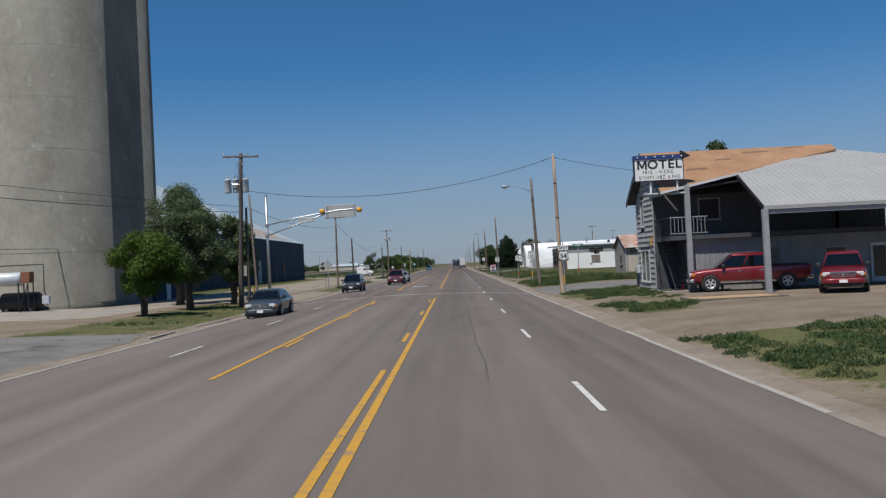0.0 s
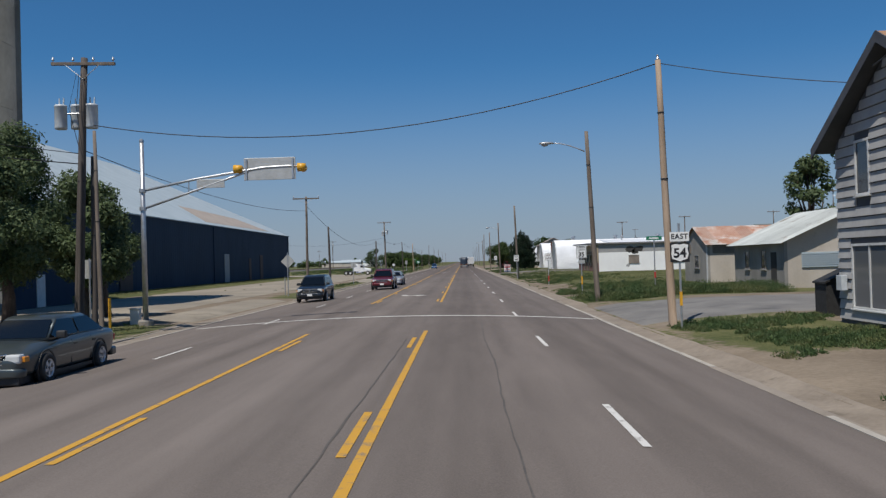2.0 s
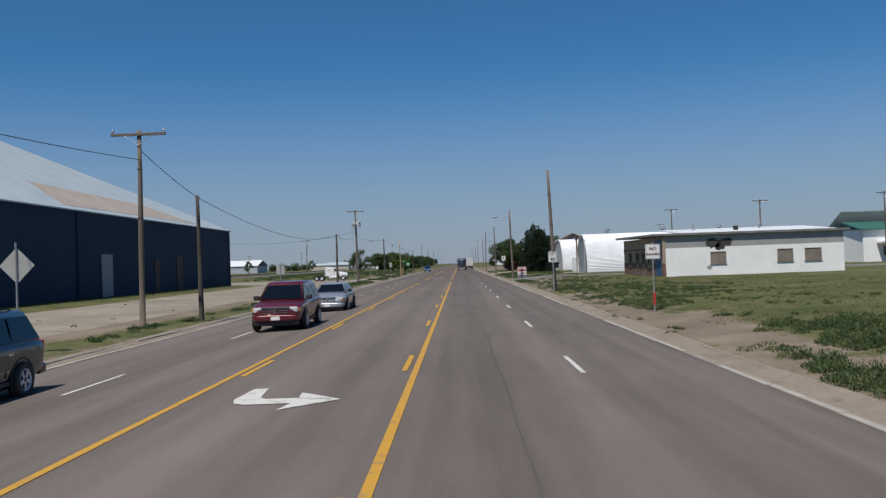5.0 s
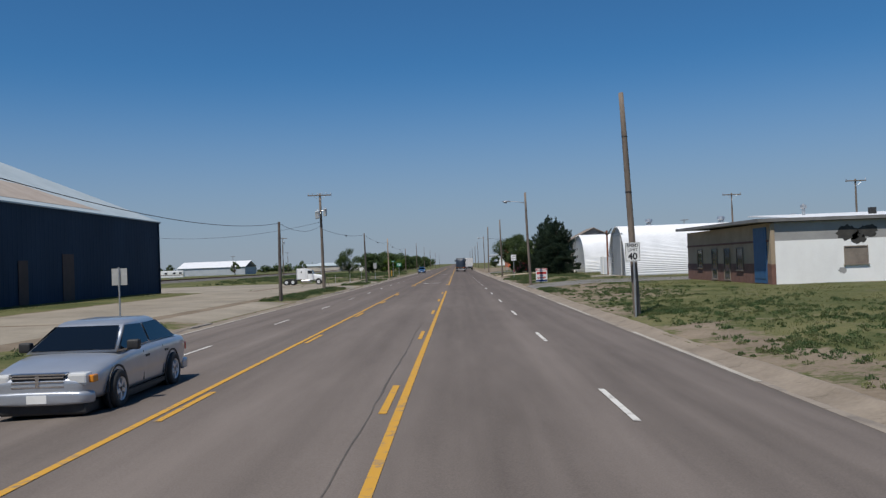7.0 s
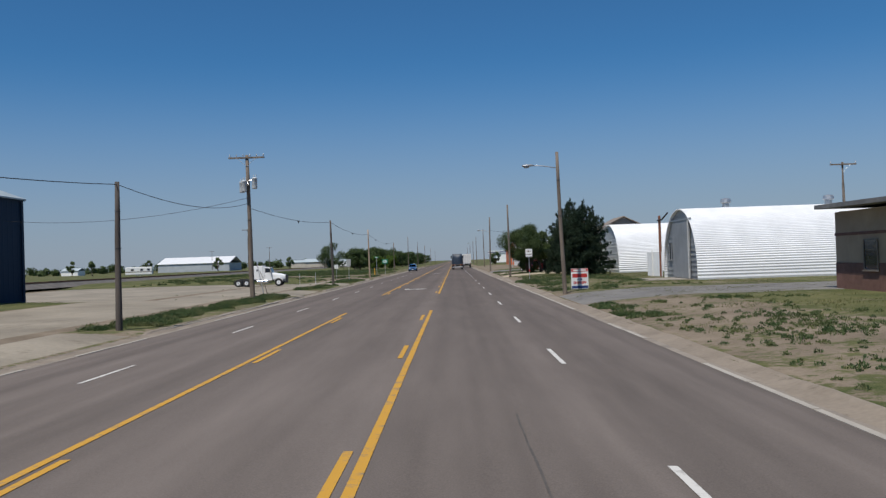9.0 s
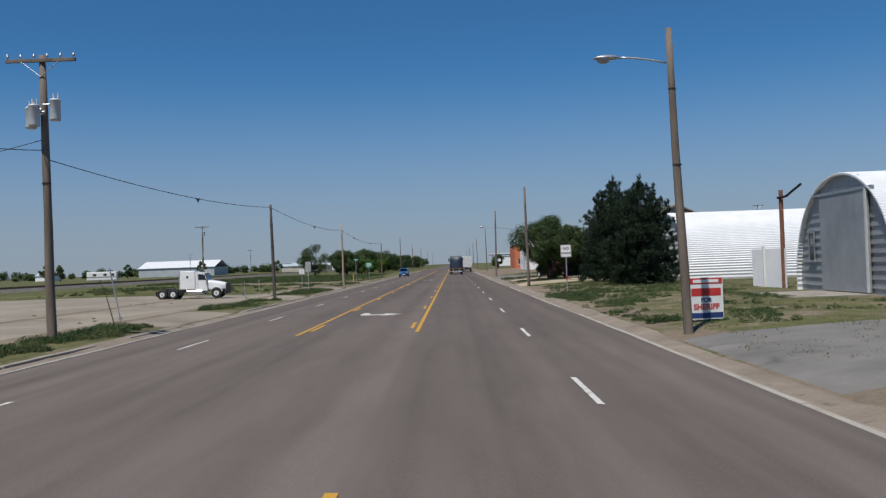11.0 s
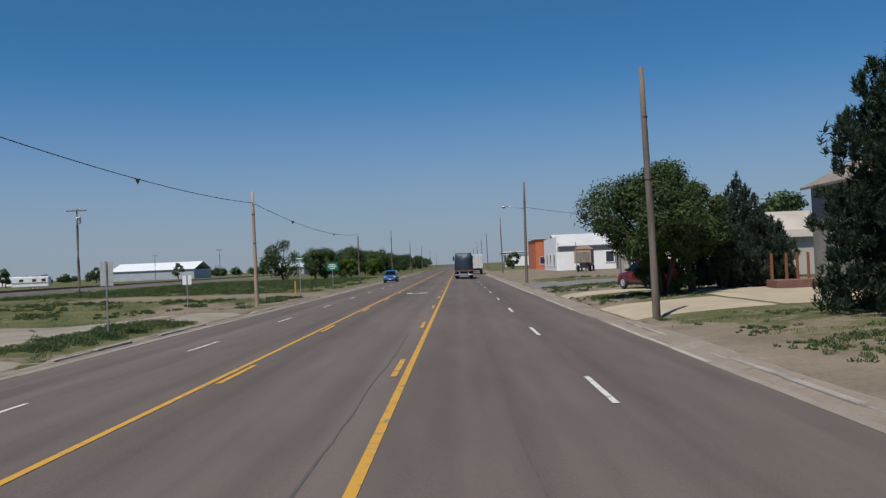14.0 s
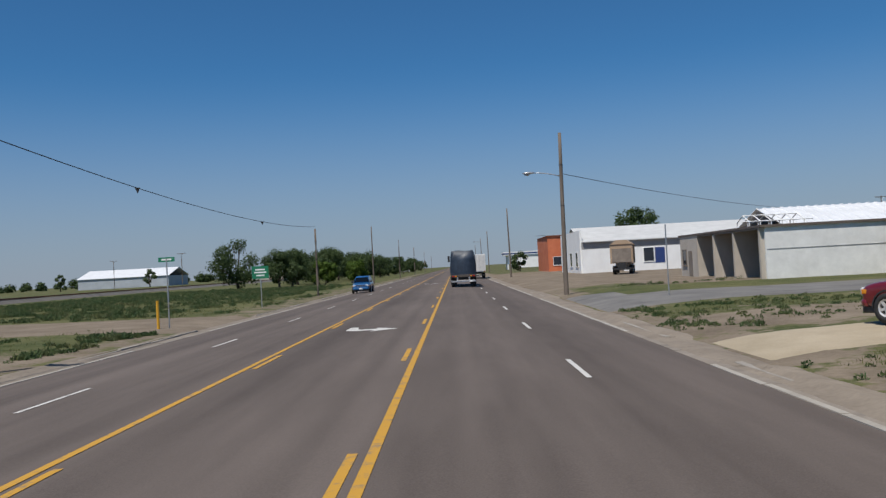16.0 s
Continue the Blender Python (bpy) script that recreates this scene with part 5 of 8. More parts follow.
part("partition", box(1.25, 1.35, -2.84, 0.1, -0.3, 2.7), SIDING_SHADED, mo)
part("back_wall", box(0.2, ML, FAR - 0.2, FAR, -0.3, EAVE), SIDING_SHADED, mo)
part("end_wall", slab([(ML, 0, -0.3), (ML, FAR, -0.3), (ML, FAR, EAVE), (ML, RIDGE_Y, RIDGE - 0.1), (ML, 0, EAVE + 0.6)], (-0.2, 0, 0)), SIDING_SHADED, mo)
part("low_wing", box(ML, 13.0, 0.12, FAR, -0.3, 2.9), SIDING_SHADED, mo, "low flat-roofed wing")
part("wing_roof", box(ML - 0.1, 13.3, -3.2, FAR + 0.2, 2.72, 2.95), SIDING_SHADED, mo)
part("ceiling", slab([(0.2, -3.3, EAVE - 0.03), (ML - 0.3, -0.4, EAVE + 1.2), (ML - 0.3, 0.0, EAVE + 1.2), (0.2, 0.0, EAVE - 0.03)], (0, 0, 0.05)), SIDING_SHADED, mo)
sl_front = (RIDGE - EAVE + 0.12) / (RIDGE_Y + 3.75)


def roof_at(x, y):
    return (x, y, EAVE - 0.12 + (y + 3.75) * sl_front)


part("roof_slope", slab([roof_at(-0.45, -3.75), roof_at(4.3, -2.05), roof_at(ML + 0.1, 0.1), roof_at(ML + 0.1, RIDGE_Y), roof_at(-0.45, RIDGE_Y)], (0, 0, 0.09)), SHINGLE, mo)
part("soffit", slab([roof_at(-0.43, -3.72), roof_at(4.3, -2.02), roof_at(ML, 0.1), roof_at(ML, RIDGE_Y - 0.05), roof_at(-0.43, RIDGE_Y - 0.05)], (0, 0, -0.03)), SIDING_SHADED, mo)
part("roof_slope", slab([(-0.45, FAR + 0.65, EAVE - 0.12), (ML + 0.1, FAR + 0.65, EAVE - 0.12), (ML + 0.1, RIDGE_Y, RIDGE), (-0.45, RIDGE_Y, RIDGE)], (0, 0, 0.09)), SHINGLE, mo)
part("soffit", slab([(-0.43, FAR + 0.63, EAVE - 0.13), (ML, FAR + 0.63, EAVE - 0.13), (ML, RIDGE_Y + 0.05, RIDGE - 0.03), (-0.43, RIDGE_Y + 0.05, RIDGE - 0.03)], (0, 0, -0.03)), SIDING_SHADED, mo)
part("bargeboard", slab([(-0.48, FAR + 0.68, EAVE - 0.3), (-0.48, FAR + 0.68, EAVE + 0.0), (-0.48, RIDGE_Y, RIDGE + 0.11), (-0.48, RIDGE_Y, RIDGE - 0.2)], (0.04, 0, 0)), SIDING_SHADED, mo)
part("bargeboard", slab([(-0.48, -3.78, EAVE - 0.3), (-0.48, -3.78, EAVE + 0.0), (-0.48, RIDGE_Y, RIDGE + 0.11), (-0.48, RIDGE_Y, RIDGE - 0.2)], (0.04, 0, 0)), SIDING_SHADED, mo)
e0, e1 = Vector(roof_at(-0.45, -3.76)), Vector(roof_at(4.3, -2.06))
part("fascia", slab([e0 + Vector((0, -0.02, -0.03)), e1 + Vector((0, -0.02, -0.03)), e1 + Vector((0, -0.02, 0.1)), e0 + Vector((0, -0.02, 0.1))], (0, -0.03, 0)), WHITE, mo, "white eave edge")
for k, (rx, ry, w, d) in enumerate(((1.5, -1.6, 1.3, 0.25), (3.4, -0.6, 1.0, 0.2), (5.2, 0.1, 1.6, 0.2), (7.6, 0.45, 1.3, 0.15), (0.8, -0.2, 0.9, 0.2))):
    part("worn_shingles", slab([Vector(roof_at(a, b)) + Vector((0, 0, 0.092)) for a, b in ((rx, ry), (rx + w, ry + 0.06), (rx + w * 0.9, ry + d), (rx + 0.15, ry + d * 0.8))], (0, 0, 0.006)), material("dark worn shingle patch", (0.13, 0.075, 0.05), (0.2, 0.12, 0.075), 2, 0.95, 0, 0.3), mo)
part("gallery_floor", box(0.1, ML - 0.11, -3.3, -0.01, 2.72, 2.95), SIDING_SHADED, mo)
part("stoop", box(-0.35, 3.0, -3.6, 0.8, -0.3, 0.06), CONCRETE, mo)
part("gallery_post", box(0.92, 1.18, -3.4, -3.14, -0.1, EAVE + 0.3, None, 0.01), POST_GREY, mo)
rail = part("railing", box(0.1, 2.1, -3.2, -3.15, 3.9, 3.95), POST_GREY, mo, "short grey iron landing railing")
part("bottom_rail", box(0.1, 2.1, -3.2, -3.15, 3.05, 3.09), POST_GREY, rail)
for k in range(10):
    xx = 0.15 + k * 0.2
    part("baluster", box(xx - 0.012, xx + 0.012, -3.19, -3.165, 3.09, 3.9), POST_GREY, rail)
rail = part("railing", box(0.05, 0.1, -3.15, -0.1, 3.9, 3.95), IRON, mo, "black iron gallery railing")
for k in range(18):
    part("baluster", box(0.065, 0.085, -3.1 + k * 0.17, -3.08 + k * 0.17, 2.96, 3.9), IRON, rail)
window(mo, 2.6, 3.7, 3.9, 5.0, 0.0, "y-", POST_GREY, PANE)
d = part("door", box(4.9, 5.8, -3.04, -2.98, 0.06, 2.1), BOARD, mo, "dark weathered door")
part("door_handle", box(5.68, 5.73, -3.09, -3.04, 1.0, 1.1), GALV, d)
d = part("door", box(10.6, 11.5, -3.04, -2.98, 0.06, 2.1), TRIM_WHITE, mo, "white framed door")
part("door_pane", box(10.72, 11.38, -3.052, -3.042, 0.3, 1.95), PANE, d)
window(mo, 8.3, 9.3, 1.1, 1.95, -2.98, "y-", POST_GREY, PANE)
part("meter_box", box(-0.24, -0.06, 3.75, 4.1, 0.95, 1.4, None, 0.01), TANK_GREY, mo)
part("notice", box(-0.075, -0.057, 0.3, 0.75, 2.55, 3.05), YELLOW, mo, "faded yellow notice")
yard_rail = thing("yard_railing", "black iron railing on the low motel wing", "railing", 22.6, 44.0, 3.17)
for k in range(9):
    part("post", rod((k * 0.32, 0, 0), (k * 0.32, 0, 1.5), 0.025, 0.025, 6), IRON, yard_rail)
for z in (0.5, 1.0, 1.45):
    part("rail", rod((0, 0, z), (2.56, 0, z), 0.02, 0.02, 6), IRON, yard_rail)
# stair to the gallery
for k in range(12):
    part("stair_tread", box(0.35, 1.0, -0.5 - k * 0.2, -0.28 - k * 0.2, 2.5 - k * 0.2, 2.54 - k * 0.2), IRON, mo)
for xx in (0.33, 1.02):
    part("stringer", slab([(xx, -0.28, 2.62), (xx, -0.28, 2.42), (xx, -2.9, -0.1), (xx, -2.9, 0.1)], (0.03, 0, 0)), IRON, mo)
# steel carport roof
cp = thing("carport", "grey ribbed steel carport joined to the motel roof", "carport", 15.2, 38.7, 0.2)
sl_port = (7.75 - 4.25) / 8.6


def port_at(x, y):
    return (x, y, 4.05 + y * sl_port)


part("roof", slab([port_at(0, 0), port_at(15.5, 0), port_at(15.5, 4.1), port_at(9.3, 7.3), port_at(6.9, 8.6), port_at(0.46, 4.95)], (0, 0, 0.05)), GREY_METAL, cp)
for k in range(52):
    xx = 0.15 + k * 0.295
    if xx < 6.9:
        y1 = 4.95 + (xx - 0.46) * (8.6 - 4.95) / 6.44 if xx > 0.46 else 4.9 * xx / 0.46
    elif xx < 9.3:
        y1 = 8.6 - (xx - 6.9) * 1.3 / 2.4
    else:
        y1 = 7.3 - (xx - 9.3) * 3.2 / 6.2
    a, b = Vector(port_at(xx, 0.0)) + Vector((0, 0, 0.05)), Vector(port_at(xx, y1 - 0.02)) + Vector((0, 0, 0.05))
    part("roof_rib", slab([a, a + Vector((0.05, 0, 0)), b + Vector((0.05, 0, 0)), b], (0, 0, 0.012)), GREY_METAL, cp)
part("edge_trim", slab([port_at(-0.02, 0), port_at(0.44, 4.95), Vector(port_at(0.44, 4.95)) + Vector((0, 0, -0.2)), Vector(port_at(-0.02, 0)) + Vector((0, 0, -0.2))], (-0.03, 0, 0)), IRON, cp)
part("fascia", box(-0.05, 15.5, -0.06, 0.0, 3.92, 4.1), GREY_METAL, cp)
for xx in (0.0, 8.5, 15.3):
    part("post", box(xx - 0.13, xx + 0.13, -0.1, 0.16, -0.2, 3.95, None, 0.015), POST_GREY, cp, "grey steel carport post")
part("beam", box(-0.1, 15.4, 0.02, 0.16, 3.72, 3.9), POST_GREY, cp)

# sign board on the motel
ms = thing("motel_sign", "white lettered motel sign board with a dark arrow on top", "sign", 11.42, 43.3, 0.22)
bd = part("board", box(-1.26, 1.26, -0.12, 0.12, 5.92, 7.02), SIGN_WHITE, ms)
for a in ((-1.3, 1.3, 5.87, 5.92), (-1.3, -1.26, 5.92, 7.02), (1.26, 1.3, 5.92, 7.02)):
    part("frame", box(a[0], a[1], -0.14, 0.14, a[2], a[3]), SIGN_BLACK, bd)
M_OUTLINE = [(-1.12, 6.51), (-1.12, 6.97), (-1.0, 6.97), (-0.87, 6.7), (-0.74, 6.97), (-0.62, 6.97), (-0.62, 6.51), (-0.72, 6.51), (-0.72, 6.79), (-0.83, 6.56), (-0.91, 6.56), (-1.02, 6.79), (-1.02, 6.51)]
part("letter", slab([(x, -0.122, z) for x, z in M_OUTLINE], (0, -0.006, 0)), SIGN_BLACK, bd)
text_part("OTEL", 0.64, Matrix.Translation((0.3, -0.126, 6.73)) @ FACING @ Matrix.Diagonal((1.08, 1, 1, 1)), SIGN_BLACK, bd, "letter", 0.004, 1.12, 0.014)
text_part("FRIG - MICRO", 0.26, Matrix.Translation((-0.05, -0.126, 6.34)) @ FACING @ Matrix.Diagonal((0.72, 1, 1, 1)), SIGN_BLACK, bd, "letter", 0.003, 1.45, 0.0)
text_part("DISHTV HBO", 0.26, Matrix.Translation((-0.36, -0.126, 6.07)) @ FACING @ Matrix.Diagonal((0.7, 1, 1, 1)), SIGN_BLACK, bd, "letter", 0.003, 1.4, 0.0)
text_part("&", 0.26, Matrix.Translation((0.51, -0.126, 6.07)) @ FACING @ Matrix.Diagonal((0.7, 1, 1, 1)), SIGN_RED, bd, "letter", 0.003, 1.0, 0.0)
text_part("SHO", 0.26, Matrix.Translation((0.88, -0.126, 6.07)) @ FACING @ Matrix.Diagonal((0.7, 1, 1, 1)), SIGN_BLACK, bd, "letter", 0.003, 1.4, 0.0)
ar = part("arrow", box(-1.32, 1.25, -0.16, 0.16, 7.02, 7.24), SIGN_BLUE, ms, "dark blue arrow with bulbs")
part("arrow_head", slab([(1.2, -0.17, 6.95), (1.68, -0.17, 7.13), (1.2, -0.17, 7.42)], (0, 0.32, 0)), SIGN_BLACK, ar)
for k in range(6):
    part("bulb", lathe([(0.0, -0.05), (0.045, 0), (0.03, 0.04), (0, 0.05)], 8, (-1.1 + k * 0.46, -0.18, 7.13)), SIGN_WHITE, ar)
for xx in (-0.45, 0.95):
    part("support", box(xx - 0.045, xx + 0.045, -0.045, 0.045, 5.2, 5.87), WHITE, ms)
part("crossbar", rod((-0.7, 0, 5.2), (1.35, 0, 5.2), 0.06, 0.06, 10), PALE_ROOF, ms)
part("crossbar", rod((0.25, -0.05, 5.1), (1.2, 1.2, 4.35), 0.045, 0.045, 10), WHITE, ms)
for xx in (-1.0, 0.2, 1.1):
    part("stay", rod((xx, 0.1, 6.9), (xx + 0.3, 2.9, 6.9 - 0.2), 0.02, 0.02, 6), IRON, ms)
part("bracket", rod((0.35, 0.0, 5.2), (0.4, 3.5, 5.3), 0.05, 0.05, 8), IRON, ms)
bed = thing("planting_bed", "low timber-edged bed of dry tan mulch", "planting bed", 12.6, 36.0, 0.2)
part("mulch", box(-1.9, 1.9, -1.1, 1.1, -0.2, 0.06), material("dry tan mulch", (0.3, 0.19, 0.1), (0.45, 0.31, 0.18), 2, 0.95, 0, 0.6, 20), bed)
for a in ((-2.0, 2.0, -1.2, -1.1), (-2.0, 2.0, 1.1, 1.2)):
    part("edging", box(a[0], a[1], a[2], a[3], -0.2, 0.08, None, 0.01), POLE_WOOD, bed)
for a in ((-2.0, -1.9), (1.9, 2.0)):
    part("edging", box(a[0], a[1], -1.1, 1.1, -0.2, 0.08, None, 0.01), POLE_WOOD, bed)
cn = thing("traffic_cone", "small orange traffic cone beside the motel", "traffic cone", 12.7, 44.5, 0.28)
part("cone", lathe([(0.11, 0.03), (0.1, 0.05), (0.025, 0.45), (0, 0.46)], 14), SIGN_RED, cn, smooth=True)
part("base", box(-0.18, 0.18, -0.18, 0.18, 0, 0.03), SIGN_RED, cn)
bin_ = thing("trash_bin", "black steel trash container beside the motel wall", "trash container", 12.75, 53.5, 0.2)
part("body", slab([(-0.5, -0.45, 0.0), (0.3, -0.45, 0.0), (0.3, -0.45, 1.45), (-0.5, -0.45, 1.1)], (0, 0.9, 0)), BLACK, bin_)
part("lid", slab([(-0.56, -0.5, 1.08), (0.32, -0.5, 1.48), (0.32, -0.5, 1.54), (-0.56, -0.5, 1.14)], (0, 1.0, 0)), BLACK, bin_)
part("lid_hinge", rod((0.3, -0.45, 1.54), (0.3, 0.45, 1.54), 0.03, 0.03, 8), BLACK, bin_)

# sheds behind the motel
s1 = thing("old_shed", "dirty grey stucco shed with a rusted tin roof", "shed", 18.65, 88.8, 0.25)
part("road_wall", slab([(0, 0, -0.3), (0, 6.4, -0.3), (0, 6.4, 2.9), (0, 3.2, 4.2), (0, 0, 2.9)], (0.2, 0, 0)), STUCCO_GREY, s1)
part("side_wall", box(0.2, 14, 0, 0.2, -0.3, 2.9), STUCCO_TAN, s1)
part("side_wall", box(0.2, 14, 6.2, 6.4, -0.3, 2.9), STUCCO_TAN, s1)
part("end_wall", slab([(14, 0, -0.3), (14, 6.4, -0.3), (14, 6.4, 2.9), (14, 3.2, 4.2), (14, 0, 2.9)], (-0.2, 0, 0)), STUCCO_GREY, s1)
for k in range(14):
    part("roof_sheet", ribbed((-0.2 + k * 1.04, -0.35, 2.78), (0.83 + k * 1.04, -0.35, 2.78), (0.83 + k * 1.04, 3.2, 4.25), (-0.2 + k * 1.04, 3.2, 4.25), 7, 0.03, 0.02, True), RUST_ROOF, s1)
    part("roof_sheet", ribbed((0.83 + k * 1.04, 6.75, 2.78), (-0.2 + k * 1.04, 6.75, 2.78), (-0.2 + k * 1.04, 3.2, 4.25), (0.83 + k * 1.04, 3.2, 4.25), 7, 0.03, 0.02, True), RUST_ROOF, s1)
part("corner_board", box(-0.03, 0.02, -0.03, 0.2, 0, 2.9), TRIM_WHITE, s1)
part("wall_board", box(0.4, 6.0, -0.04, -0.002, 2.15, 2.85), BOARD, s1)
window(s1, 2.2, 3.4, 1.1, 2.0, 0.0, "x-", STUCCO_GREY, PANE)
part("vent", box(-0.04, -0.002, 4.4, 4.9, 2.2, 2.9), BOARD, s1)
s2 = thing("old_house", "low abandoned stucco house with faded metal roof", "house", 19.15, 75.0, 0.3)
part("road_wall", box(0, 0.2, 0, 9.0, -0.3, 2.75), STUCCO_GREY, s2)
part("side_wall", slab([(0.2, 0, -0.3), (9, 0, -0.3), (9, 0, 2.75), (4.5, 0, 4.6), (0.0, 0, 2.75), (0.2, 0, 2.7)], (0, 0.2, 0)), STUCCO_TAN, s2)
part("side_wall", slab([(0.2, 9.0, -0.3), (9, 9.0, -0.3), (9, 9.0, 2.75), (4.5, 9.0, 4.6), (0.0, 9.0, 2.75), (0.2, 9.0, 2.7)], (0, -0.2, 0)), STUCCO_TAN, s2)
part("back_wall", box(8.8, 9, 0.2, 8.8, -0.3, 2.75), STUCCO_TAN, s2)
for k in range(9):
    y0 = -0.5 + k * 1.12
    part("roof_sheet", ribbed((-0.4, y0 + 1.11, 2.55), (-0.4, y0, 2.55), (4.5, y0, 4.7), (4.5, y0 + 1.11, 4.7), 6, 0.03, 0.02, True), GREEN_ROOF, s2)
    part("roof_sheet", ribbed((9.5, y0, 2.55), (9.5, y0 + 1.11, 2.55), (4.5, y0 + 1.11, 4.7), (4.5, y0, 4.7), 6, 0.03, 0.02, True), GREEN_ROOF, s2)
for y0 in (3.0, 6.0):
    window(s2, y0, y0 + 0.75, 1.05, 2.15, 0.0, "x-", STUCCO_GREY, PANE)
part("door", box(-0.03, -0.002, 1.2, 2.1, 0.0, 2.05), DARK_ROOM, s2, "dark doorway")
ac = part("shutter", box(1.0, 3.6, -0.05, -0.002, 1.1, 2.0), PALE_ROOF, s2, "pale blue slatted shutter")
for k in range(7):
    part("slat", box(1.02, 3.58, -0.075, -0.051, 1.13 + k * 0.125, 1.2 + k * 0.125), PALE_ROOF, ac)

# white block building with a tan front
wb = thing("block_building", "long white block building with tan and brown front", "building", 20.45, 151.8, 0.28)
WX, WD, HH = 17.8, 20.0, 4.0
part("side_wall", box(0.2, WX, 0.0, 0.25, -0.3, 2.75), WHITE_WALL, wb, "chalky white lower wall")
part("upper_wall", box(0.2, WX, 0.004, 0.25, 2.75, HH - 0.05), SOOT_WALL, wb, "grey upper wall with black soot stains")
part("front_wall", box(0.0, 0.25, 0.25, WD, 1.3, HH - 0.05), TAN_BRICK, wb)
part("plinth", box(-0.03, 0.25, 0.25, WD, -0.3, 1.3), BROWN_BRICK, wb, "brown brick lower wall")
part("pilaster", box(-0.06, 0.2, -0.06, 0.25, 1.25, HH - 0.1), TAN_BRICK, wb)
part("pilaster", box(-0.065, 0.2, -0.065, 0.25, -0.3, 1.25), BROWN_BRICK, wb)
part("band_course", box(-0.05, 0.0, 0.3, WD, 2.7, 2.85), BROWN_BRICK, wb)
part("back_wall", box(WX - 0.25, WX, 0.25, WD, -0.3, HH), WHITE_WALL, wb)
part("far_wall", box(0.25, WX - 0.25, WD - 0.25, WD, -0.3, HH), WHITE_WALL, wb)
part("roof", slab([(-0.9, -0.3, HH), (WX + 0.5, -0.3, HH - 0.05), (WX + 0.5, WD + 0.4, HH + 0.15), (-0.9, WD + 0.4, HH + 0.15)], (0, 0, 0.22)), material("tarred flat roof edge", (0.12, 0.12, 0.12), (0.22, 0.215, 0.21), 1, 0.8), wb)
part("roof_hump", slab([(2, 1, HH + 0.15), (WX, 1, HH + 0.1), (WX, 10, HH + 0.75), (2, 10, HH + 0.75)], (0, 0, 0.1)), WHITE_METAL, wb)
d = part("door", box(-0.055, 0.0, 0.8, 3.2, 0.0, 3.7), BLUE_DOOR, wb, "tall blue panelled door")
for z in (0.6, 1.5, 2.4, 3.2):
    part("panel", box(-0.075, -0.056, 1.15, 3.05, z - 0.3, z + 0.3), BLUE_DOOR, d)
for y0, z0 in ((5.5, 0.9), (8.4, 0.0), (11.5, 0.0), (15.5, 1.0)):
    window(wb, y0, y0 + 1.3, max(0.15, z0), 2.4, -0.03, "x-", BOARD, PANE)
for x0, x1, z0, z1 in ((4.7, 6.1, 1.15, 2.2), (11.3, 12.7, 1.15, 2.25), (14.0, 15.5, 1.15, 2.25)):
    w = window(wb, x0, x1, z0, z1, 0.0, "y-", BOARD, BOARD)
part("chimney", box(8.4, 8.8, 4, 4.4, HH, HH + 0.9), BLACK, wb)
for xx in (5.0, 12.0):
    part("vent_pipe", lathe([(0.12, 0), (0.12, 0.5), (0.22, 0.55), (0.22, 0.75), (0, 0.9)], 10, (xx, 7, HH + 0.6)), GALV, wb)
SOOT = material("black soot stain", (0.02, 0.02, 0.02), (0.07, 0.066, 0.06), 2, 0.95)
for xx, zz, a in ((4.9, 3.1, 1.3), (6.2, 3.2, 1.1), (5.6, 2.7, 0.9), (4.5, 0.7, 0.5)):
    pts = [(xx + a * (0.55 + 0.3 * noise.noise((k * 0.9, xx, zz))) * math.cos(k * 0.2618), -0.004, zz + 0.5 * a * (0.75 + 0.5 * noise.noise((k * 1.3, zz, xx))) * math.sin(k * 0.2618)) for k in range(24)]
    part("stain", slab(pts, (0, 0.003, 0)), SOOT if zz > 1 else SOOT_WALL, wb, "black soot stain" if zz > 1 else "patch of flaked grey paint")


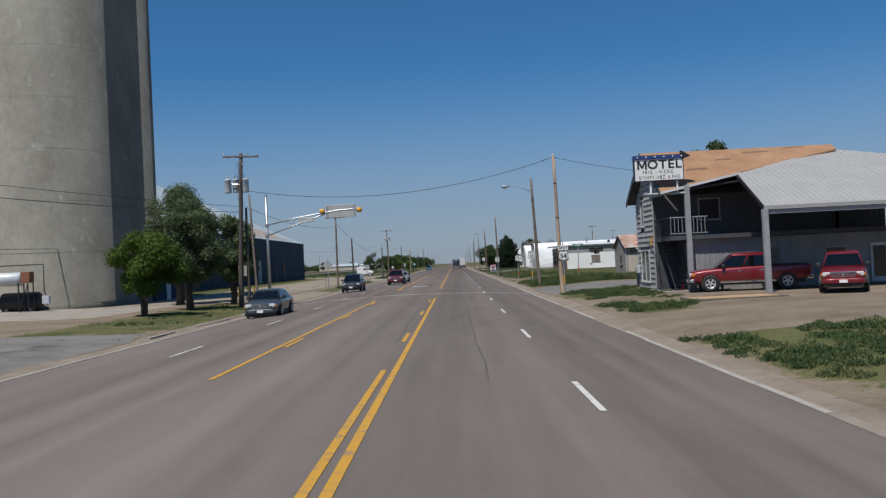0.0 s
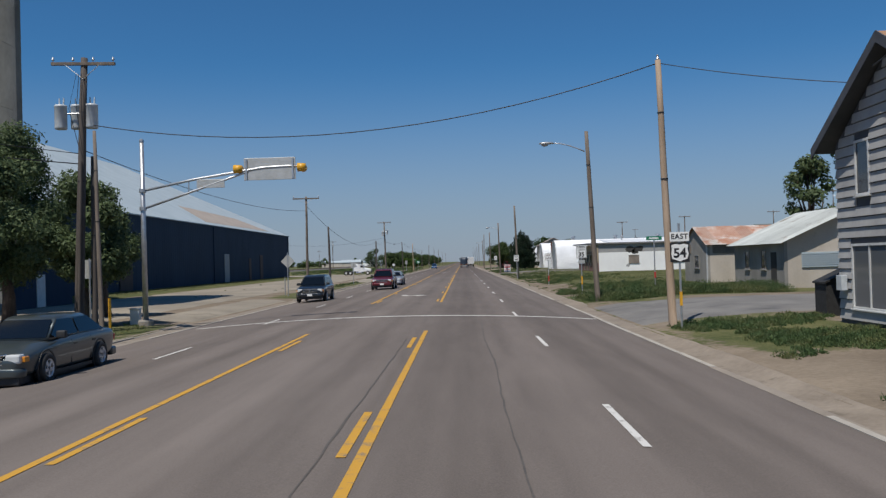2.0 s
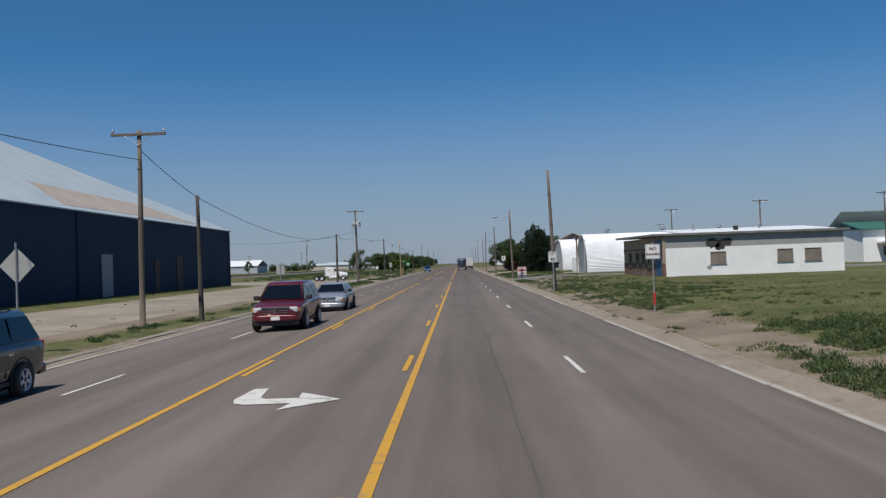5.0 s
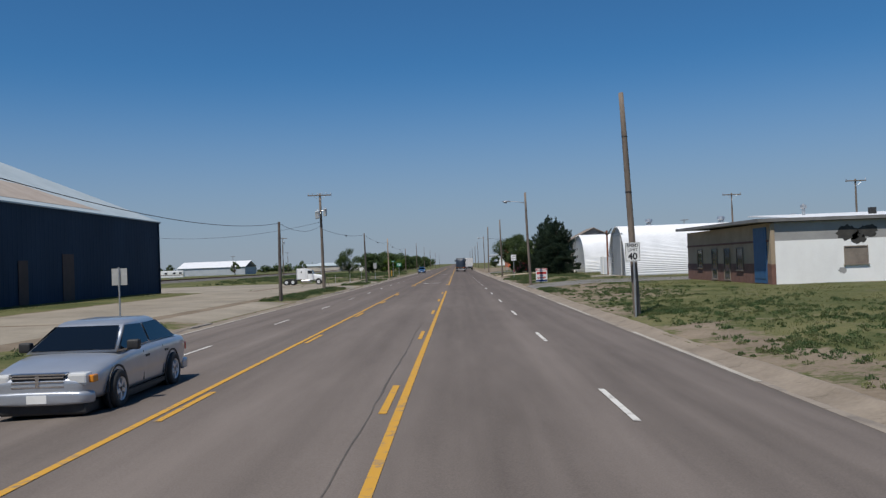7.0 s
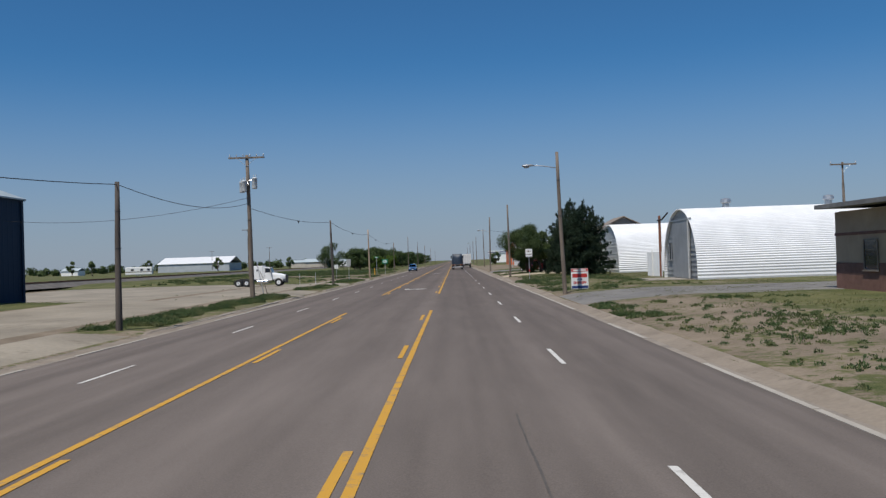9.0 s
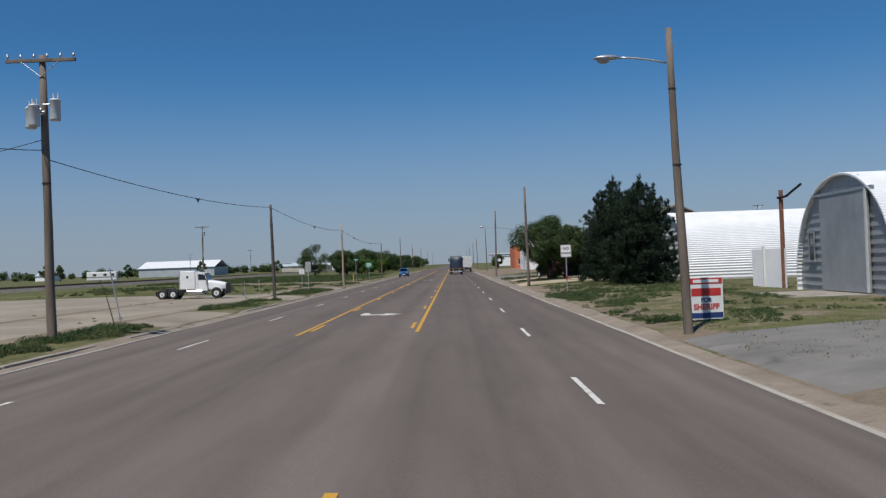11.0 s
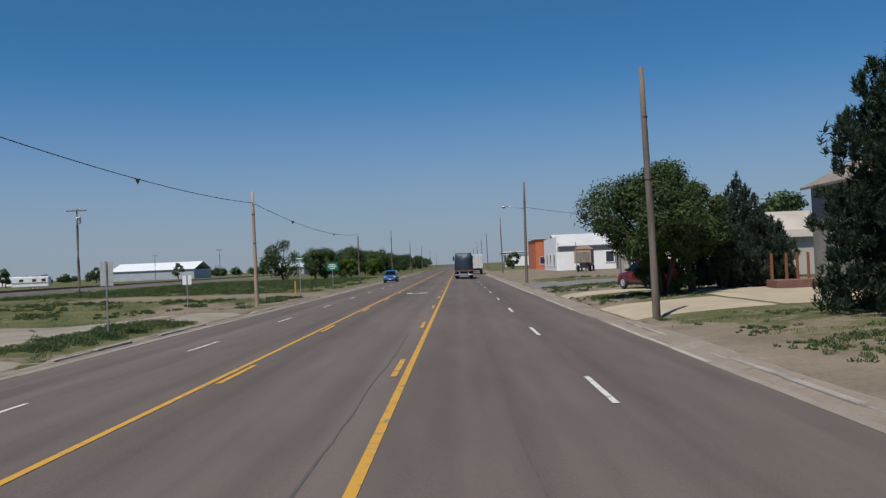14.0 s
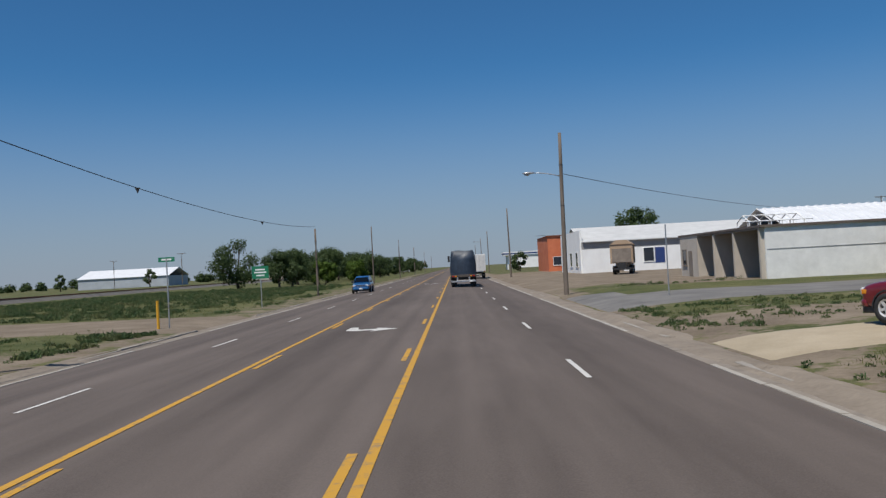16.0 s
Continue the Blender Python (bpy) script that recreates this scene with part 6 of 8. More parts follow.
def quonset(label, x, y, length, r, h, end_mat, door=True):
    """A corrugated arch hut whose end faces the road; y is the middle of its end."""
    q = thing("quonset_hut", label, "hut", x, y, 0.2, 0, "corrugated huts")
    n = 200
    prof = []
    for i in range(n + 1):
        a = math.pi * i / n
        k = 1 + 0.0035 * (1 if i % 2 else -1)
        prof.append((-r * math.cos(a) * k, h * math.sin(a) ** 0.82 * k))
    bm = bmesh.new()
    rows = [[bm.verts.new((xx, yy, zz - 0.02)) for yy, zz in prof] for xx in (0.0, length)]
    inner = [[bm.verts.new((xx, yy * 0.985, zz * 0.985 - 0.02)) for yy, zz in prof] for xx in (0.0, length)]
    for i in range(n):
        bm.faces.new((rows[0][i], rows[0][i + 1], rows[1][i + 1], rows[1][i]))
        bm.faces.new((inner[0][i + 1], inner[0][i], inner[1][i], inner[1][i + 1]))
        for k in (0, 1):
            bm.faces.new((rows[k][i + 1], rows[k][i], inner[k][i], inner[k][i + 1]) if k == 0 else (rows[k][i], rows[k][i + 1], inner[k][i + 1], inner[k][i]))
    part("shell", bm, WHITE_METAL, q, "bright white corrugated shell")
    face = [(0.25, yy * 0.985, zz * 0.985 - 0.02) for yy, zz in prof[::4]]
    part("end_wall", slab(face, (0.12, 0, 0)), end_mat, q)
    part("end_wall", slab([(length - 0.4 + p[0] - 0.25, p[1], p[2]) for p in face], (0.12, 0, 0)), end_mat, q)
    for k in range(14):
        zz = 0.3 + k * 0.4
        if zz < h * 0.95:
            w = r * math.sqrt(max(0.0, 1 - (zz / h) ** 2.4)) * 0.97
            part("end_rib", box(0.2, 0.249, -w, w, zz, zz + 0.05), end_mat, q)
    if door:
        d = part("door", box(0.06, 0.19, -r * 0.52, r * 0.42, 0.1, h * 0.83, None, 0.01), DULL_METAL, q, "tall grey sliding door")
        part("door_rail", box(0.02, 0.2, -r * 0.62, r * 0.55, h * 0.83, h * 0.83 + 0.12), GALV, q)
        part("door_edge", box(0.02, 0.06, -r * 0.53, -r * 0.49, 0.1, h * 0.83), TRIM_WHITE, d)
        window(q, r * 0.62, r * 0.74, 1.6, 3.0, 0.2, "x-", GALV, PANE)
        part("floor_apron", box(-3.5, 0.2, -r * 0.6, r * 0.5, -0.1, 0.06), CONCRETE, q)
    for k in range(3 if door else 0):
        part("roof_vent", lathe([(0.3, -0.2), (0.3, 0.35), (0.45, 0.4), (0.4, 0.7), (0, 0.8)], 12, (4 + k * 8.5, 0, h)), GALV, q)
    return q


quonset("white corrugated arch hut with a tall grey sliding door", 18.95, 197.5, 34, 5.2, 5.8, DULL_METAL)
quonset("low white corrugated hut behind the conifers", 19.6, 233.7, 30, 6.9, 5.95, WHITE_METAL, False)
fe = thing("panel_fence", "pale grey corrugated panel fence between the huts", "fence", 19.15, 210.0, 0.2, -177)
for k in range(8):
    part("panel", ribbed((0, 0.6 * k, -0.1), (0, 0.6 * k + 0.58, -0.1), (0, 0.6 * k + 0.58, 2.3), (0, 0.6 * k, 2.3), 5, 0.03, 0.02, True), WHITE_METAL, fe)
part("post", box(0.04, 0.16, 1.9, 2.05, -0.2, 2.5), WHITE, fe)
rp = thing("rusty_pipe_post", "tall rusty pipe post with a black cable arm", "post", 19.35, 205.5, 0.2)
part("post", rod((0, 0, -0.2), (0, 0, 5.65), 0.13, 0.12, 10), RUST, rp)
part("arm", tube([(-0.2, 0, 5.2), (0.1, -0.5, 5.25), (0.1, -2.6, 5.75)], 0.07, 8), IRON, rp)

# open bays and low shop at the far side street
gb = thing("bay_garage", "long low garage with open bays and white side wall", "garage", 21.0, 297.0, 0.25)
GX, GD, GH = 8.6, 20.8, 3.5
part("side_wall", box(0.3, GX, 0.0, 0.2, -0.3, GH), WHITE, gb, "smooth white side wall")
part("far_wall", box(0.3, GX, GD - 0.2, GD, -0.3, GH), STUCCO_TAN, gb)
part("back_wall", box(GX - 0.2, GX, 0.2, GD - 0.2, -0.3, GH), DARK_ROOM, gb)
part("roof", slab([(-0.06, -0.15, GH), (GX + 0.3, -0.15, GH), (GX + 0.3, GD + 0.1, GH), (-0.06, GD + 0.1, GH)], (0, 0, 0.16)), material("brown metal roof edge", (0.09, 0.07, 0.06), (0.15, 0.12, 0.1), 1, 0.7), gb)
for y0 in (0.0, 5.4, 10.3, 14.9):
    part("bay_divider", box(0.0, GX - 0.2, y0 + 0.21, y0 + 0.5, -0.3, GH - 0.01), STUCCO_TAN, gb)
part("shop_front", box(0.0, 0.25, 15.4, GD - 0.2, -0.3, GH - 0.01), STUCCO_TAN, gb)
part("lintel", box(0.0, 0.25, 0.5, 14.9, GH - 0.14, GH - 0.01), BOARD, gb)
part("door", box(-0.04, -0.002, 16.8, 17.9, 0.0, 2.2), BOARD, gb, "weathered brown door")
window(gb, 18.6, 19.8, 1.0, 2.3, 0.0, "x-", BOARD, PANE)
part("corner_post", box(GX + 0.002, GX + 0.25, -0.05, 0.2, -0.3, GH - 0.02), POLE_DARK, gb)
part("wall_seam", box(0.4, GX - 0.1, -0.015, -0.002, 1.95, 2.02), GALV, gb)
aw = thing("roof_frame", "white welded pipe frame standing on the garage roof", "frame", 24.5, 309.1, GH + 0.38)
for k in range(6):
    xx = k * 0.9
    part("hoop", tube([(xx, 0, 0), (xx, 0, 0.7), (xx, 1.5, 1.25), (xx, 3.0, 0.7), (xx, 3.0, 0)], 0.05, 6), WHITE, aw)
part("ridge_pipe", rod((0, 1.5, 1.25), (4.5, 1.5, 1.25), 0.05, 0.05, 6), WHITE, aw)
part("side_pipe", rod((-0.6, 0, 0.7), (5.2, 0, 0.7), 0.05, 0.05, 6), WHITE, aw)
rb = thing("ribbed_shed", "large pale ribbed steel shed behind the garage", "shed", 33, 323.1, 0.2)
part("wall", box(0, 30, 0, 14, -0.3, 4.4), WHITE_METAL, rb)
part("roof", ribbed((-0.4, -0.4, 4.3), (30.4, -0.4, 4.3), (30.4, 7, 6.4), (-0.4, 7, 6.4), 34, 0.09, 0.05), WHITE_METAL, rb)
part("roof", ribbed((30.4, 14.4, 4.3), (-0.4, 14.4, 4.3), (-0.4, 7, 6.4), (30.4, 7, 6.4), 34, 0.09, 0.05), WHITE_METAL, rb)
ws = thing("white_shop", "long white shop with a pale grey roof", "shop", 18.3, 361.1, 0.2)
part("side_wall", box(0.2, 34, 0, 0.3, -0.3, 3.4), WHITE_WALL, ws)
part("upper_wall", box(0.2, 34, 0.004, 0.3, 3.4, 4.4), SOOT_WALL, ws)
part("road_wall", box(0, 0.3, 0.3, 22, -0.3, 6.2), WHITE_WALL, ws)
part("back_wall", box(33.7, 34, 0.3, 22, -0.3, 5.0), WHITE_WALL, ws)
part("far_wall", box(0.3, 33.7, 21.7, 22, -0.3, 5.0), WHITE_WALL, ws)
part("roof", slab([(0.3, -0.4, 4.4), (34.3, -0.4, 4.4), (34.3, 11, 6.8), (0.3, 11, 6.8)], (0, 0, 0.12)), material("pale grey sheet roof", (0.45, 0.45, 0.44), (0.56, 0.56, 0.55), 0.6, 0.7), ws)
part("roof", slab([(0.3, 22.4, 4.4), (34.3, 22.4, 4.4), (34.3, 11, 6.8), (0.3, 11, 6.8)], (0, 0, 0.12)), PALE_ROOF, ws)
window(ws, 9.0, 10.4, 1.3, 3.2, 0.0, "y-", WHITE, PANE)
part("poster", box(10.6, 12.0, -0.03, -0.002, 1.0, 3.2), SIGN_BLUE, ws, "blue poster panel")
part("door", box(5.0, 6.0, -0.04, -0.002, 0.0, 2.2), BOARD, ws, "weathered door")
for y0 in (3, 9, 15):
    window(ws, y0, y0 + 2.2, 1.0, 3.0, 0.0, "x-", WHITE, PANE)
ob_ = thing("orange_building", "faded orange-red building with a white lean-to", "building", 18.5, 405.1, 0.2)
part("wall", box(0, 24, 0, 20, -0.3, 7.0), ORANGE_WALL, ob_)
part("roof", slab([(-0.3, -0.3, 7.0), (24.3, -0.3, 7.0), (24.3, 20.3, 7.6), (-0.3, 20.3, 7.6)], (0, 0, 0.15)), PALE_ROOF, ob_)
part("lean_to_wall", box(4, 12, -5, -0.01, -0.3, 3.6), WHITE_WALL, ob_)
part("lean_to_roof", slab([(3.6, -5.4, 3.6), (12.4, -5.4, 3.6), (12.4, 0, 5.2), (3.6, 0, 5.2)], (0, 0, 0.12)), WHITE_METAL, ob_)
for x0 in (1.0, 13.5):
    window(ob_, x0, x0 + 1.5, 1.2, 2.8, 0.0, "y-", WHITE, PANE)
st = thing("filling_station", "distant white canopy with a blue stripe", "filling station", 16, 513.1, 0.2)
part("canopy", box(0, 14, 0, 9, 4.6, 5.7), WHITE, st)
part("stripe", box(-0.02, 14.02, -0.03, 9.03, 4.9, 5.3), SIGN_BLUE, st)
for xx in (1.5, 12.5):
    for yy in (1.5, 7.5):
        part("column", box(xx - 0.25, xx + 0.25, yy - 0.25, yy + 0.25, -0.2, 4.6), WHITE, st)
part("shop", box(16, 34, 2, 16, -0.2, 4.5), WHITE_WALL, st)
wt = thing("storage_building", "distant white building with a pale flat roof", "building", 24, 593.1, 0.2)
part("wall", box(0, 40, 0, 15, -0.3, 5.5), WHITE_WALL, wt)
part("roof", box(-0.5, 40.5, -0.5, 15.5, 5.5, 5.9), PALE_ROOF, wt)
gr = thing("green_roof_house", "white house with a dark green metal roof", "house", 62, 198.1, 0.2)
part("wall", box(0, 22, 0, 12, -0.3, 5.0), WHITE_WALL, gr)
part("roof", slab([(-0.5, -0.5, 4.9), (22.5, -0.5, 4.9), (22.5, 6, 6.2), (-0.5, 6, 6.2)], (0, 0, 0.15)), material("dark green roof steel", (0.02, 0.1, 0.08), (0.04, 0.14, 0.11), 0.8, 0.6), gr)
part("roof", slab([(-0.5, 12.5, 5.0), (22.5, 12.5, 5.0), (22.5, 6, 8.0), (-0.5, 6, 8.0)], (0, 0, 0.15)), PALE_ROOF, gr)
part("porch", box(2, 14, -3, -0.01, 2.8, 3.1), WHITE, gr)
for x0 in (3, 8, 16):
    window(gr, x0, x0 + 1.6, 1.0, 2.4, 0.0, "y-", WHITE, PANE)

# low brick box, railway and far buildings on the other side
pb = thing("brick_planter", "low red-brown planter with rusty posts", "planter", 18.4, 251.7, 0.22)
part("box", box(-1.2, 1.2, -0.8, 0.8, -0.1, 0.45, None, 0.02), BROWN_BRICK, pb)
for xx in (-1.0, -0.2, 0.4, 1.0):
    part("post", rod((xx, 0.4, 0.3), (xx, 0.4, 1.9), 0.09, 0.08, 8), RUST, pb)
gh_ = thing("stucco_house", "pale grey-green stucco house with a dark eave behind the pines", "house", 20.6, 247.2, 0.2)
part("front_wall", slab([(0, 0, -0.3), (7.5, 0, -0.3), (7.5, 0, 5.6), (3.75, 0, 7.4), (0, 0, 5.6)], (0, 0.25, 0)), STUCCO_GREY, gh_)
part("back_wall", slab([(0, 7.0, -0.3), (7.5, 7.0, -0.3), (7.5, 7.0, 5.6), (3.75, 7.0, 7.4), (0, 7.0, 5.6)], (0, -0.25, 0)), STUCCO_GREY, gh_)
part("side_wall", box(0, 0.25, 0.25, 6.75, -0.3, 5.6), STUCCO_GREY, gh_)
part("side_wall", box(7.25, 7.5, 0.25, 6.75, -0.3, 5.6), STUCCO_GREY, gh_)
part("roof_slope", slab([(-0.45, -0.4, 5.45), (3.75, -0.4, 7.47), (3.75, 7.4, 7.47), (-0.45, 7.4, 5.45)], (0, 0, 0.14)), BOARD, gh_)
part("roof_slope", slab([(7.95, -0.4, 5.45), (3.75, -0.4, 7.47), (3.75, 7.4, 7.47), (7.95, 7.4, 5.45)], (0, 0, 0.14)), BOARD, gh_)
window(gh_, 3.0, 4.3, 1.0, 2.3, 0.0, "y-", BOARD, PANE)
oh = thing("rusted_barn", "long tan shed with a rusted curved roof", "shed", 27, 275.1, 0.2)
part("wall", box(0, 30, 0, 12, -0.3, 3.2), STUCCO_TAN, oh)
bm = bmesh.new()
rr = [[bm.verts.new((xx, 6 - 6.4 * math.cos(math.pi * i / 12), 3.1 + 2.4 * math.sin(math.pi * i / 12))) for i in range(13)] for xx in (-0.4, 30.4)]
for i in range(12):
    bm.faces.new((rr[0][i], rr[0][i + 1], rr[1][i + 1], rr[1][i]))
bm.faces.new(rr[0][::-1])
bm.faces.new(rr[1])
part("roof", bm, material("pale roof sheets with rust streaks", (0.34, 0.29, 0.245), (0.47, 0.42, 0.37), 0.3, 0.8, 0, 0.1, 20, 1, (0.27, 0.15, 0.095), 0.5, 0.6), oh)
em = bmesh.new()
prof = [(-69.0, 0.1), (-67, 0.8), (-63, 0.8), (-61.0, 0.1)]
rows = [[em.verts.new((x, y, z)) for x, z in prof] for y in (-300, 0, 300, 1000, 3000)]
for a, b in zip(rows, rows[1:]):
    for i in range(3):
        em.faces.new((a[i], a[i + 1], b[i + 1], b[i]))
structure("rail_embankment", em, material("dark railway ballast", (0.07, 0.065, 0.06), (0.15, 0.135, 0.12), 0.5, 0.95, 0, 0.5, 12), "low dark ballast embankment of the railway", False, "embankment")
rw = thing("railway_track", "pair of rusty rails along the embankment", "railway", -65, 0, 0.8)
for xx in (-0.75, 0.75):
    part("rail", box(xx - 0.04, xx + 0.04, -300, 3000, 0.1, 0.27), RUST, rw)
part("sleeper_bed", box(-1.25, 1.25, -300, 3000, 0, 0.03), POLE_DARK, rw)
tie = mesh_of(box(-1.3, 1.3, -0.12, 0.12, 0.0, 0.1), "sleeper")
tie.materials.append(POLE_DARK)
for k in range(200):
    ob = new("sleeper", tie)
    ob.location.y, ob.parent = 250 + k * 0.6, rw
fl = thing("farm_shed", "long far white-roofed steel shed beyond the railway", "shed", -182, 648.1, 0.3)
part("wall", box(0, 44, 0, 30, -0.3, 5.0), material("pale grey steel wall", (0.34, 0.37, 0.4), (0.44, 0.47, 0.5), 0.3, 0.7), fl)
part("roof", slab([(-0.5, -0.5, 5.0), (44.5, -0.5, 5.0), (44.5, 15, 9.0), (-0.5, 15, 9.0)], (0, 0, 0.2)), WHITE_METAL, fl)
part("roof", slab([(-0.5, 30.5, 5.0), (44.5, 30.5, 5.0), (44.5, 15, 9.0), (-0.5, 15, 9.0)], (0, 0, 0.2)), WHITE_METAL, fl)
part("gable", slab([(-0.2, 0, 5), (-0.2, 30, 5), (-0.2, 15, 9)], (0.2, 0, 0)), WHITE_WALL, fl)
for k, (x, y, w, h) in enumerate(((-235, 633.1, 10, 3), (-120, 753.1, 34, 4), (-96, 793.1, 24, 4), (-75, 553.1, 12, 3.4), (-62, 893.1, 30, 5))):
    b = thing("far_building", "small far pale building beyond the railway", "building", x, y, 0.2)
    part("wall", box(0, w, 0, 10, -0.3, h), WHITE_WALL if k % 2 == 0 else STUCCO_TAN, b)
    part("roof", slab([(-0.4, -0.4, h), (w + 0.4, -0.4, h), (w + 0.4, 5, h + 1.6), (-0.4, 5, h + 1.6)], (0, 0, 0.12)), PALE_ROOF, b)
    part("roof", slab([(-0.4, 10.4, h), (w + 0.4, 10.4, h), (w + 0.4, 5, h + 1.6), (-0.4, 5, h + 1.6)], (0, 0, 0.12)), PALE_ROOF, b)


# ---- vehicles ----
RED_PAINT = paint("dark red car paint", (0.19, 0.01, 0.016), 0.35, 0.2, 0.8)
MAROON = paint("deep maroon car paint", (0.12, 0.01, 0.018), 0.35, 0.2, 0.8)
GREY_PAINT = paint("grey-green metallic car paint", (0.06, 0.075, 0.08), 0.35, 0.4, 0.7)
BLACK_PAINT = paint("black-blue car paint", (0.012, 0.018, 0.028), 0.3, 0.2, 0.9)
SILVER_PAINT = paint("silver car paint", (0.42, 0.45, 0.5), 0.35, 0.5, 0.7)
BLUE_PAINT = paint("bright blue car paint", (0.015, 0.12, 0.32), 0.35, 0.2, 0.8)
WHITE_PAINT = paint("white truck paint", (0.86, 0.86, 0.85), 0.4, 0.0, 0.4)
TAN_PAINT = paint("tan truck paint", (0.42, 0.3, 0.2), 0.6)
CHROME = material("chrome", (0.6, 0.6, 0.62), (0.7, 0.7, 0.72), 5, 0.18, 1.0, 0, 50)
ALLOY = material("alloy wheel", (0.5, 0.5, 0.51), (0.62, 0.62, 0.63), 5, 0.35, 0.25, 0, 50)
TRIM_BLACK = material("black plastic trim", (0.015, 0.015, 0.016), (0.03, 0.03, 0.031), 6, 0.6, 0, 0, 50)
LAMP_GLASS = glass_dark("clear headlight glass", (0.55, 0.56, 0.56))
CAR_GLASS = glass_dark("dark tinted car glass", (0.004, 0.005, 0.006))
LAMP_RED = glass_dark("red tail lamp glass", (0.35, 0.01, 0.01))
LAMP_AMBER = glass_dark("amber lamp glass", (0.6, 0.22, 0.02))


def smooth_part(name, bm, mat, parent, label="", levels=2):
    ob = part(name, bm, mat, parent, label, True)
    sd = ob.modifiers.new("round", "SUBSURF")
    sd.levels = sd.render_levels = levels
    return ob


def loft(stations):
    """A body from stations (x, bottom, sill, shoulder, top, half width at sill, half width at shoulder, half width of the top); made to be rounded."""
    bm = bmesh.new()
    rings = []
    for x, zb, zs, zh, zt, ws, wh, wt in stations:
        half = [(ws * 0.55, zb), (ws * 0.97, zb + 0.02), (ws, zs), (wh, zs + (zh - zs) * 0.55), (wh * 0.99, zh), (wh * 0.955, zh + (zt - zh) * 0.35), (wt, zt - (zt - zh) * 0.08), (wt * 0.5, zt + 0.012)]
        rings.append([bm.verts.new((x, y, z)) for y, z in half] + [bm.verts.new((x, -y, z)) for y, z in half[::-1]])
    for a, b in zip(rings, rings[1:]):
        for i in range(len(a)):
            j = (i + 1) % len(a)
            bm.faces.new((a[i], b[i], b[j], a[j]))
    bm.faces.new(rings[0])
    bm.faces.new(rings[-1][::-1])
    bmesh.ops.recalc_face_normals(bm, faces=bm.faces)
    return bm


def wheel(par, x, y, r, w=0.22, rim=None, hub=0.62, spokes=5):
    s = 1 if y > 0 else -1
    turn = pose(x, y, r, 90 if s < 0 else -90, 0, 0)
    tyre = part("tyre", moved(lathe([(r * hub, -w / 2), (r * 0.93, -w / 2), (r, -w / 2 + 0.04), (r, w / 2 - 0.04), (r * 0.93, w / 2), (r * hub, w / 2), (r * (hub - 0.02), 0), (r * hub, -w / 2)], 24, caps=False), turn), BLACK, par, smooth=True)
    face = w / 2 + 0.005
    part("rim", moved(lathe([(r * (hub + 0.02), face - 0.03), (r * (hub - 0.02), face), (r * (hub - 0.1), face - 0.02), (r * (hub - 0.12), face - 0.1)], 20, caps=False), turn), rim or ALLOY, tyre)
    for k in range(spokes):
        bm = box(-0.035, 0.035, 0.0, r * (hub - 0.04), face - 0.045, face - 0.015)
        part("spoke", moved(bm, turn @ Matrix.Rotation(k * 6.2832 / spokes, 4, "Z")), rim or ALLOY, tyre)
    if not spokes:
        part("wheel_disc", moved(lathe([(r * (hub - 0.06), face - 0.03), (r * 0.25, face - 0.09), (0, face - 0.09)], 16), turn), rim or ALLOY, tyre)
        part("hub", moved(lathe([(r * 0.2, face - 0.09), (r * 0.18, face + 0.05), (0, face + 0.06)], 12), turn), GALV, tyre)


def pane_on(par, name, corners, mat, f=0.86, lift=0.012):
    """A thin glass panel on a quad, shrunk towards its middle."""
    c = [Vector(p) for p in corners]
    m = sum(c, Vector()) / 4
    n = (c[1] - c[0]).cross(c[3] - c[0]).normalized()
    pts = []
    for i in range(4):
        e0, e1 = (c[i - 1] - c[i]).normalized(), (c[(i + 1) % 4] - c[i]).normalized()
        pts.append(c[i] + (e0 + e1) * f + n * lift)
    return part(name, slab(pts, n * 0.008), mat, par)


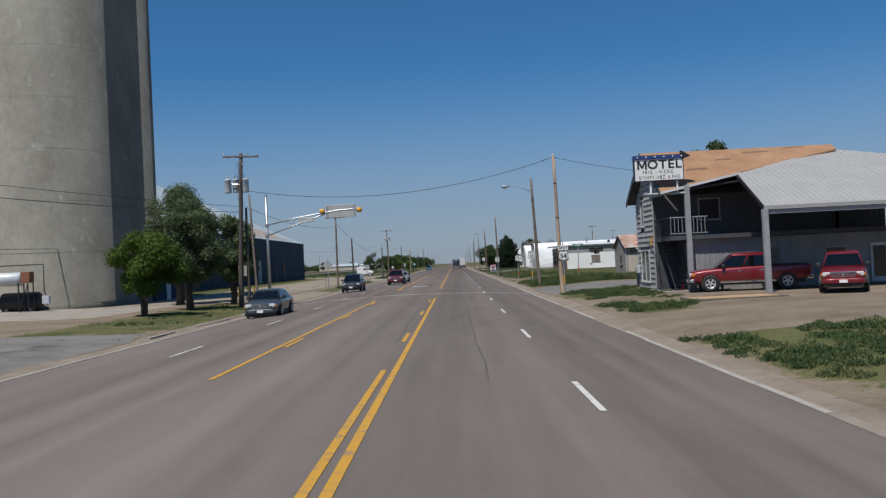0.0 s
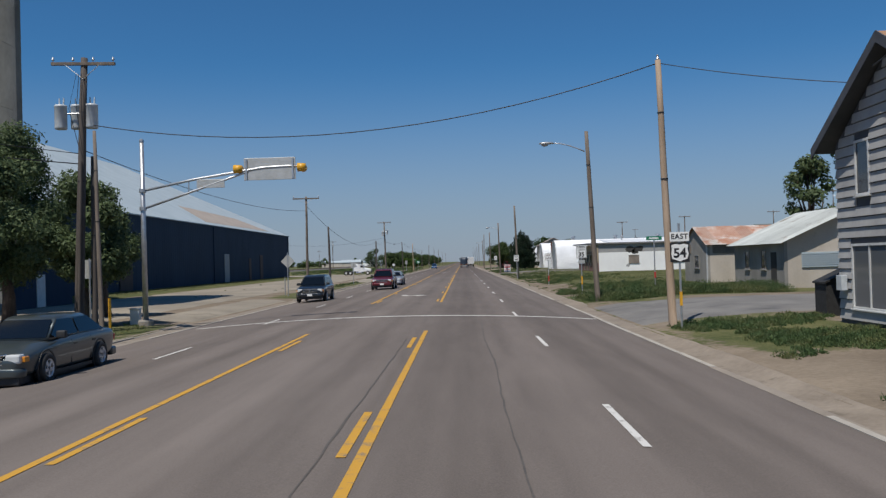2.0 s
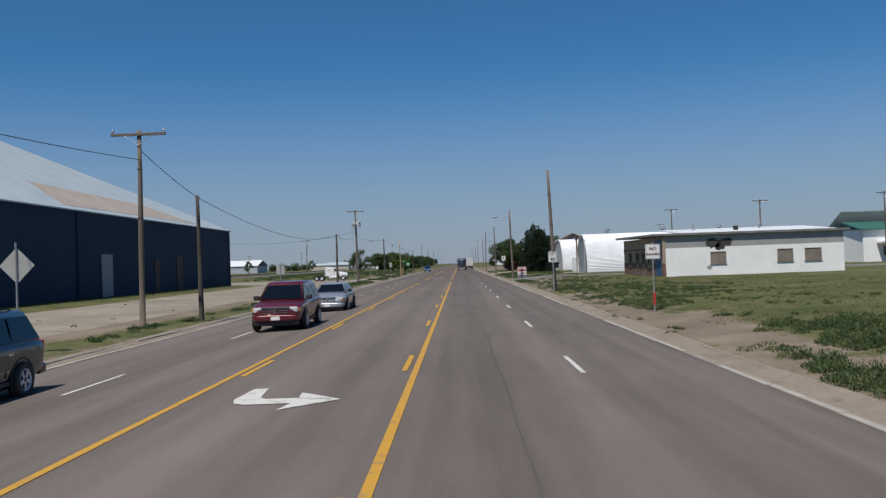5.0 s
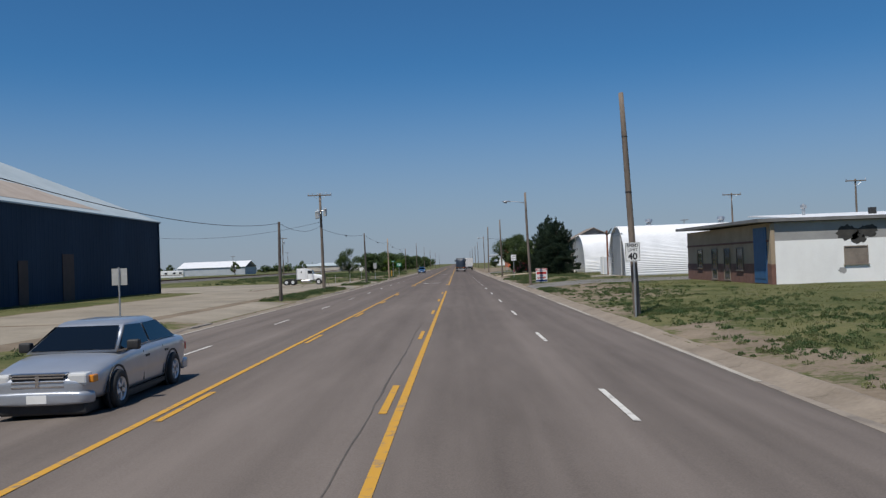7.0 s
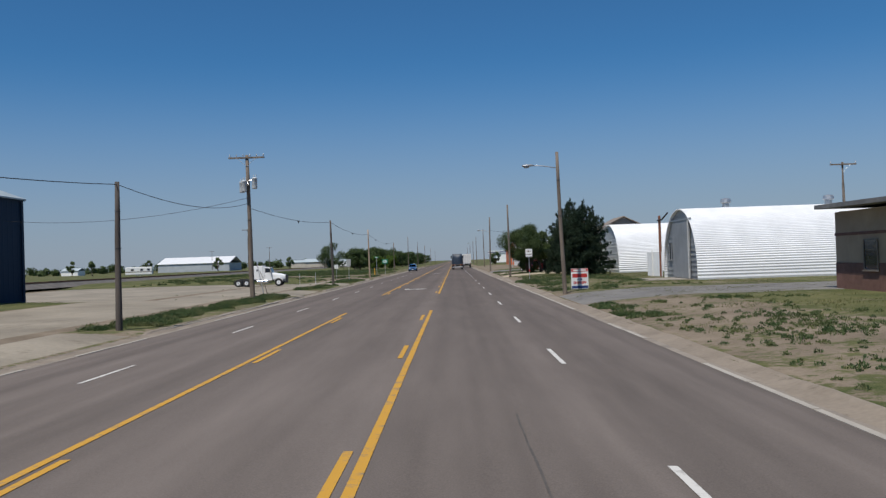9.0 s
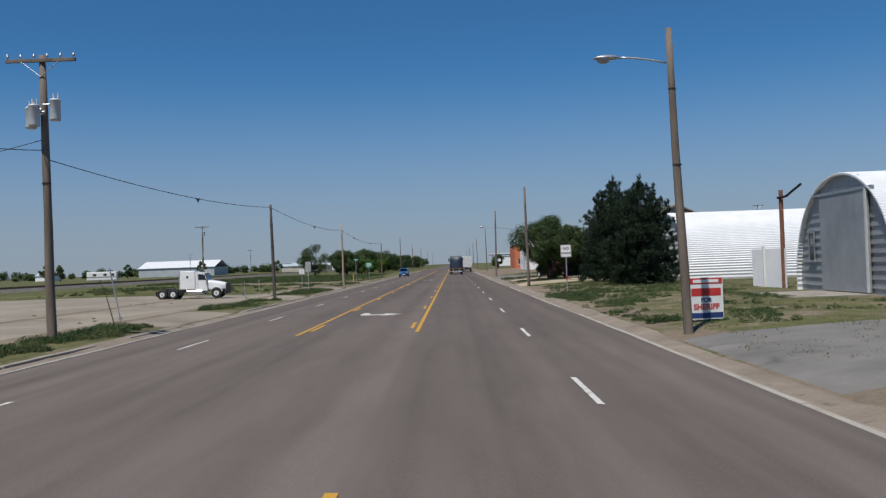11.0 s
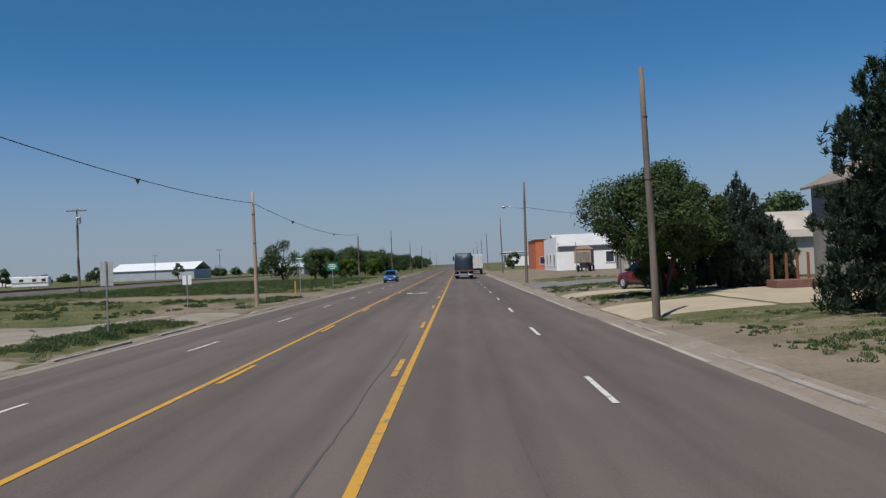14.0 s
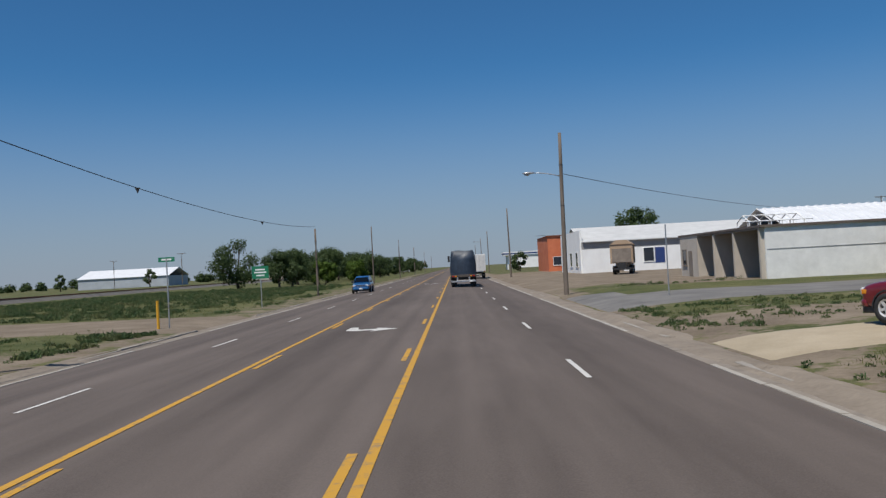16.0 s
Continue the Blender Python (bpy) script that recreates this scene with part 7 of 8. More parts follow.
def greenhouse(par, x_front, x_rear, xt_front, xt_rear, z0, z1, w0, w1, mat, doors=2):
    """Roof and pillars as one rounded tapered shell with glass panels on its faces."""
    bm = bmesh.new()
    lo = [(x_front, -w0, z0), (x_front, w0, z0), (x_rear, w0, z0), (x_rear, -w0, z0)]
    hi = [(xt_front, -w1, z1), (xt_front, w1, z1), (xt_rear, w1, z1), (xt_rear, -w1, z1)]
    a, b = [bm.verts.new(p) for p in lo], [bm.verts.new(p) for p in hi]
    for i in range(4):
        j = (i + 1) % 4
        bm.faces.new((a[i], a[j], b[j], b[i]))
    bm.faces.new(b)
    bm.faces.new(a[::-1])
    bmesh.ops.recalc_face_normals(bm, faces=bm.faces)
    bmesh.ops.bevel(bm, geom=[e for e in bm.edges if min(v.co.z for v in e.verts) > z1 - 0.01], offset=0.13, segments=4, profile=0.5, affect="EDGES")
    bmesh.ops.bevel(bm, geom=[e for e in bm.edges if max(v.co.z for v in e.verts) - min(v.co.z for v in e.verts) > 0.2], offset=0.03, segments=2, profile=0.5, affect="EDGES")
    part("cabin", bm, mat, par, smooth=True)

    def at(p, q, f):
        return Vector(p).lerp(Vector(q), f)

    top = 0.84
    pane_on(par, "windshield", [lo[0], lo[1], at(lo[1], hi[1], top), at(lo[0], hi[0], top)], CAR_GLASS, 0.06)
    pane_on(par, "rear_window", [lo[2], lo[3], at(lo[3], hi[3], top), at(lo[2], hi[2], top)], CAR_GLASS, 0.07)
    for s in (0, 1):
        p = [lo[1], lo[2], at(lo[2], hi[2], top), at(lo[1], hi[1], top)] if s == 0 else [lo[3], lo[0], at(lo[0], hi[0], top), at(lo[3], hi[3], top)]
        for k in range(doors):
            f0, f1 = k / doors, (k + 1) / doors
            pane_on(par, "side_window", [at(p[0], p[1], f0), at(p[0], p[1], f1), at(p[3], p[2], f1), at(p[3], p[2], f0)], CAR_GLASS, 0.045)


def arch(x, y, r, w, t=0.05, a0=0.0, a1=3.1416):
    """A bent strip over a wheel."""
    bm = bmesh.new()
    rows = []
    for i in range(15):
        a = a0 + (a1 - a0) * i / 14
        rows.append([bm.verts.new((x + math.cos(a) * q, y + v, r + math.sin(a) * q)) for q, v in ((r + 0.05, -w / 2), (r + 0.05 + t, -w / 2), (r + 0.05 + t, w / 2), (r + 0.05, w / 2))])
    for p, q in zip(rows, rows[1:]):
        for i in range(4):
            bm.faces.new((p[i], p[(i + 1) % 4], q[(i + 1) % 4], q[i]))
    bm.faces.new(rows[0])
    bm.faces.new(rows[-1][::-1])
    bmesh.ops.recalc_face_normals(bm, faces=bm.faces)
    return bm


def car(name, label, category, x, y, turn, mat, style):
    """A car whose nose points along +x before it is turned."""
    z = road_z(x) if LEFT_EDGE < x < RIGHT_EDGE else ground_z(x, y) + 0.03
    c = thing(name, label, category, x, y, z, turn, "vehicles")
    if style == "sedan":
        L, W, r, wb_, roof = 4.8, 0.9, 0.33, 2.75, 1.44
        st_ = [(-2.42, 0.42, 0.5, 0.78, 0.86, 0.66, 0.72, 0.62), (-2.36, 0.32, 0.46, 0.84, 0.95, 0.8, 0.84, 0.74), (-2.0, 0.24, 0.4, 0.86, 0.99, 0.86, 0.89, 0.78), (-1.2, 0.2, 0.36, 0.87, 1.0, 0.89, 0.91, 0.8), (0.2, 0.2, 0.36, 0.85, 0.97, 0.89, 0.91, 0.8), (1.1, 0.2, 0.36, 0.82, 0.94, 0.89, 0.91, 0.79), (1.75, 0.22, 0.38, 0.74, 0.85, 0.87, 0.9, 0.76), (2.2, 0.24, 0.4, 0.64, 0.73, 0.82, 0.84, 0.68), (2.38, 0.3, 0.42, 0.58, 0.65, 0.7, 0.72, 0.58), (2.42, 0.36, 0.44, 0.54, 0.58, 0.6, 0.62, 0.5)]
        gh = (1.2, -1.8, 0.3, -1.0, 0.93, roof, 0.81, 0.57)
    elif style == "pickup":
        L, W, r, wb_, roof = 5.8, 0.98, 0.41, 3.65, 1.88
        st_ = [(-2.9, 0.62, 0.7, 1.0, 1.12, 0.86, 0.92, 0.86), (-2.86, 0.55, 0.66, 1.05, 1.2, 0.94, 0.97, 0.92), (-2.4, 0.45, 0.6, 1.06, 1.22, 0.96, 0.99, 0.94), (-1.0, 0.42, 0.58, 1.05, 1.22, 0.96, 0.99, 0.94), (0.6, 0.42, 0.58, 1.04, 1.2, 0.96, 0.99, 0.92), (1.4, 0.42, 0.58, 1.02, 1.17, 0.96, 0.99, 0.89), (2.2, 0.44, 0.58, 0.98, 1.12, 0.95, 0.97, 0.86), (2.7, 0.48, 0.6, 0.92, 1.05, 0.92, 0.94, 0.8), (2.86, 0.55, 0.64, 0.86, 0.96, 0.84, 0.86, 0.72), (2.9, 0.6, 0.68, 0.8, 0.88, 0.76, 0.78, 0.64)]
        gh = (1.6, -0.95, 0.7, -0.8, 1.16, roof, 0.87, 0.68)
    else:
        L, W, r, wb_, roof = 4.7, 0.93, 0.37, 2.75, 1.76
        st_ = [(-2.36, 0.55, 0.65, 0.95, 1.05, 0.76, 0.82, 0.74), (-2.32, 0.42, 0.56, 1.0, 1.12, 0.88, 0.91, 0.82), (-1.9, 0.32, 0.5, 1.02, 1.15, 0.91, 0.94, 0.85), (-0.6, 0.3, 0.48, 1.01, 1.15, 0.91, 0.94, 0.85), (0.7, 0.3, 0.48, 1.0, 1.13, 0.91, 0.94, 0.84), (1.3, 0.3, 0.5, 0.96, 1.09, 0.91, 0.94, 0.83), (1.9, 0.33, 0.5, 0.9, 1.02, 0.89, 0.92, 0.8), (2.22, 0.38, 0.53, 0.84, 0.95, 0.85, 0.87, 0.74), (2.33, 0.48, 0.58, 0.76, 0.85, 0.74, 0.77, 0.64), (2.36, 0.54, 0.62, 0.72, 0.78, 0.66, 0.68, 0.56)]
        gh = (1.3, -2.25, 0.45, -1.9, 1.09, roof, 0.84, 0.64)
    smooth_part("body", loft(st_), mat, c)
    greenhouse(c, *gh, mat, 3 if style == "suv" else 2)
    f = L / 2
    for sx in (1, -1):
        for sy in (1, -1):
            wx = sx * wb_ / 2 + 0.08
            wheel(c, wx, sy * (W - 0.05), r)
            part("wheel_arch", arch(wx, sy * (W - 0.04), r, 0.1, 0.035), mat if style == "pickup" else TRIM_BLACK, c)
            part("wheel_well", moved(lathe([(0, -0.012), (r + 0.06, -0.012), (r + 0.06, 0.012), (0, 0.012)], 20), pose(wx, sy * (W - 0.035), r, 90, 0, 0)), TRIM_BLACK, c)
    hz = 0.62 if style == "sedan" else (0.86 if style == "pickup" else 0.78)
    gw = 0.42 if style == "sedan" else 0.48
    part("grille", box(f - 0.2, f + 0.0, -gw, gw, hz - 0.13, hz + 0.08, None, 0.02), TRIM_BLACK, c)
    for k in range(3):
        part("grille_bar", box(f + 0.0, f + 0.02, -gw, gw, hz - 0.12 + k * 0.075, hz - 0.095 + k * 0.075), CHROME, c)
    part("grille_bar", box(f + 0.0, f + 0.025, -0.03, 0.03, hz - 0.12, hz + 0.07), CHROME, c)
    part("grille_surround", box(f - 0.14, f + 0.025, -gw - 0.03, gw + 0.03, hz + 0.07, hz + 0.11, None, 0.012), CHROME, c)
    smooth_part("front_bumper", loft([(f - 0.35, hz - 0.42, hz - 0.38, hz - 0.24, hz - 0.2, W * 0.96, W * 0.98, W * 0.9), (f - 0.1, hz - 0.42, hz - 0.38, hz - 0.22, hz - 0.18, W * 0.92, W * 0.94, W * 0.88), (f + 0.03, hz - 0.4, hz - 0.37, hz - 0.23, hz - 0.19, W * 0.8, W * 0.82, W * 0.76), (f + 0.06, hz - 0.38, hz - 0.35, hz - 0.25, hz - 0.22, W * 0.66, W * 0.68, W * 0.62)]), CHROME if style == "pickup" else mat, c)
    part("rear_bumper", box(-f - 0.08, -f + 0.22, -W * 0.93, W * 0.93, hz - 0.4, hz - 0.18, None, 0.05), mat if style != "pickup" else CHROME, c)
    for sy in (1, -1):
        part("headlight", box(f - 0.26, f - 0.005, sy * (W - 0.28) - 0.16, sy * (W - 0.28) + 0.16, hz - 0.1, hz + 0.1, None, 0.045), LAMP_GLASS, c)
        part("turn_lamp", box(f - 0.3, f - 0.1, sy * (W - 0.1) - 0.05, sy * (W - 0.1) + 0.05, hz - 0.07, hz + 0.05, None, 0.02), LAMP_AMBER, c)
        part("tail_light", box(-f - 0.01, -f + 0.12, sy * (W - 0.16) - 0.09, sy * (W - 0.16) + 0.09, hz, hz + (0.3 if style != "sedan" else 0.16), None, 0.02), LAMP_RED, c)
        smooth_part("mirror", box(gh[0] - 0.42, gh[0] - 0.26, min(sy * (W - 0.05), sy * (W + 0.17)), max(sy * (W - 0.05), sy * (W + 0.17)), gh[4] + 0.0, gh[4] + 0.18, None, 0.03), TRIM_BLACK, c, "", 1)
        for k in range(1, 3):
            xx = gh[0] - 0.1 - k * 1.02
            part("door_handle", box(xx - 0.1, xx + 0.08, sy * (W - 0.005) - 0.02, sy * (W - 0.005) + 0.02, gh[4] - 0.2, gh[4] - 0.16), TRIM_BLACK if style == "sedan" else CHROME, c)
            part("door_gap", box(xx + 0.16, xx + 0.17, sy * (W - 0.02) - 0.018, sy * (W - 0.02) + 0.018, hz - 0.3, gh[4] - 0.07), TRIM_BLACK, c)
        part("side_sill", box(-wb_ / 2 + r + 0.2, wb_ / 2 - r, sy * (W - 0.03) - 0.02, sy * (W - 0.03) + 0.02, hz - 0.46, hz - 0.38), TRIM_BLACK if style != "pickup" else CHROME, c)
    part("air_dam", box(f - 0.5, f - 0.02, -W * 0.84, W * 0.84, hz - 0.56, hz - 0.36, None, 0.04), TRIM_BLACK, c)
    part("underbody", box(-f + 0.3, f - 0.45, -W * 0.8, W * 0.8, hz - 0.56, hz - 0.3), TRIM_BLACK, c)
    part("number_plate", box(f + 0.05, f + 0.065, -0.16, 0.16, hz - 0.36, hz - 0.23), SIGN_WHITE, c)
    part("number_plate", box(-f - 0.095, -f - 0.08, -0.16, 0.16, hz - 0.36, hz - 0.21), SIGN_WHITE, c)
    if style == "pickup":
        part("bed_well", box(-2.75, -1.05, -0.82, 0.82, 1.2, 1.235), TRIM_BLACK, c)
    if style == "suv":
        for sy in (1, -1):
            part("roof_rail", tube([(-0.1, sy * 0.52, roof - 0.005), (-0.25, sy * 0.52, roof + 0.025), (-1.5, sy * 0.52, roof + 0.025), (-1.65, sy * 0.52, roof - 0.005)], 0.014, 6), TRIM_BLACK, c)
    return c


car("sedan", "grey-green sedan driving in the outer lane", "car", -9.75, 45.0, -90, GREY_PAINT, "sedan")
car("sport_utility", "dark blue-black sport utility car on the highway", "car", -9.6, 82.5, -90, BLACK_PAINT, "suv")
car("sport_utility", "maroon sport utility car with lit amber headlights", "car", -6.5, 99.6, -90, MAROON, "suv")
car("sedan", "silver sedan following on the highway", "car", -6.6, 112.25, -90, SILVER_PAINT, "sedan")
car("sport_utility", "bright blue compact sport utility car", "car", -9.6, 329.1, -90, BLUE_PAINT, "suv")
car("pickup_truck", "dark red crew-cab pickup parked at the carport", "pickup", 15.3, 41.9, 169, RED_PAINT, "pickup")
car("sport_utility", "dark red sport utility car parked under the carport", "car", 17.95, 37.0, -115, RED_PAINT, "suv")
car("sport_utility", "dark red car parked in the shade of a tree", "car", 12.3, 259.4, 114, RED_PAINT, "suv")


def tarp_truck(x, y):
    t = thing("tarped_truck", "truck trailer with a bulging dark blue tarpaulin", "truck", x, y, road_z(x), 90, "vehicles")
    TARP = material("dark blue tarpaulin", (0.012, 0.02, 0.035), (0.035, 0.05, 0.075), 0.9, 0.5, 0, 0.6, 6)
    bm = bmesh.new()
    rings = []
    for i in range(13):
        xx = -6.0 + i * 0.95
        ring = []
        for k in range(17):
            a = math.pi * k / 16
            bulge = 1 + 0.05 * noise.noise((xx * 0.7, k * 0.4, 2))
            yy = -1.27 * math.cos(a) * (abs(math.cos(a)) ** -0.35 if abs(math.cos(a)) > 0.05 else 1) * bulge
            yy = max(-1.3, min(1.3, yy))
            ring.append(bm.verts.new((xx, yy, 1.25 + 2.35 * min(1.0, math.sin(a) * 1.6) * bulge)))
        rings.append(ring)
    for a, b in zip(rings, rings[1:]):
        for k in range(16):
            bm.faces.new((a[k], a[k + 1], b[k + 1], b[k]))
    bm.faces.new(rings[0][::-1])
    bm.faces.new(rings[-1])
    bmesh.ops.recalc_face_normals(bm, faces=bm.faces)
    part("tarpaulin", bm, TARP, t, smooth=True)
    part("deck", box(-6.1, 5.5, -1.28, 1.28, 1.0, 1.24, None, 0.02), POLE_DARK, t)
    part("frame", box(-5.8, 7.5, -0.5, 0.5, 0.75, 1.0), TRIM_BLACK, t)
    part("bumper", box(-6.12, -5.98, -1.2, 1.2, 0.5, 0.68, None, 0.02), GALV, t)
    for yy in (-0.6, 0.6):
        part("bumper_leg", box(-6.1, -6.0, yy - 0.05, yy + 0.05, 0.68, 1.0), GALV, t)
    for yy in (-1.0, -0.75, 0.75, 1.0):
        part("tail_light", box(-6.14, -6.1, yy - 0.09, yy + 0.09, 1.04, 1.16), LAMP_RED if abs(yy) > 0.8 else LAMP_AMBER, t)
    part("number_plate", box(-6.15, -6.121, -0.9, -0.6, 0.52, 0.66), SIGN_WHITE, t)
    for xx in (-4.6, -3.3, 3.6, 4.9, 8.3):
        for yy in (-1.05, 1.05):
            wheel(t, xx, yy, 0.5, 0.3)
    for yy in (-0.95, 0.95):
        part("mud_flap", box(-5.35, -5.32, yy - 0.3, yy + 0.3, 0.25, 0.98), BLACK, t)
    part("cab", box(5.9, 8.9, -1.22, 1.22, 1.0, 3.3, None, 0.12), BLACK_PAINT, t)
    for yy in (-1.45, 1.45):
        part("mirror", box(8.0, 8.12, yy - 0.12, yy + 0.12, 2.6, 3.3, None, 0.03), TRIM_BLACK, t)
        part("exhaust_stack", rod((5.7, yy * 0.75, 1.2), (5.7, yy * 0.75, 3.75), 0.08, 0.08, 10), CHROME, t)
    return t


def box_trailer(x, y):
    t = thing("box_trailer", "dirty white box trailer seen from behind", "trailer", x, y, road_z(x), 90, "vehicles")
    part("box", box(-6, 6, -1.28, 1.28, 1.15, 4.0, None, 0.03), WHITE, t)
    for yy in (-0.63, 0.63):
        d = part("door", box(-6.03, -6.002, yy - 0.6, yy + 0.6, 1.25, 3.92), material("stained white trailer door", (0.5, 0.49, 0.47), (0.68, 0.67, 0.65), 1.2, 0.5, 0, 0.05, 20, 1, (0.3, 0.2, 0.15), 0.9, 0.62), t)
        for k in (-0.3, 0.3):
            part("lock_rod", rod((-6.06, yy + k, 1.3), (-6.06, yy + k, 3.85), 0.02, 0.02, 6), GALV, d)
    part("bumper", box(-6.0, -5.88, -1.2, 1.2, 0.5, 0.65), TRIM_BLACK, t)
    part("bumper_leg", box(-5.98, -5.9, -0.6, -0.5, 0.65, 1.15), TRIM_BLACK, t)
    part("bumper_leg", box(-5.98, -5.9, 0.5, 0.6, 0.65, 1.15), TRIM_BLACK, t)
    for yy in (-1.1, 1.1):
        part("tail_light", box(-6.04, -6.0, yy - 0.1, yy + 0.1, 1.17, 1.25), LAMP_RED, t)
        for xx in (-4.4, -3.2, 5.0):
            wheel(t, xx, yy * 0.95, 0.5, 0.3)
    part("chassis", box(-5.8, 7.0, -0.5, 0.5, 0.8, 1.15), TRIM_BLACK, t)
    part("cab", box(6.3, 8.5, -1.2, 1.2, 0.8, 3.2, None, 0.1), WHITE_PAINT, t)
    return t


def white_tractor(x, y, turn):
    t = thing("semi_tractor", "parked white conventional semi tractor with sleeper", "truck", x, y, ground_z(x, y) + 0.03, turn, "vehicles")
    part("frame", box(-3.3, 3.0, -0.42, 0.42, 0.72, 0.95), TRIM_BLACK, t)
    part("sleeper", box(-1.0, 0.55, -1.15, 1.15, 0.95, 2.85, None, 0.07), WHITE_PAINT, t)
    part("cab", slab([(0.57, -1.08, 0.8), (1.75, -1.08, 0.8), (1.75, -1.08, 1.85), (1.45, -1.08, 2.6), (0.57, -1.08, 2.72)], (0, 2.16, 0)), WHITE_PAINT, t)
    smooth_part("hood", loft([(1.72, 0.85, 1.0, 1.65, 1.88, 0.98, 1.0, 0.9), (1.8, 0.85, 1.0, 1.65, 1.87, 0.98, 1.0, 0.9), (2.6, 0.85, 1.0, 1.5, 1.74, 0.9, 0.92, 0.78), (3.35, 0.85, 1.0, 1.38, 1.58, 0.78, 0.8, 0.66), (3.55, 0.85, 1.0, 1.3, 1.46, 0.7, 0.72, 0.58), (3.58, 0.9, 1.0, 1.25, 1.4, 0.62, 0.64, 0.5)]), WHITE_PAINT, t)
    part("windshield", slab([(1.76, -0.95, 1.92), (1.76, 0.95, 1.92), (1.5, 0.95, 2.55), (1.5, -0.95, 2.55)], (0.03, 0, 0.012)), PANE, t)
    part("sun_visor", box(1.42, 1.72, -1.0, 1.0, 2.58, 2.62), WHITE_PAINT, t)
    for s in (-1, 1):
        part("side_window", slab([(0.85, s * 1.085, 1.9), (1.65, s * 1.085, 1.9), (1.38, s * 1.085, 2.48), (0.85, s * 1.085, 2.48)], (0, s * 0.012, 0)), PANE, t)
        part("vent_window", box(-0.35, -0.15, min(s * 1.152, s * 1.165), max(s * 1.152, s * 1.165), 2.1, 2.35), PANE, t)
        part("door_gap", box(0.78, 0.795, s * 1.083 - 0.008, s * 1.083 + 0.008, 0.9, 2.55), TRIM_BLACK, t)
        smooth_part("fender", arch(2.65, s * 0.95, 0.52, 0.42, 0.09, 0.15, 2.9), WHITE_PAINT, t)
        part("fuel_tank", rod((-0.3, s * 0.92, 0.66), (1.2, s * 0.92, 0.66), 0.3, 0.3, 18), CHROME, t)
        part("exhaust_stack", rod((-1.12, s * 0.85, 0.9), (-1.12, s * 0.85, 2.8), 0.06, 0.06, 10), GALV, t)
        part("mirror", box(1.5, 1.6, s * 1.32 - 0.08, s * 1.32 + 0.08, 1.95, 2.4, None, 0.02), TRIM_BLACK, t)
        part("headlight", box(3.5, 3.62, s * 0.62 - 0.12, s * 0.62 + 0.12, 1.02, 1.18, None, 0.02), LAMP_GLASS, t)
        wheel(t, 2.65, s * 0.98, 0.52, 0.28, WHITE_PAINT, 0.52, 0)
        for xx in (-1.75, -2.85):
            wheel(t, xx, s * 0.92, 0.52, 0.5, WHITE_PAINT, 0.5, 0)
            part("mud_flap", box(xx - 0.62, xx - 0.59, s * 0.92 - 0.25, s * 0.92 + 0.25, 0.3, 0.85), BLACK, t)
        part("step", box(0.7, 1.5, s * 1.05 - 0.05, s * 1.05 + 0.05, 0.4, 0.48), GALV, t)
    part("grille_guard", box(3.6, 3.72, -0.95, 0.95, 0.55, 1.5, None, 0.03), TRIM_BLACK, t, "black tubular grille guard")
    part("bumper", box(3.45, 3.65, -1.1, 1.1, 0.4, 0.72, None, 0.04), TRIM_BLACK, t)
    part("fifth_wheel", box(-2.8, -1.8, -0.4, 0.4, 0.97, 1.1), TRIM_BLACK, t)
    return t


def grain_truck(x, y, turn):
    t = thing("grain_truck", "tan farm truck with a high grain box", "truck", x, y, ground_z(x, y) + 0.03, turn, "vehicles")
    part("grain_box", slab([(-3.2, -1.25, 1.3), (1.2, -1.25, 1.3), (1.2, 1.25, 1.3), (-3.2, 1.25, 1.3)], (0, 0, 2.2)), TAN_PAINT, t)
    part("box_cover", slab([(-3.3, -1.3, 3.5), (-3.3, 1.3, 3.5), (-3.3, 0.6, 4.0), (-3.3, -0.6, 4.0)], (4.6, 0, 0)), TAN_PAINT, t)
    for xx in (-3.1, -2.0, -0.9, 0.2, 1.0):
        for s in (-1, 1):
            part("stake", box(xx - 0.05, xx + 0.05, s * 1.29 - 0.035, s * 1.29 + 0.035, 1.25, 3.5), TAN_PAINT, t)
    part("tailgate", box(-3.26, -3.21, -1.1, 1.1, 1.4, 3.0), BOARD, t)
    part("cab", box(1.4, 3.2, -1.1, 1.1, 0.9, 2.7, None, 0.1), WHITE_PAINT, t)
    part("hood", box(3.2, 4.4, -0.9, 0.9, 0.8, 1.7, None, 0.08), WHITE_PAINT, t)
    part("frame", box(-3.3, 4.2, -0.45, 0.45, 0.7, 1.28), TRIM_BLACK, t)
    for s in (-1, 1):
        wheel(t, -1.8, s * 0.95, 0.5, 0.45)
        wheel(t, 3.4, s * 0.95, 0.5, 0.28)
    part("bumper", box(-3.4, -3.3, -1.1, 1.1, 0.5, 0.75), TRIM_BLACK, t)


tarp_truck(1.0, 328.6)
box_trailer(4.0, 385.1)
white_tractor(-26.75, 244.6, 3)
grain_truck(20.6, 342.1, 75)
camper = thing("camper", "far white camper trailer beyond the gravel yard", "camper", -110, 423.1, 0.3, 10, "vehicles")
part("body", box(-4.5, 4.5, -1.2, 1.2, 0.5, 3.2, None, 0.2), WHITE, camper)
part("stripe", box(-4.4, 4.4, -1.215, -1.202, 1.4, 1.7), BOARD, camper)
for xx in (-2.6, 0.5, 2.8):
    part("window", box(xx, xx + 1.0, -1.22, -1.203, 1.9, 2.6), PANE, camper)
for xx in (-0.5, 0.6):
    wheel(camper, xx, -1.05, 0.36)

# ---- trees ----


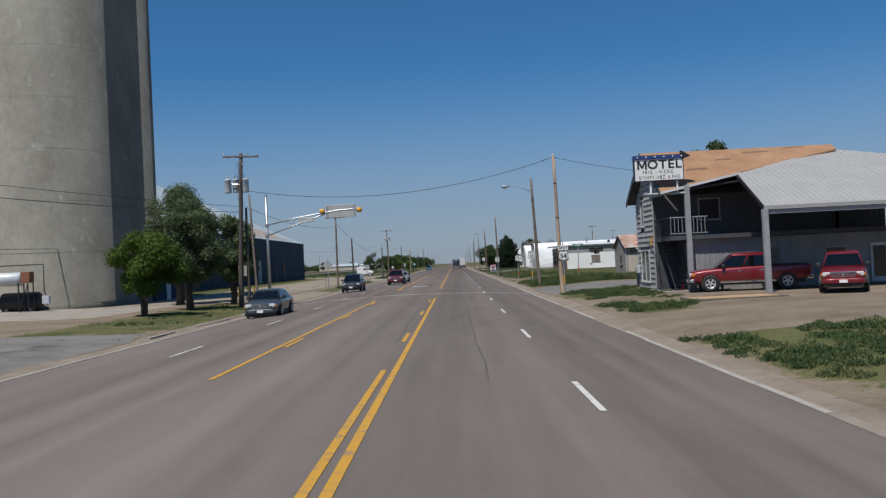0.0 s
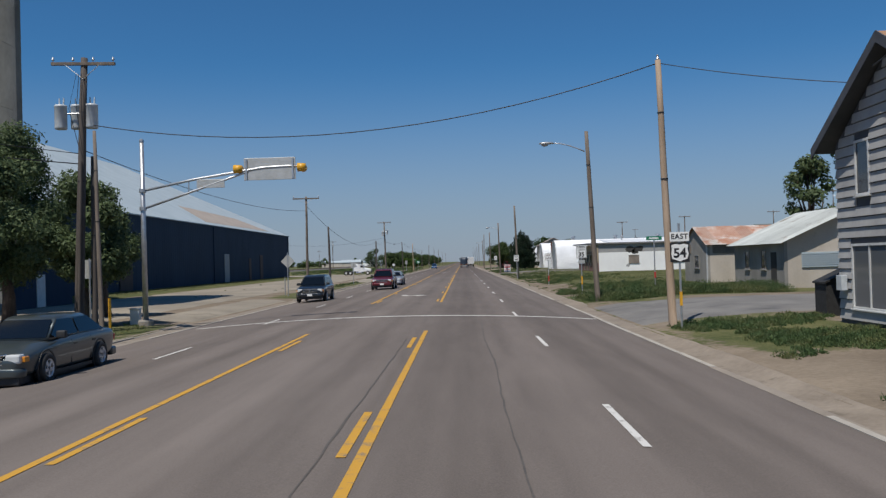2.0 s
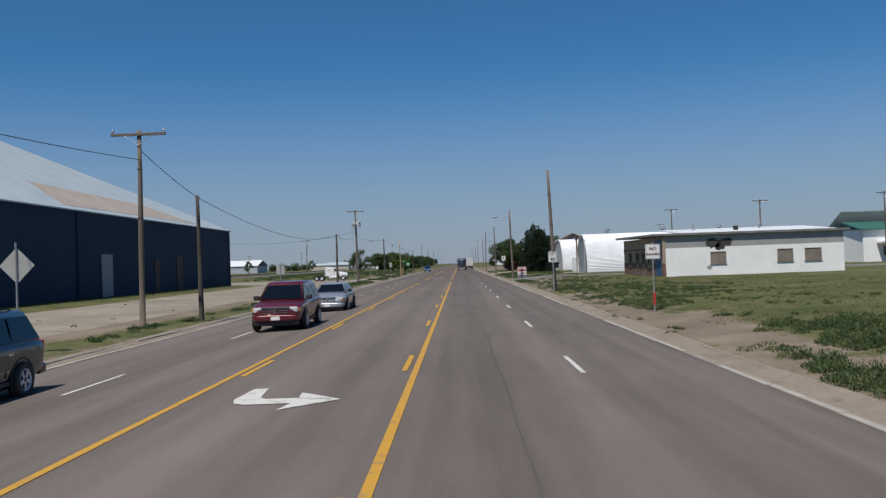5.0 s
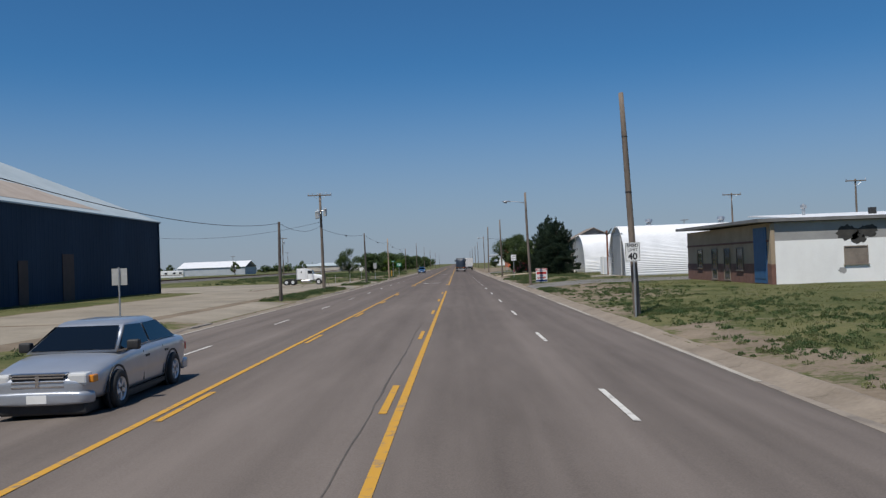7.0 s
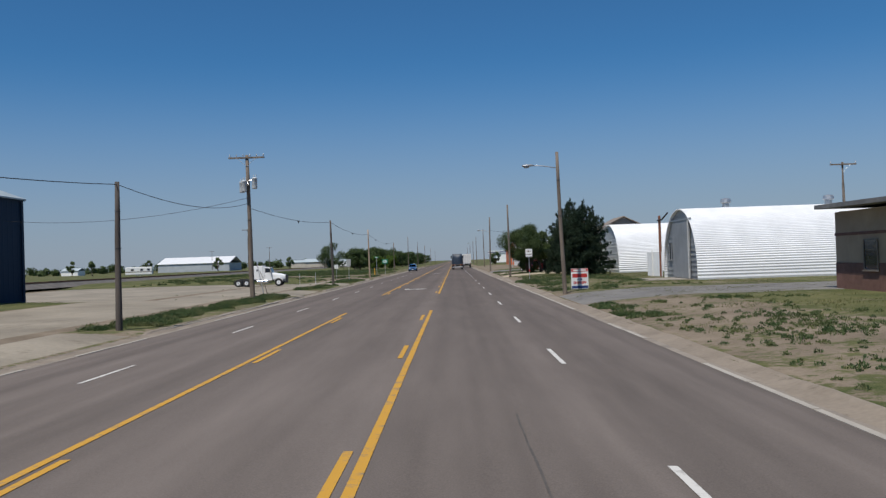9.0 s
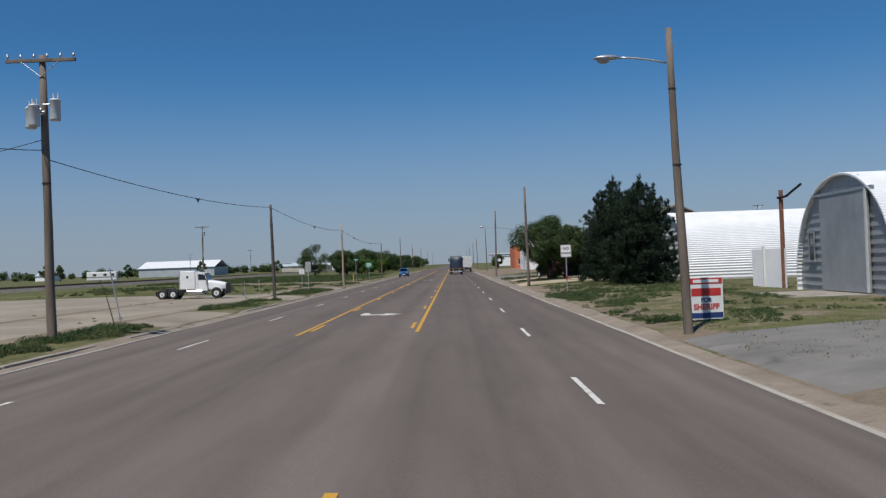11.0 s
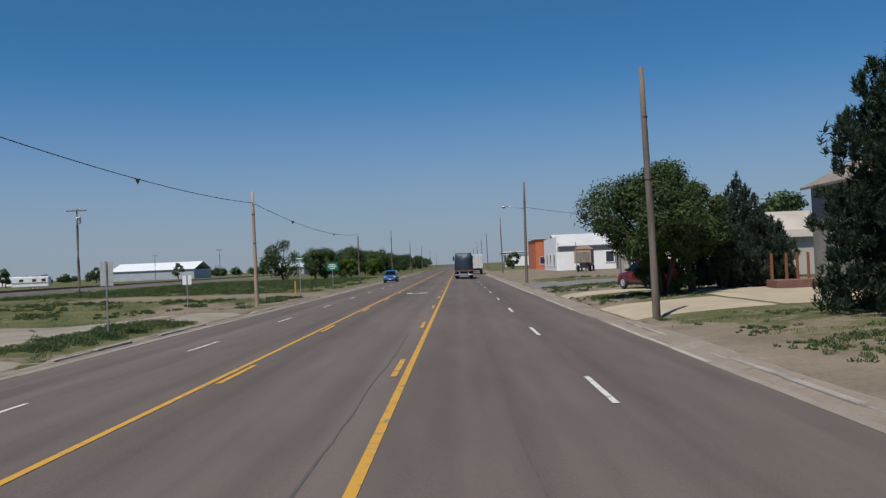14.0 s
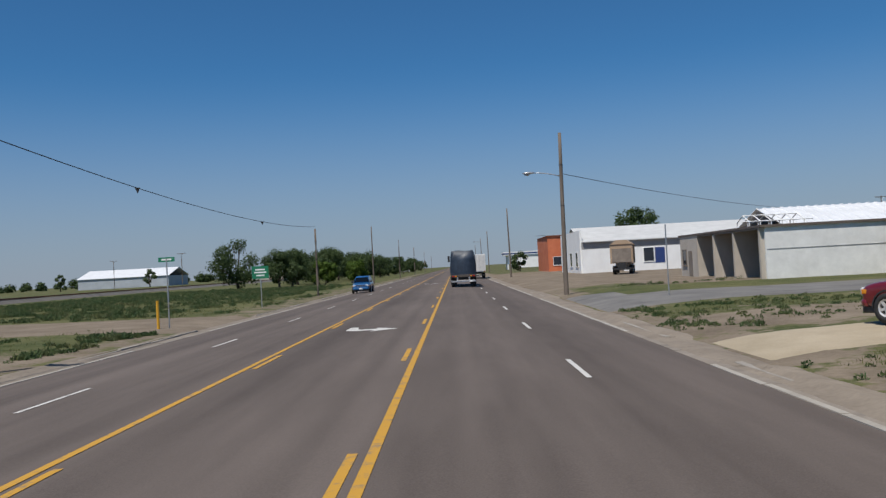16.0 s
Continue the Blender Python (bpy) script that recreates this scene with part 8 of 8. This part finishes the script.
def leaf_mesh(name, centres, radii, count, size, seed, flat=1.0, shell=0.55):
    """Many small leaves spread through ball-like clumps."""
    rng = np.random.default_rng(seed)
    centres, radii = np.array(centres), np.array(radii)
    pick = rng.choice(len(centres), count, p=radii ** 2 / np.sum(radii ** 2))
    d = rng.normal(size=(count, 3))
    d /= np.linalg.norm(d, axis=1)[:, None]
    rad = radii[pick] * (shell + (1 - shell) * rng.random(count)) * (0.75 + 0.4 * rng.random(count))
    p = centres[pick] + d * rad[:, None] * np.array([1, 1, flat])
    n = d * 1.5 + np.array([0, 0, 0.5]) + 0.75 * rng.normal(size=(count, 3))
    n /= np.linalg.norm(n, axis=1)[:, None]
    u = np.cross(n, rng.normal(size=(count, 3)))
    u /= np.linalg.norm(u, axis=1)[:, None]
    v = np.cross(n, u)
    s = size * (0.6 + 0.8 * rng.random(count))[:, None]
    verts = np.stack([p - u * s, p - v * s * 0.45, p + u * s, p + v * s * 0.45], 1).reshape(-1, 3)
    me = bpy.data.meshes.new(name)
    me.from_pydata(verts.tolist(), [], [(i, i + 1, i + 2, i + 3) for i in range(0, count * 4, 4)])
    return me


def tree(label, x, y, height, spread, trunk=1.6, leaves=5200, mat=None, seed=1, size=0.16, clumps=26, stems=1, group="trees", category="tree", name="tree", lobes=()):
    rng = random.Random(seed)
    t = thing(name, label, category, x, y, ground_z(x, y) - 0.05, 0, group)
    bm = bmesh.new()
    limbs, centres, radii = [], [], []
    for k in range(stems):
        a = rng.uniform(0, 6.28)
        top = Vector((math.cos(a) * 0.3 * stems, math.sin(a) * 0.3 * stems, trunk))
        r0 = 0.03 * height / math.sqrt(stems)
        tube([(0.1 * math.cos(a) * (stems > 1), 0.1 * math.sin(a) * (stems > 1), -0.2), top * 0.5 + Vector((rng.uniform(-0.1, 0.1), 0, 0)), top], r0 * 1.3, 8, bm, r0 * 0.85)
        limbs.append(top)
    crown_c = Vector((0, 0, trunk + (height - trunk) * 0.5))
    for k in range(clumps):
        z = rng.random()
        a = rng.uniform(0, 6.28)
        rr = spread * math.sqrt(max(0.05, 1 - (2 * z - 0.9) ** 2)) * rng.uniform(0.35, 0.85)
        c = Vector((math.cos(a) * rr, math.sin(a) * rr, trunk * 0.85 + (height - trunk * 0.85) * (0.08 + 0.84 * z)))
        centres.append(tuple(c))
        radii.append(spread * rng.uniform(0.2, 0.38))
        if k < 12:
            s = limbs[k % len(limbs)]
            mid = s.lerp(c, 0.5) + Vector((0, 0, 0.2))
            tube([s - Vector((0, 0, 0.1)), mid, c], 0.012 * height, 6, bm, 0.004 * height)
    for lx, ly, lz, lr in lobes:
        centres.append((lx, ly, lz))
        radii.append(lr)
        tube([limbs[0] - Vector((0, 0, 0.1)), limbs[0].lerp(Vector((lx, ly, lz)), 0.5) + Vector((0, 0, 0.2)), (lx, ly, lz)], 0.012 * height, 6, bm, 0.004 * height)
    part("trunk", bm, BARK, t, "brown trunk with bare limbs", True)
    me = leaf_mesh("crown", centres, radii, leaves, size, seed, 0.9)
    me.materials.append(mat or LEAF)
    ob = new("crown", me)
    ob.parent = t
    return t


def conifer(label, x, y, height, spread, seed=1, tufts_wanted=1500, mat=None, candle=0.3):
    """A dense pine: uneven whorls of limbs that rise at the ends, each set with upright tufts of needles."""
    rng = np.random.default_rng(seed)
    t = thing("conifer", label, "tree", x, y, ground_z(x, y) - 0.05, 0, "trees")
    bm = bmesh.new()
    rod((0, 0, -0.2), (0, 0, height * 0.95), 0.02 * height, 0.03, 8, bm)
    lean = rng.normal(size=2) * 0.15
    tips = []
    whorls = int(height / 0.42)
    for w in range(whorls):
        f = (w + 0.4) / whorls
        z = 0.25 + f * (height - 0.75)
        reach = spread * (1 - f ** 1.7) ** 0.78 * (0.85 + 0.15 * min(1, f * 6))
        limbs = 9 if f < 0.75 else 6
        for k in range(limbs):
            a = 6.2832 * (k + rng.random() * 0.9) / limbs + w
            lump = 1 + 0.38 * noise.noise((math.cos(a) * 1.4, math.sin(a) * 1.4, z * 0.75 + seed)) + 0.13 * rng.normal()
            L = max(0.25, reach * min(1.22, lump))
            rise = -0.06 + 0.8 * f
            if k < 5:
                rod((0, 0, z), (math.cos(a) * L * 0.8, math.sin(a) * L * 0.8, z + L * rise * 0.6), 0.035, 0.01, 5, bm, False)
            m = max(2, int(tufts_wanted * (L / spread) ** 1.3 / (whorls * 4.2)))
            for s in 1 - 0.75 * rng.random(m) ** 1.7:
                side = rng.normal() * 0.16 * L * s
                tips.append((math.cos(a) * L * s - math.sin(a) * side + lean[0] * f, math.sin(a) * L * s + math.cos(a) * side + lean[1] * f, max(0.2, z + L * s * s * rise + rng.normal() * 0.08), s))
    for k in range(9):
        tips.append((lean[0] + rng.normal() * 0.06, lean[1] + rng.normal() * 0.06, height - 0.12 * k, 1.0))
    part("trunk", bm, BARK, t)
    tips = np.array(tips)
    per = 26
    c = np.repeat(tips[:, :3], per, 0)
    n = len(c)
    a, e = rng.random(n) * 6.2832, 0.15 + 1.3 * rng.random(n) ** 0.8
    d = np.stack([np.cos(a) * np.cos(e), np.sin(a) * np.cos(e), np.sin(e)], 1)
    up = rng.random(n)[:, None] * candle
    ln = (0.07 + 0.09 * rng.random(n))[:, None]
    p = c + np.array([0, 0, 1.0]) * (up - candle * 0.4) + d * ln * 0.9
    side = np.cross(d, rng.normal(size=(n, 3)))
    side /= np.linalg.norm(side, axis=1)[:, None]
    v = np.stack([p - d * ln, p + side * 0.022, p + d * ln, p - side * 0.022], 1).reshape(-1, 3)
    me = bpy.data.meshes.new("crown")
    me.from_pydata(v.tolist(), [], [(i, i + 1, i + 2, i + 3) for i in range(0, n * 4, 4)])
    me.materials.append(mat or NEEDLE)
    ob = new("crown", me)
    ob.parent = t
    return t


tree("bright green young street tree on the lawn", -17.75, 47.9, 4.85, 2.45, 1.75, 34000, LEAF_BRIGHT, 3, 0.075, 30, 2)
tree("dull green street tree with a bare trunk on the lawn", -17.05, 54.4, 7.3, 2.6, 2.3, 34000, LEAF_DULL, 5, 0.08, 40)
tree("large dull green tree behind the lawn", -21.0, 64.5, 9.3, 3.3, 2.4, 34000, LEAF_DULL, 25, 0.09, 44)
tree("dull green street tree beside the transformer pole", -16.0, 61.1, 6.5, 2.2, 1.9, 24000, LEAF_DULL, 8, 0.085, 30)
tree("small thin tree beside the warehouse", -17.5, 67.5, 5.4, 2.2, 1.8, 9000, LEAF_DULL, 9, 0.085, 22)
JUNIPER = leaf_material("grey-green juniper needles", (0.022, 0.036, 0.026), (0.07, 0.095, 0.065), 1.2)
conifer("dense dark green pine beside the hut", 14.75, 232.1, 9.2, 3.05, 2, 2800)
conifer("tall dense dark green pine beside the hut", 14.9, 221.6, 8.2, 2.9, 4, 2700)
tree("broad dark green shade tree over the driveway", 11.0, 249.9, 6.75, 3.05, 2.3, 46000, LEAF, 11, 0.085, 60, 2, lobes=((-3.5, -0.5, 4.6, 1.25), (-2.8, 0.2, 5.3, 1.2), (-2.9, -0.8, 3.7, 0.85), (-1.6, 0.2, 5.7, 1.0)))
tree("low dark bush under the shade tree", 10.9, 250.2, 2.2, 1.6, 0.2, 11000, LEAF, 22, 0.07, 16, category="bush", name="bush", group="bushes")
tree("broad green shade tree beside the driveway", 13.0, 251.9, 6.2, 2.1, 1.8, 22000, LEAF, 12, 0.09, 34)
conifer("grey-green juniper beside the driveway", 16.9, 256.2, 6.6, 2.2, 14, 1500, JUNIPER, 0.36)
conifer("grey-green juniper beside the driveway", 18.3, 255.3, 4.4, 1.75, 15, 900, JUNIPER, 0.36)
conifer("grey-green juniper beside the driveway", 15.2, 254.4, 5.0, 1.9, 23, 900, JUNIPER, 0.36)
tree("dense round tree behind the motel", 22.4, 69.4, 11.3, 2.5, 6.0, 5600, LEAF, 16, 0.15, 22)
tree("dull green tree behind the old house", 31.0, 100.0, 10.6, 2.9, 3.0, 3600, LEAF_DULL, 21, 0.2, 24)
tree("dark round tree behind the shop", 38, 413.1, 12.0, 6.0, 3.0, 4200, LEAF, 17, 0.32, 28)
tree("distant tree behind the huts", 34, 293.1, 8.2, 4.5, 2.0, 3000, LEAF, 18, 0.28, 22)
tree("small dark bush beside the orange building", 15.5, 439.1, 4.6, 2.6, 0.6, 2200, LEAF, 19, 0.2, 14)
rng = random.Random(7)
for k, (x, y, h) in enumerate(((-36, 381.1, 8.2), (-29, 391.1, 6.2), (-24, 397.1, 4.4), (-31, 408.1, 6.8), (-27, 421.1, 7.2), (-22, 429.1, 5.0), (-30, 441.1, 7.5), (-25, 455.1, 6.5), (-29, 473.1, 7.8), (-22, 491.1, 6.0), (-28, 513.1, 8.0), (-23, 538.1, 6.6), (-27, 568.1, 7.4), (-22, 603.1, 7.0), (-26, 643.1, 7.6), (-21, 693.1, 7.4), (-25, 753.1, 8.0), (-30, 385.1, 6.0), (-26, 403.1, 5.5), (-33, 415.1, 7.0), (-24, 443.1, 6.6), (-30, 459.1, 7.0), (-24, 473.1, 6.4), (-27, 501.1, 7.2), (-25, 525.1, 7.0), (-28, 553.1, 7.4), (-24, 583.1, 7.0), (-26, 623.1, 7.4), (-23, 668.1, 7.4), (-24, 723.1, 7.6), (-26, 793.1, 8), (-24, 853.1, 8))):
    tree("dark green tree in a row along the highway", x, y, h, h * 0.68, h * 0.17, 5600, LEAF_BRIGHT if k in (2, 5) else LEAF, 30 + k, 0.19, 20, 1, "trees along the highway")
for k, (x, y, h) in enumerate(((-178, 621.1, 8), (-138, 623.1, 9), (-215, 603.1, 8), (-98, 633.1, 7), (-250, 553.1, 10), (-165, 513.1, 7), (-84, 693.1, 7), (-290, 613.1, 12))):
    tree("far tree beside the buildings beyond the railway", x, y, h, h * 0.4, h * 0.25, 1100, LEAF_DULL, 60 + k, 0.4, 12, 1, "far trees")


def far_woods(name, label, spots, count, seed):
    """A low uneven belt of distant woods, as one mass of leaves."""
    r = np.random.default_rng(seed)
    cs, rs = [], []
    for x0, y0, x1, y1, h in spots:
        n = int(max(abs(x1 - x0), abs(y1 - y0)) / 9)
        for i in range(n):
            f = (i + r.random()) / n
            hh = h * (0.35 + 0.65 * r.random())
            cs.append((x0 + (x1 - x0) * f, y0 + (y1 - y0) * f + r.normal() * 8, hh * 0.45))
            rs.append(hh * 0.62)
    me = leaf_mesh(name, cs, rs, count, 1.3, seed, 0.9, 0.3)
    me.materials.append(LEAF)
    tagged(new(name, me), label, "woods", "", "stuff")


far_woods("far_woods_left", "low hazy belt of far trees", ((-900, 900, -60, 1500, 13), (-1400, 700, -900, 900, 14), (-500, 760, -60, 980, 9), (-420, 560, -260, 700, 6)), 44000, 3)
far_woods("far_woods_right", "low hazy belt of far trees", ((60, 900, 900, 1000, 9), (120, 420, 420, 520, 8)), 16000, 4)

# ---- weeds and grass ----


def tufts(name, label, areas, mat, seed, blades=9, height=0.13, spread=0.2):
    """Blades of grass where the ground is grassy and a noise lets them stand: areas of (x0, x1, y0, y1, how many, height factor)."""
    r = random.Random(seed)
    verts, faces = [], []
    for x0, x1, y0, y1, count, hf in areas:
        for _ in range(count):
            x, y = r.uniform(x0, x1), r.uniform(y0, y1)
            k = noise.noise((x * 0.45, y * 0.45, seed * 3.1)) + 0.5 * noise.noise((x * 1.6, y * 1.6, seed))
            if k + (grass_at(x, y) - 0.55) * 1.6 < 0.08:
                continue
            z = ground_z(x, y) - 0.01
            hh = height * hf * (0.6 + 0.9 * max(0.0, k + 0.3)) * r.uniform(0.6, 1.3)
            for _b in range(blades):
                a, s = r.uniform(0, 6.283), r.uniform(0.2, 1) * spread
                bx, by = x + math.cos(a) * s, y + math.sin(a) * s
                w = 0.007 + 0.013 * hf * r.random()
                dx, dy = math.cos(a + 1.57) * w, math.sin(a + 1.57) * w
                tx, ty = bx + math.cos(a) * hh * r.uniform(0.1, 0.7), by + math.sin(a) * hh * r.uniform(0.1, 0.7)
                n = len(verts)
                verts += [(bx - dx, by - dy, z), (bx + dx, by + dy, z), (tx + dx * 0.5, ty + dy * 0.5, z + hh * 0.8), (tx - dx * 0.3, ty - dy * 0.3, z + hh)]
                faces.append((n, n + 1, n + 2, n + 3))
    me = bpy.data.meshes.new(name)
    me.from_pydata(verts, [], faces)
    me.materials.append(mat)
    tagged(new(name, me), label, "grass", "", "stuff")



def weeds(name, label, areas, mat, seed, leaf=0.036):
    """Low mounds of broad leaves where a noise lets them grow: areas of (x0, x1, y0, y1, mounds, size, cover)."""
    r = np.random.default_rng(seed)
    cs, rs, hs, ns = [], [], [], []
    for x0, x1, y0, y1, count, size, cover in areas:
        for _ in range(count):
            x, y = r.uniform(x0, x1), r.uniform(y0, y1)
            edge = min(x - x0, x1 - x, (y - y0) * 0.6, (y1 - y) * 0.6) / 1.2
            k = noise.noise((x * 0.5, y * 0.33, seed * 3.1)) + 0.55 * noise.noise((x * 1.5, y * 1.1, seed)) + min(0.0, edge - 1) * 0.7
            if k < 0.35 - cover:
                continue
            s = size * r.uniform(0.5, 1.35) * (0.7 + 0.6 * min(1.0, max(0.0, k + cover)))
            cs.append((x, y, ground_z(x, y)))
            rs.append(s)
            hs.append(s * r.uniform(0.45, 0.9))
            ns.append(int(16 + 190 * s))
    cs, rs, hs, ns = np.array(cs), np.array(rs), np.array(hs), np.array(ns)
    pick = np.repeat(np.arange(len(cs)), ns)
    n = len(pick)
    a, e = r.random(n) * 6.2832, np.arcsin(r.random(n))
    q = 0.45 + 0.55 * r.random(n) ** 0.5
    out = np.stack([np.cos(a) * np.cos(e), np.sin(a) * np.cos(e), np.sin(e)], 1)
    p = cs[pick] + out * q[:, None] * np.stack([rs[pick], rs[pick], hs[pick]], 1)
    d = out + np.array([0, 0, 0.5]) + 0.7 * r.normal(size=(n, 3))
    d /= np.linalg.norm(d, axis=1)[:, None]
    blade = r.random(n) < 0.22
    d[blade] = np.array([0, 0, 1.0]) + 0.35 * r.normal(size=(int(blade.sum()), 3))
    u = np.cross(d, r.normal(size=(n, 3)))
    u /= np.linalg.norm(u, axis=1)[:, None]
    s = (leaf * (0.6 + 0.9 * r.random(n)) * (0.8 + 0.6 * rs[pick]) * np.where(blade, 1.4, 1.0))[:, None]
    verts = np.stack([p - d * s, p + u * leaf * 0.4, p + d * s, p - u * leaf * 0.4], 1).reshape(-1, 3)
    verts[:, 2] = np.maximum(verts[:, 2], np.repeat(cs[pick][:, 2], 4) - 0.03)
    me = bpy.data.meshes.new(name)
    me.from_pydata(verts.tolist(), [], [(i, i + 1, i + 2, i + 3) for i in range(0, n * 4, 4)])
    me.materials.append(mat)
    tagged(new(name, me), label, "weeds", "", "stuff")


weeds("roadside_weeds_right", "patchy low mounds of broad-leaved roadside weeds", ((6.6, 13, 12, 23, 1700, 0.19, 0.5), (7.0, 10.6, 31.3, 38.6, 700, 0.2, 0.6), (9.6, 12.5, 38, 43, 160, 0.12, 0.3), (7.2, 12.4, 43, 54.5, 1500, 0.17, 0.6), (7.3, 18, 70.2, 75.5, 1500, 0.5, 0.9), (6.75, 8.3, 80.5, 88, 260, 0.3, 0.9), (8.0, 9.6, 82, 92, 90, 0.14, 0.2), (8.8, 17, 76, 95, 1900, 0.27, 0.55), (9.0, 20, 92, 132.4, 1700, 0.13, 0.05), (6.9, 12, 99, 112, 420, 0.2, 0.3), (6.5, 14, 108, 135, 1700, 0.1, 0.06), (6.8, 18, 112, 169.4, 2600, 0.15, 0.1), (6.8, 12.5, 124.56, 140.4, 900, 0.13, 0.22), (6.7, 8.2, 158.5, 168.8, 420, 0.17, 0.75), (8.6, 14.5, 164.5, 169.4, 420, 0.15, 0.4), (8.3, 11.5, 88, 99, 420, 0.2, 0.45), (6.4, 9.0, 184.6, 191, 260, 0.24, 0.6), (6.8, 18, 182.6, 223.1, 2600, 0.15, 0.1), (6.4, 10.4, 194.6, 203, 420, 0.22, 0.55), (6.35, 8.7, 201.0, 212.5, 900, 0.25, 0.85), (8.2, 17, 204, 231, 1800, 0.15, 0.22), (7.4, 16, 203, 226, 420, 0.12, 1.4), (7.2, 15, 110, 136, 380, 0.12, 1.4), (7.0, 13, 140, 158, 220, 0.12, 1.4), (6.6, 13, 247.4, 256, 90, 0.13, 1.4), (6.6, 16, 263.5, 275.5, 150, 0.13, 1.4), (6.6, 10, 212, 234, 500, 0.1, 0.12), (8, 16, 231.5, 237.1, 420, 0.12, 0.2), (6.3, 8.2, 233.4, 237.2, 130, 0.12, 0.3), (6.3, 7.8, 92, 169.58, 520, 0.1, 0.35), (6.3, 7.8, 182.1, 233.1, 360, 0.1, 0.35), (7.2, 12, 182.1, 193.1, 260, 0.2, 0.4), (6.5, 11.5, 246.9, 256.4, 620, 0.13, 0.3), (6.5, 12, 263.0, 276.0, 620, 0.14, 0.2), (9, 30, 269.2, 276.0, 520, 0.12, 0.15), (10, 30, 298.1, 301.6, 300, 0.25, 0.4)), WEED, 2)
weeds("roadside_weeds_left", "patchy low mounds of broad-leaved roadside weeds", ((-17.5, -12.3, 38, 63, 900, 0.12, 0.15), (-14.6, -12.3, 96, 136.4, 1500, 0.2, 0.35), (-14.8, -12.3, 160.44, 193.1, 2400, 0.26, 0.8), (-15.2, -12.3, 206.1, 220.6, 800, 0.26, 0.6), (-16.2, -12.3, 230.4, 245.6, 900, 0.26, 0.6), (-15, -12.3, 255.1, 268.1, 300, 0.2, 0.2), (-16, -12.6, 291.1, 333.1, 700, 0.22, 0.2), (-30, -16, 198.1, 255.1, 260, 0.13, 0.0), (-26, -16, 90, 137.4, 120, 0.12, 0.0)), WEED, 3)
weeds("field_weeds_left", "tall dull green weeds in the field beside the railway", ((-50, -17, 259.1, 276.1, 1500, 0.24, 0.3), (-15.5, -12.5, 264.1, 276.1, 420, 0.2, 0.4), (-52, -16, 290.1, 378.1, 5600, 0.32, 0.5)), WEED, 6, 0.06)
tufts("dry_grass_right", "short dry yellow-green grass", ((7.4, 30, 71, 147.4, 11000, 0.5), (7.4, 24, 147.4, 225.1, 8500, 0.5), (6.6, 12, 247, 256.4, 900, 0.45), (6.6, 28, 263, 276, 3600, 0.45), (7, 17, 204, 237, 5200, 0.4)), DRYGRASS, 4, 5)
tufts("dry_grass_left", "short dry yellow-green grass", ((-34, -30, 90, 193.1, 2600, 0.7), (-19, -12.2, 31, 63, 1800, 0.5), (-40, -14, 255.1, 323.1, 5200, 0.8)), DRYGRASS, 5, 5)

stick = thing("dead_branch", "bare dead branch stuck in the verge", "branch", -15.0, 193.5, 0.05)
part("stem", tube([(0.5, 0, -0.1), (0.3, 0, 0.7), (0.12, 0, 1.4), (-0.1, 0, 2.0)], 0.03, 6, None, 0.012), BARK, stick)
part("twig", tube([(0.12, 0, 1.4), (0.3, 0.1, 1.65)], 0.012, 5, None, 0.006), BARK, stick)
